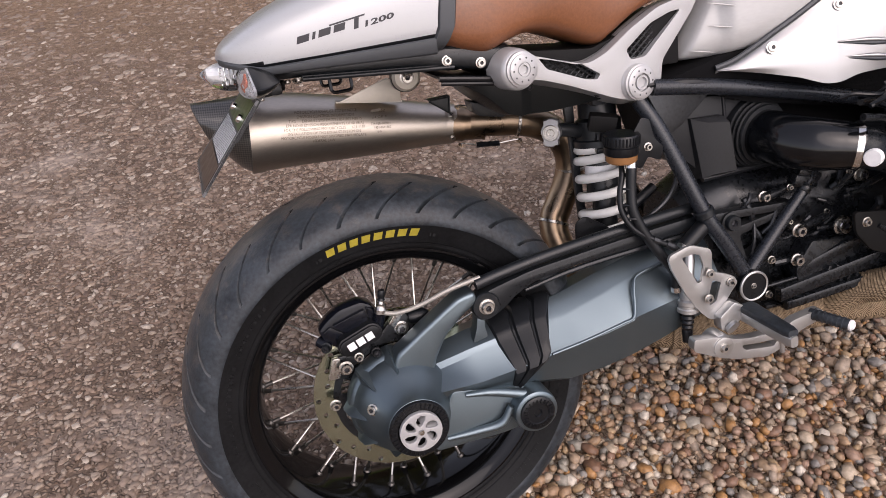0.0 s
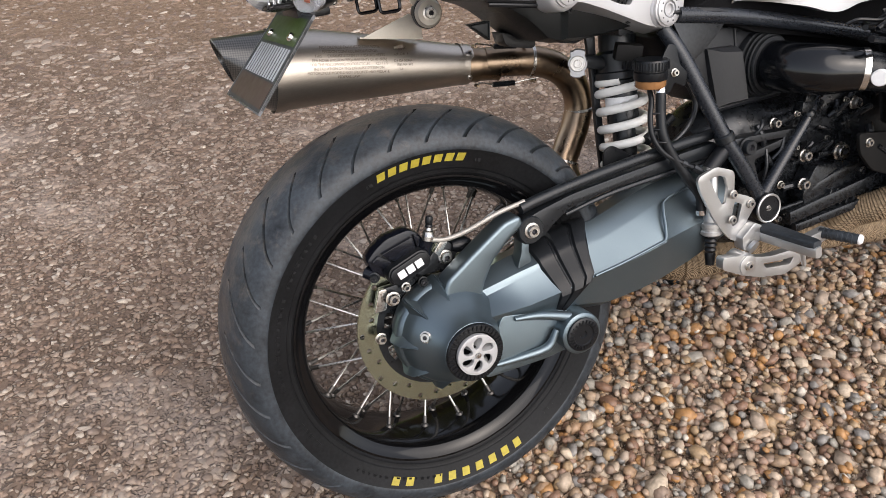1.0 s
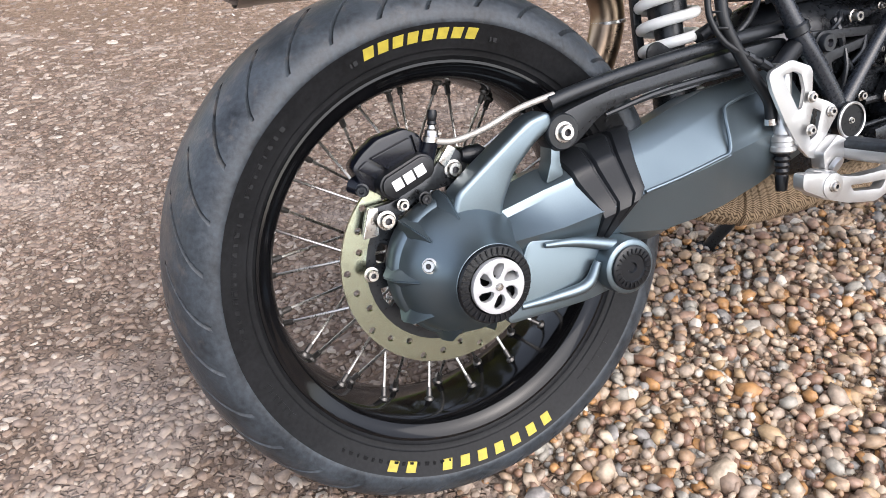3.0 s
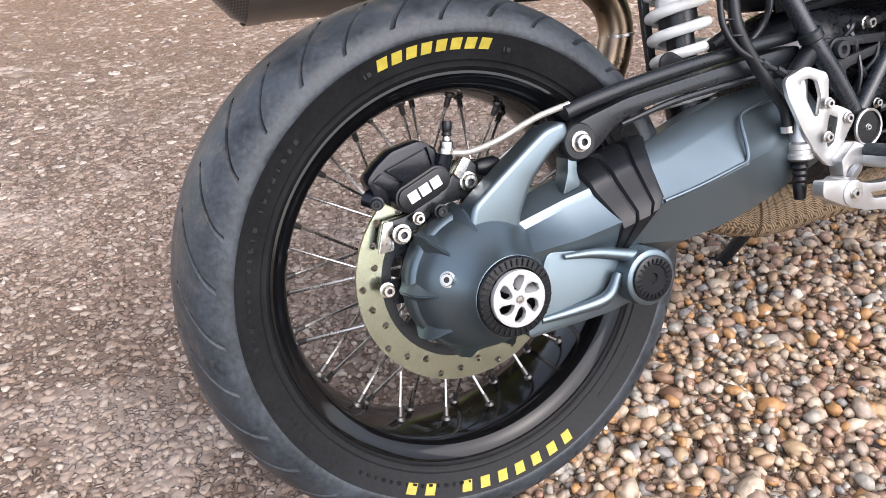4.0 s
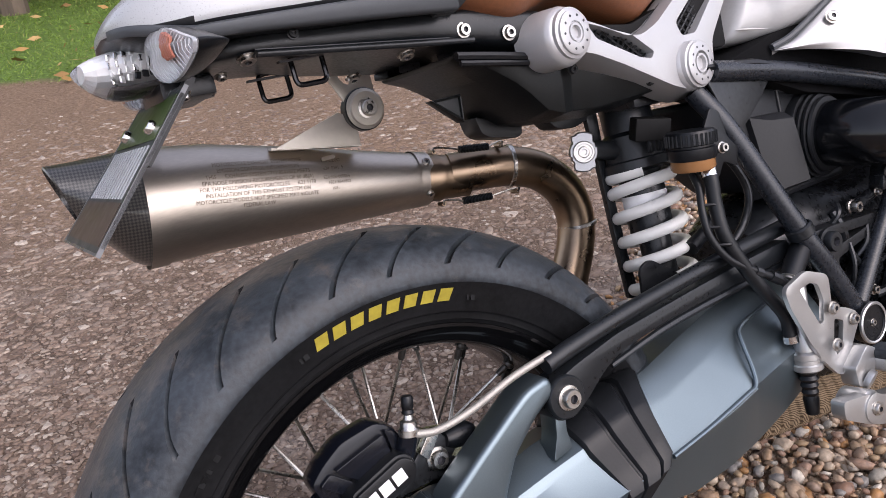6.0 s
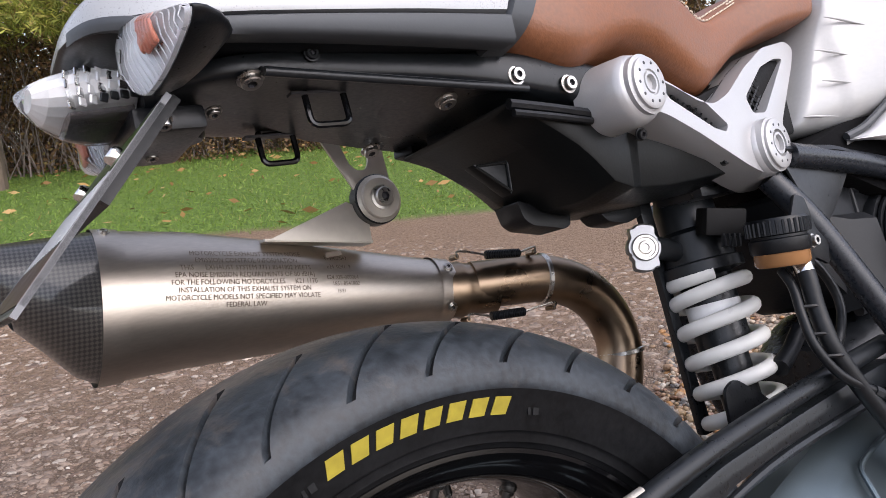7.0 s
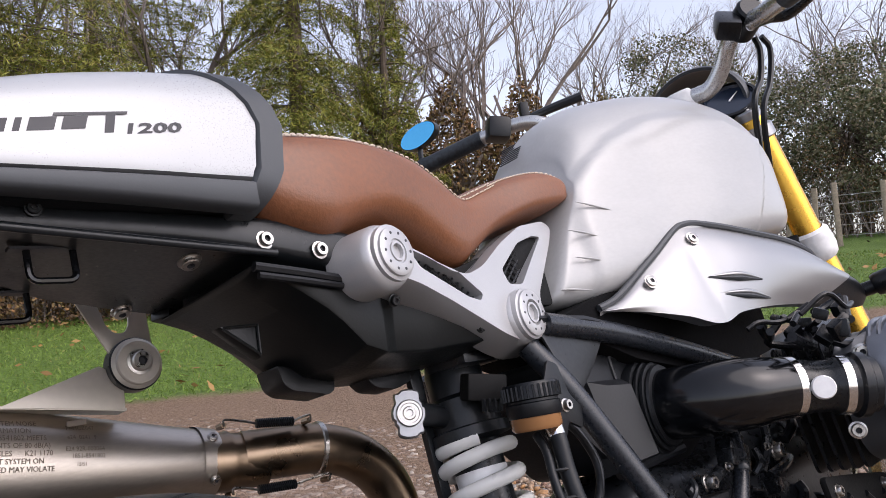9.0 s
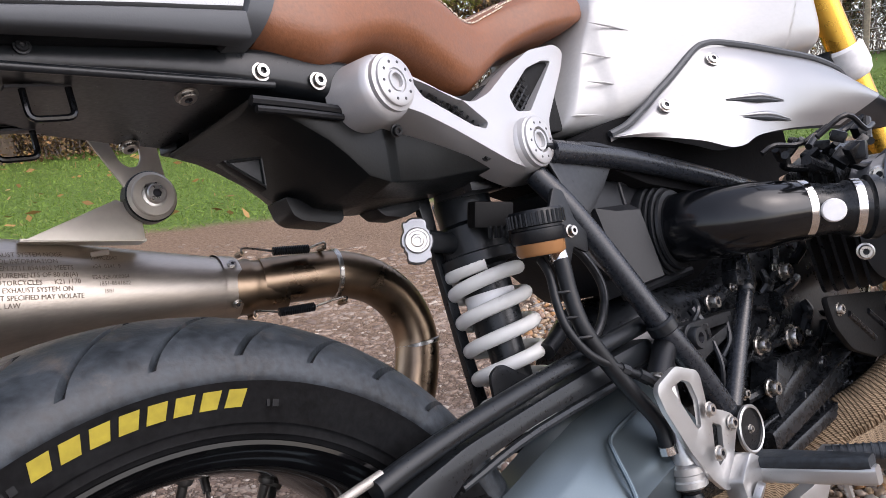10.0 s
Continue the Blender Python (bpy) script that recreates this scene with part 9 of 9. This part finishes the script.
def make_front():
    steer = 14.0
    top, low = Vector((1.115, 0, 0.985)), Vector((1.378, 0, 0.33))
    axis = (top - low).normalized()
    turn = Matrix.Translation(top) @ Matrix.Rotation(radians(-steer), 4, axis) @ Matrix.Translation(-top)
    straight = Matrix.Translation(top) @ Matrix.Rotation(radians(2), 4, axis) @ Matrix.Translation(-top)

    def put(ob, how=turn):
        ob.matrix_basis = how
        return ob
    fork = None
    for y in (-0.114, 0.114):
        bm = bmesh.new()
        o = Vector((0, y, 0))
        lathe(bm, [(0.0, -0.01), (0.02, -0.01), (0.0235, -0.004), (0.0235, 0.42), (0.027, 0.425), (0.027, 0.44), (0.019, 0.445), (0.019, 0.62), (0.028, 0.625), (0.028, 0.72), (0, 0.72)], top + o, -axis, 28)
        f = part("fork_leg", bm, M_GOLD, fork or bike, "gold anodised fork leg")
        if fork is None:
            fork = put(f, straight)
        bm = bmesh.new()
        lathe(bm, [(0.026, 0.205), (0.032, 0.21), (0.034, 0.24), (0.031, 0.255), (0.026, 0.26)], top + o, -axis, 28)
        part("white_stone_guard", bm, M_PALE, fork, "white moulded fork collar")
        bm = bmesh.new()
        lathe(bm, [(0.024, 0.005), (0.0285, 0.008), (0.0285, 0.028), (0.024, 0.031)], top + o, -axis, 28)
        part("fork_clamp", bm, M_SILVER, fork)
        bm = bmesh.new()
        lathe(bm, [(0.0, -0.03), (0.007, -0.03), (0.0075, -0.025), (0.019, -0.0245), (0.0215, -0.022), (0.0215, -0.009)], top + o, -axis, 28)
        part("fork_cap", bm, M_SILVER, fork)
    for h, w in ((0.018, 0.028), (0.235, 0.034)):
        bm = bmesh.new()
        c = top - axis * h
        box(bm, c + Vector((-0.015, 0, 0)), (0.06, 0.21, w), pose(0, 0, 0, 0, -math.degrees(math.atan2(axis.x, axis.z)), 0))
        bevelled(bm, 0.008)
        part("fork_yoke", bm, M_SATIN_BLACK, fork)
    # bars, turned apart from the fork to fit the camera's view
    bars = bmesh.new()
    near = [(0.87, -0.36, 1.07), (0.93, -0.27, 1.08), (0.965, -0.222, 1.09), (0.995, -0.184, 1.107), (1.013, -0.156, 1.092), (1.02, -0.13, 1.0626), (1.022, -0.1, 1.042), (1.018, -0.06, 1.0426)]
    pts = [turn.inverted() @ Vector(p) for p in near] + [(1.037, 0.05, 1.043), (1.02, 0.13, 1.05), (0.95, 0.2, 1.115), (0.905, 0.28, 1.12), (0.83, 0.425, 1.103)]
    tube(bars, pts, 0.0135, 18, 6)
    hb = put(part("handlebar", bars, M_ALU, bike, "bare steel handlebar"))
    for a, b in ((pts[0], pts[0].lerp(pts[1], 0.9)), ((0.83, 0.425, 1.103), (0.895, 0.3, 1.119))):
        bm = bmesh.new()
        a, b = Vector(a), Vector(b)
        tube(bm, [a + (a - b).normalized() * 0.012, a, a.lerp(b, 0.1), b], [0.015, 0.0185, 0.0165, 0.0165], 18)
        part("grip", bm, M_RUBBER, hb, "black rubber grip")
    # switch block, fluid box and lever at each grip
    back = turn.inverted()

    def block(name, centre, size, m, parent, bevel, label=""):
        made = bmesh.new()
        box(made, centre, size, m)
        bevelled(made, bevel)
        return part(name, made, M_PLASTIC, parent, label)
    bm = bmesh.new()
    lathe(bm, [(0.0, -0.026), (0.02, -0.026), (0.0235, -0.022), (0.0235, 0.022), (0.02, 0.026), (0.0, 0.026)], back @ Vector((0.985, -0.2, 1.102)), back.to_3x3() @ Vector((-0.5, -0.8, 0.25)), 24)
    sw = part("switch_block", bm, M_PLASTIC, hb, "black switch block")
    block("fluid_box", back @ Vector((0.955, -0.183, 1.097)), (0.06, 0.035, 0.03), pose(0, 0, 0, 20, -38, 35), hb, 0.006, "black brake fluid box")
    block("lever_mount", back @ Vector((1.03, -0.205, 1.118)), (0.05, 0.05, 0.032), pose(0, 0, 0, 0, -15, 30), hb, 0.008)
    for p in ((0.975, -0.205, 1.122), (0.97, -0.21, 1.083), (1.0, -0.222, 1.126)):
        bolt(sw, back @ Vector(p), 0.0055, (-0.75, -0.65, 0.1), h=0.004)
    bm = bmesh.new()
    tube(bm, [back @ Vector(p) for p in ((1.03, -0.215, 1.11), (1.05, -0.24, 1.105), (1.03, -0.275, 1.1), (0.99, -0.33, 1.1), (0.93, -0.38, 1.092))], [0.011, 0.013, 0.0085, 0.0075, 0.006], 12, 5, squash=0.7)
    part("lever", bm, M_SATIN_BLACK, hb)
    block("switch_block", (0.905, 0.262, 1.122), (0.045, 0.052, 0.044), pose(0, 0, 0, 0, 12, -25), hb, 0.009, "black switch block")
    block("clamp_lug", (0.945, 0.222, 1.138), (0.018, 0.02, 0.05), pose(0, 0, 0, 0, 0, -25), hb, 0.004)
    bm = bmesh.new()
    tube(bm, [(0.952, 0.215, 1.13), (0.985, 0.19, 1.14), (1.03, 0.15, 1.15)], [0.011, 0.012, 0.013], 12, 4, squash=0.7)
    part("lever", bm, M_SATIN_BLACK, hb)
    for p, q, r in (((1.035, -0.19, 1.09), (1.038, -0.19, 1.066), (0.99, -0.17, 0.975)), ((1.07, -0.19, 1.1), (1.09, -0.19, 1.08), (1.03, -0.165, 0.968))):
        bm = bmesh.new()
        tube(bm, [back @ Vector(v) for v in (p, q, Vector(q).lerp(Vector(r), 0.5) + Vector((0.012, 0, 0)), r, Vector(r) + Vector((0.05, 0.04, -0.1)))], 0.0048, 8, 6)
        part("control_cable", bm, M_PLASTIC, hb)
    bm = bmesh.new()
    tube(bm, [(0.97, 0.2, 1.1), (1.03, 0.18, 1.06), (1.07, 0.14, 0.98), (1.1, 0.08, 0.85)], 0.0042, 8, 6)
    part("control_cable", bm, M_PLASTIC, hb)
    bm = bmesh.new()
    lathe(bm, [(0.0, -0.02), (0.02, -0.02), (0.023, -0.016), (0.023, 0.012), (0.019, 0.018), (0.0, 0.019)], back @ Vector((1.012, -0.055, 1.04)), back.to_3x3() @ Vector((-0.25, 0, 1)), 24)
    part("bar_clamp", bm, M_PALE, hb, "white bar clamp")
    # bar-end mirror with blue glass
    a = Vector((0.83, 0.428, 1.103))
    bm = bmesh.new()
    tube(bm, [a, a + Vector((0.005, 0.012, 0.03)), a + Vector((0.01, 0.012, 0.06))], 0.0055, 10, 5)
    mir = put(part("mirror", bm, M_SATIN_BLACK, bike, "bar-end mirror with blue glass"))
    c = a + Vector((0.004, 0.004, 0.068))
    nrm = Vector((-0.93, -0.28, 0.12)).normalized()
    u = Vector((0, 0, 1)).cross(nrm).normalized()
    v = nrm.cross(u)
    for name, k, h0, h1, mt in (("mirror_shell", 1.0, -0.008, 0.004, M_SATIN_BLACK), ("mirror_glass", 0.96, 0.004, 0.0055, M_MIRROR_BLUE)):
        bm = bmesh.new()
        loft(bm, [[c + nrm * h + (u * 0.05 * math.cos(2 * math.pi * i / 32) + (v + u * 0.25) * 0.026 * math.sin(2 * math.pi * i / 32)) * k for i in range(32)] for h in (h0, h1)])
        part(name, bm, mt, mir)
    # dials under a small dark screen
    o = Vector((1.125, -0.088, 1.04))
    nd = Vector((-0.72, -0.3, 0.6)).normalized()
    bm = bmesh.new()
    lathe(bm, [(0.0, -0.045), (0.034, -0.04), (0.044, -0.01), (0.046, 0.004), (0.043, 0.006), (0.04, 0.002), (0, 0.002)], o, nd, 36)
    dial = part("dial", bm, M_SMOKED_DIAL, bike, "round dark blue instrument under a grey cowl")
    bm = bmesh.new()
    lathe(bm, [(0.042, 0.002), (0.048, 0.003), (0.048, 0.008), (0.043, 0.009)], o, nd, 36)
    part("dial_bezel", bm, M_PLASTIC, dial)
    _, du, dv = frame_of(nd)
    bm = bmesh.new()
    tube(bm, [o + nd * 0.004, o + nd * 0.004 - du * 0.018 - dv * 0.02], [0.0016, 0.0008], 6)
    part("dial_needle", bm, M_PALE, dial)
    bm = bmesh.new()
    rings = []
    for k in range(25):
        t = math.pi * (k / 24) * 1.1 - 0.15
        rings.append([Vector((1.13 + 0.07 * f, -0.018 + 0.1 * w * math.cos(t), 1.045 + 0.088 * w * math.sin(t) + 0.01 * f)) for f, w in ((0, 1.0), (0.08, 1.03), (0.5, 1.0), (1, 0.8), (1, 0.76), (0.5, 0.95), (0.05, 0.94))])
    loft(bm, rings)
    part("dial_cowl", bm, M_TRIM, dial, "matt grey dial cowl")
    # front wheel and mudguard
    bm = bmesh.new()
    lathe(bm, [(0.0, 0.03), (0.03, 0.03), (0.03, -0.03), (0, -0.03)], low, (0, -1, 0), 20)
    fw = put(part("front_wheel", bm, M_SATIN_BLACK, bike, "front wheel with a black rim"), straight)
    bm = bmesh.new()
    half = [(0.235, 0.036), (0.237, 0.045), (0.25, 0.055), (0.268, 0.06), (0.28, 0.053), (0.291, 0.035), (0.297, 0)]
    lathe(bm, half + [(r, -h) for r, h in reversed(half[:-1])], low, (0, -1, 0), 80)
    part("tyre", bm, M_RUBBER, fw)
    bm = bmesh.new()
    hp = [(0.236, 0.043), (0.231, 0.045), (0.224, 0.04), (0.212, 0.02), (0.208, 0)]
    lathe(bm, hp + [(r, -h) for r, h in reversed(hp[:-1])], low, (0, -1, 0), 80)
    part("rim", bm, M_RIM, fw)
    for k in range(24):
        a = 2 * math.pi * k / 24
        s = 1 if k % 2 else -1
        bm = bmesh.new()
        tube(bm, [low + Vector((0.03 * math.sin(a + 0.4 * s), 0.025 * s, 0.03 * math.cos(a + 0.4 * s))), low + Vector((0.209 * math.sin(a), 0, 0.209 * math.cos(a)))], 0.002, 6)
        part("spoke", bm, M_STEEL, fw)
    for y in (-0.062, 0.062):
        bm = bmesh.new()
        lathe(bm, [(0.11, -0.0025), (0.16, -0.0025), (0.16, 0.0025), (0.11, 0.0025), (0.11, -0.0025)], low + Vector((0, y, 0)), (0, -1, 0), 56)
        part("front_disc", bm, M_DISC, fw)
        bm = bmesh.new()
        lathe(bm, [(0.03, -0.002), (0.111, -0.002), (0.111, 0.002), (0.03, 0.002)], low + Vector((0, y * 0.97, 0)), (0, -1, 0), 40)
        part("disc_carrier", bm, M_STEEL, fw)
    bm = bmesh.new()
    rings = []
    for k in range(17):
        t = radians(-75 + 120 * k / 16)
        rr = 0.315
        rings.append([low + Vector((rr * math.sin(t) * q, y, rr * math.cos(t) * q)) for y, q in ((-0.066, 0.95), (-0.05, 1.0), (0, 1.03), (0.05, 1.0), (0.066, 0.95), (0.05, 0.985), (0, 1.015), (-0.05, 0.985))])
    loft(bm, rings)
    part("mudguard", bm, M_SATIN_BLACK, fw)
    # stub of an indicator behind the intake
    bm = bmesh.new()
    lens_body(bm, (1.13, -0.2, 0.674), (1.145, -0.292, 0.69), 0.021, 0.85)
    part("indicator", bm, M_PLASTIC, bike, "black front indicator")
    bm = bmesh.new()
    tube(bm, [(1.11, -0.13, 0.668), (1.132, -0.22, 0.674)], 0.011, 12)
    part("indicator_stalk", bm, M_PLASTIC, bike)
    # side stand on the far side, reaching the ground
    bm = bmesh.new()
    tube(bm, [(0.72, 0.1, 0.3), (0.7, 0.2, 0.14), (0.68, 0.262, 0.064)], [0.014, 0.012, 0.012], 14)
    ss = part("side_stand", bm, M_SATIN_BLACK, bike, "black side stand")
    bm = bmesh.new()
    box(bm, (0.68, 0.27, 0.058), (0.06, 0.04, 0.008), pose(0, 0, 0, LEAN))
    part("stand_foot", bm, M_SATIN_BLACK, ss)


make_controls()
make_front()
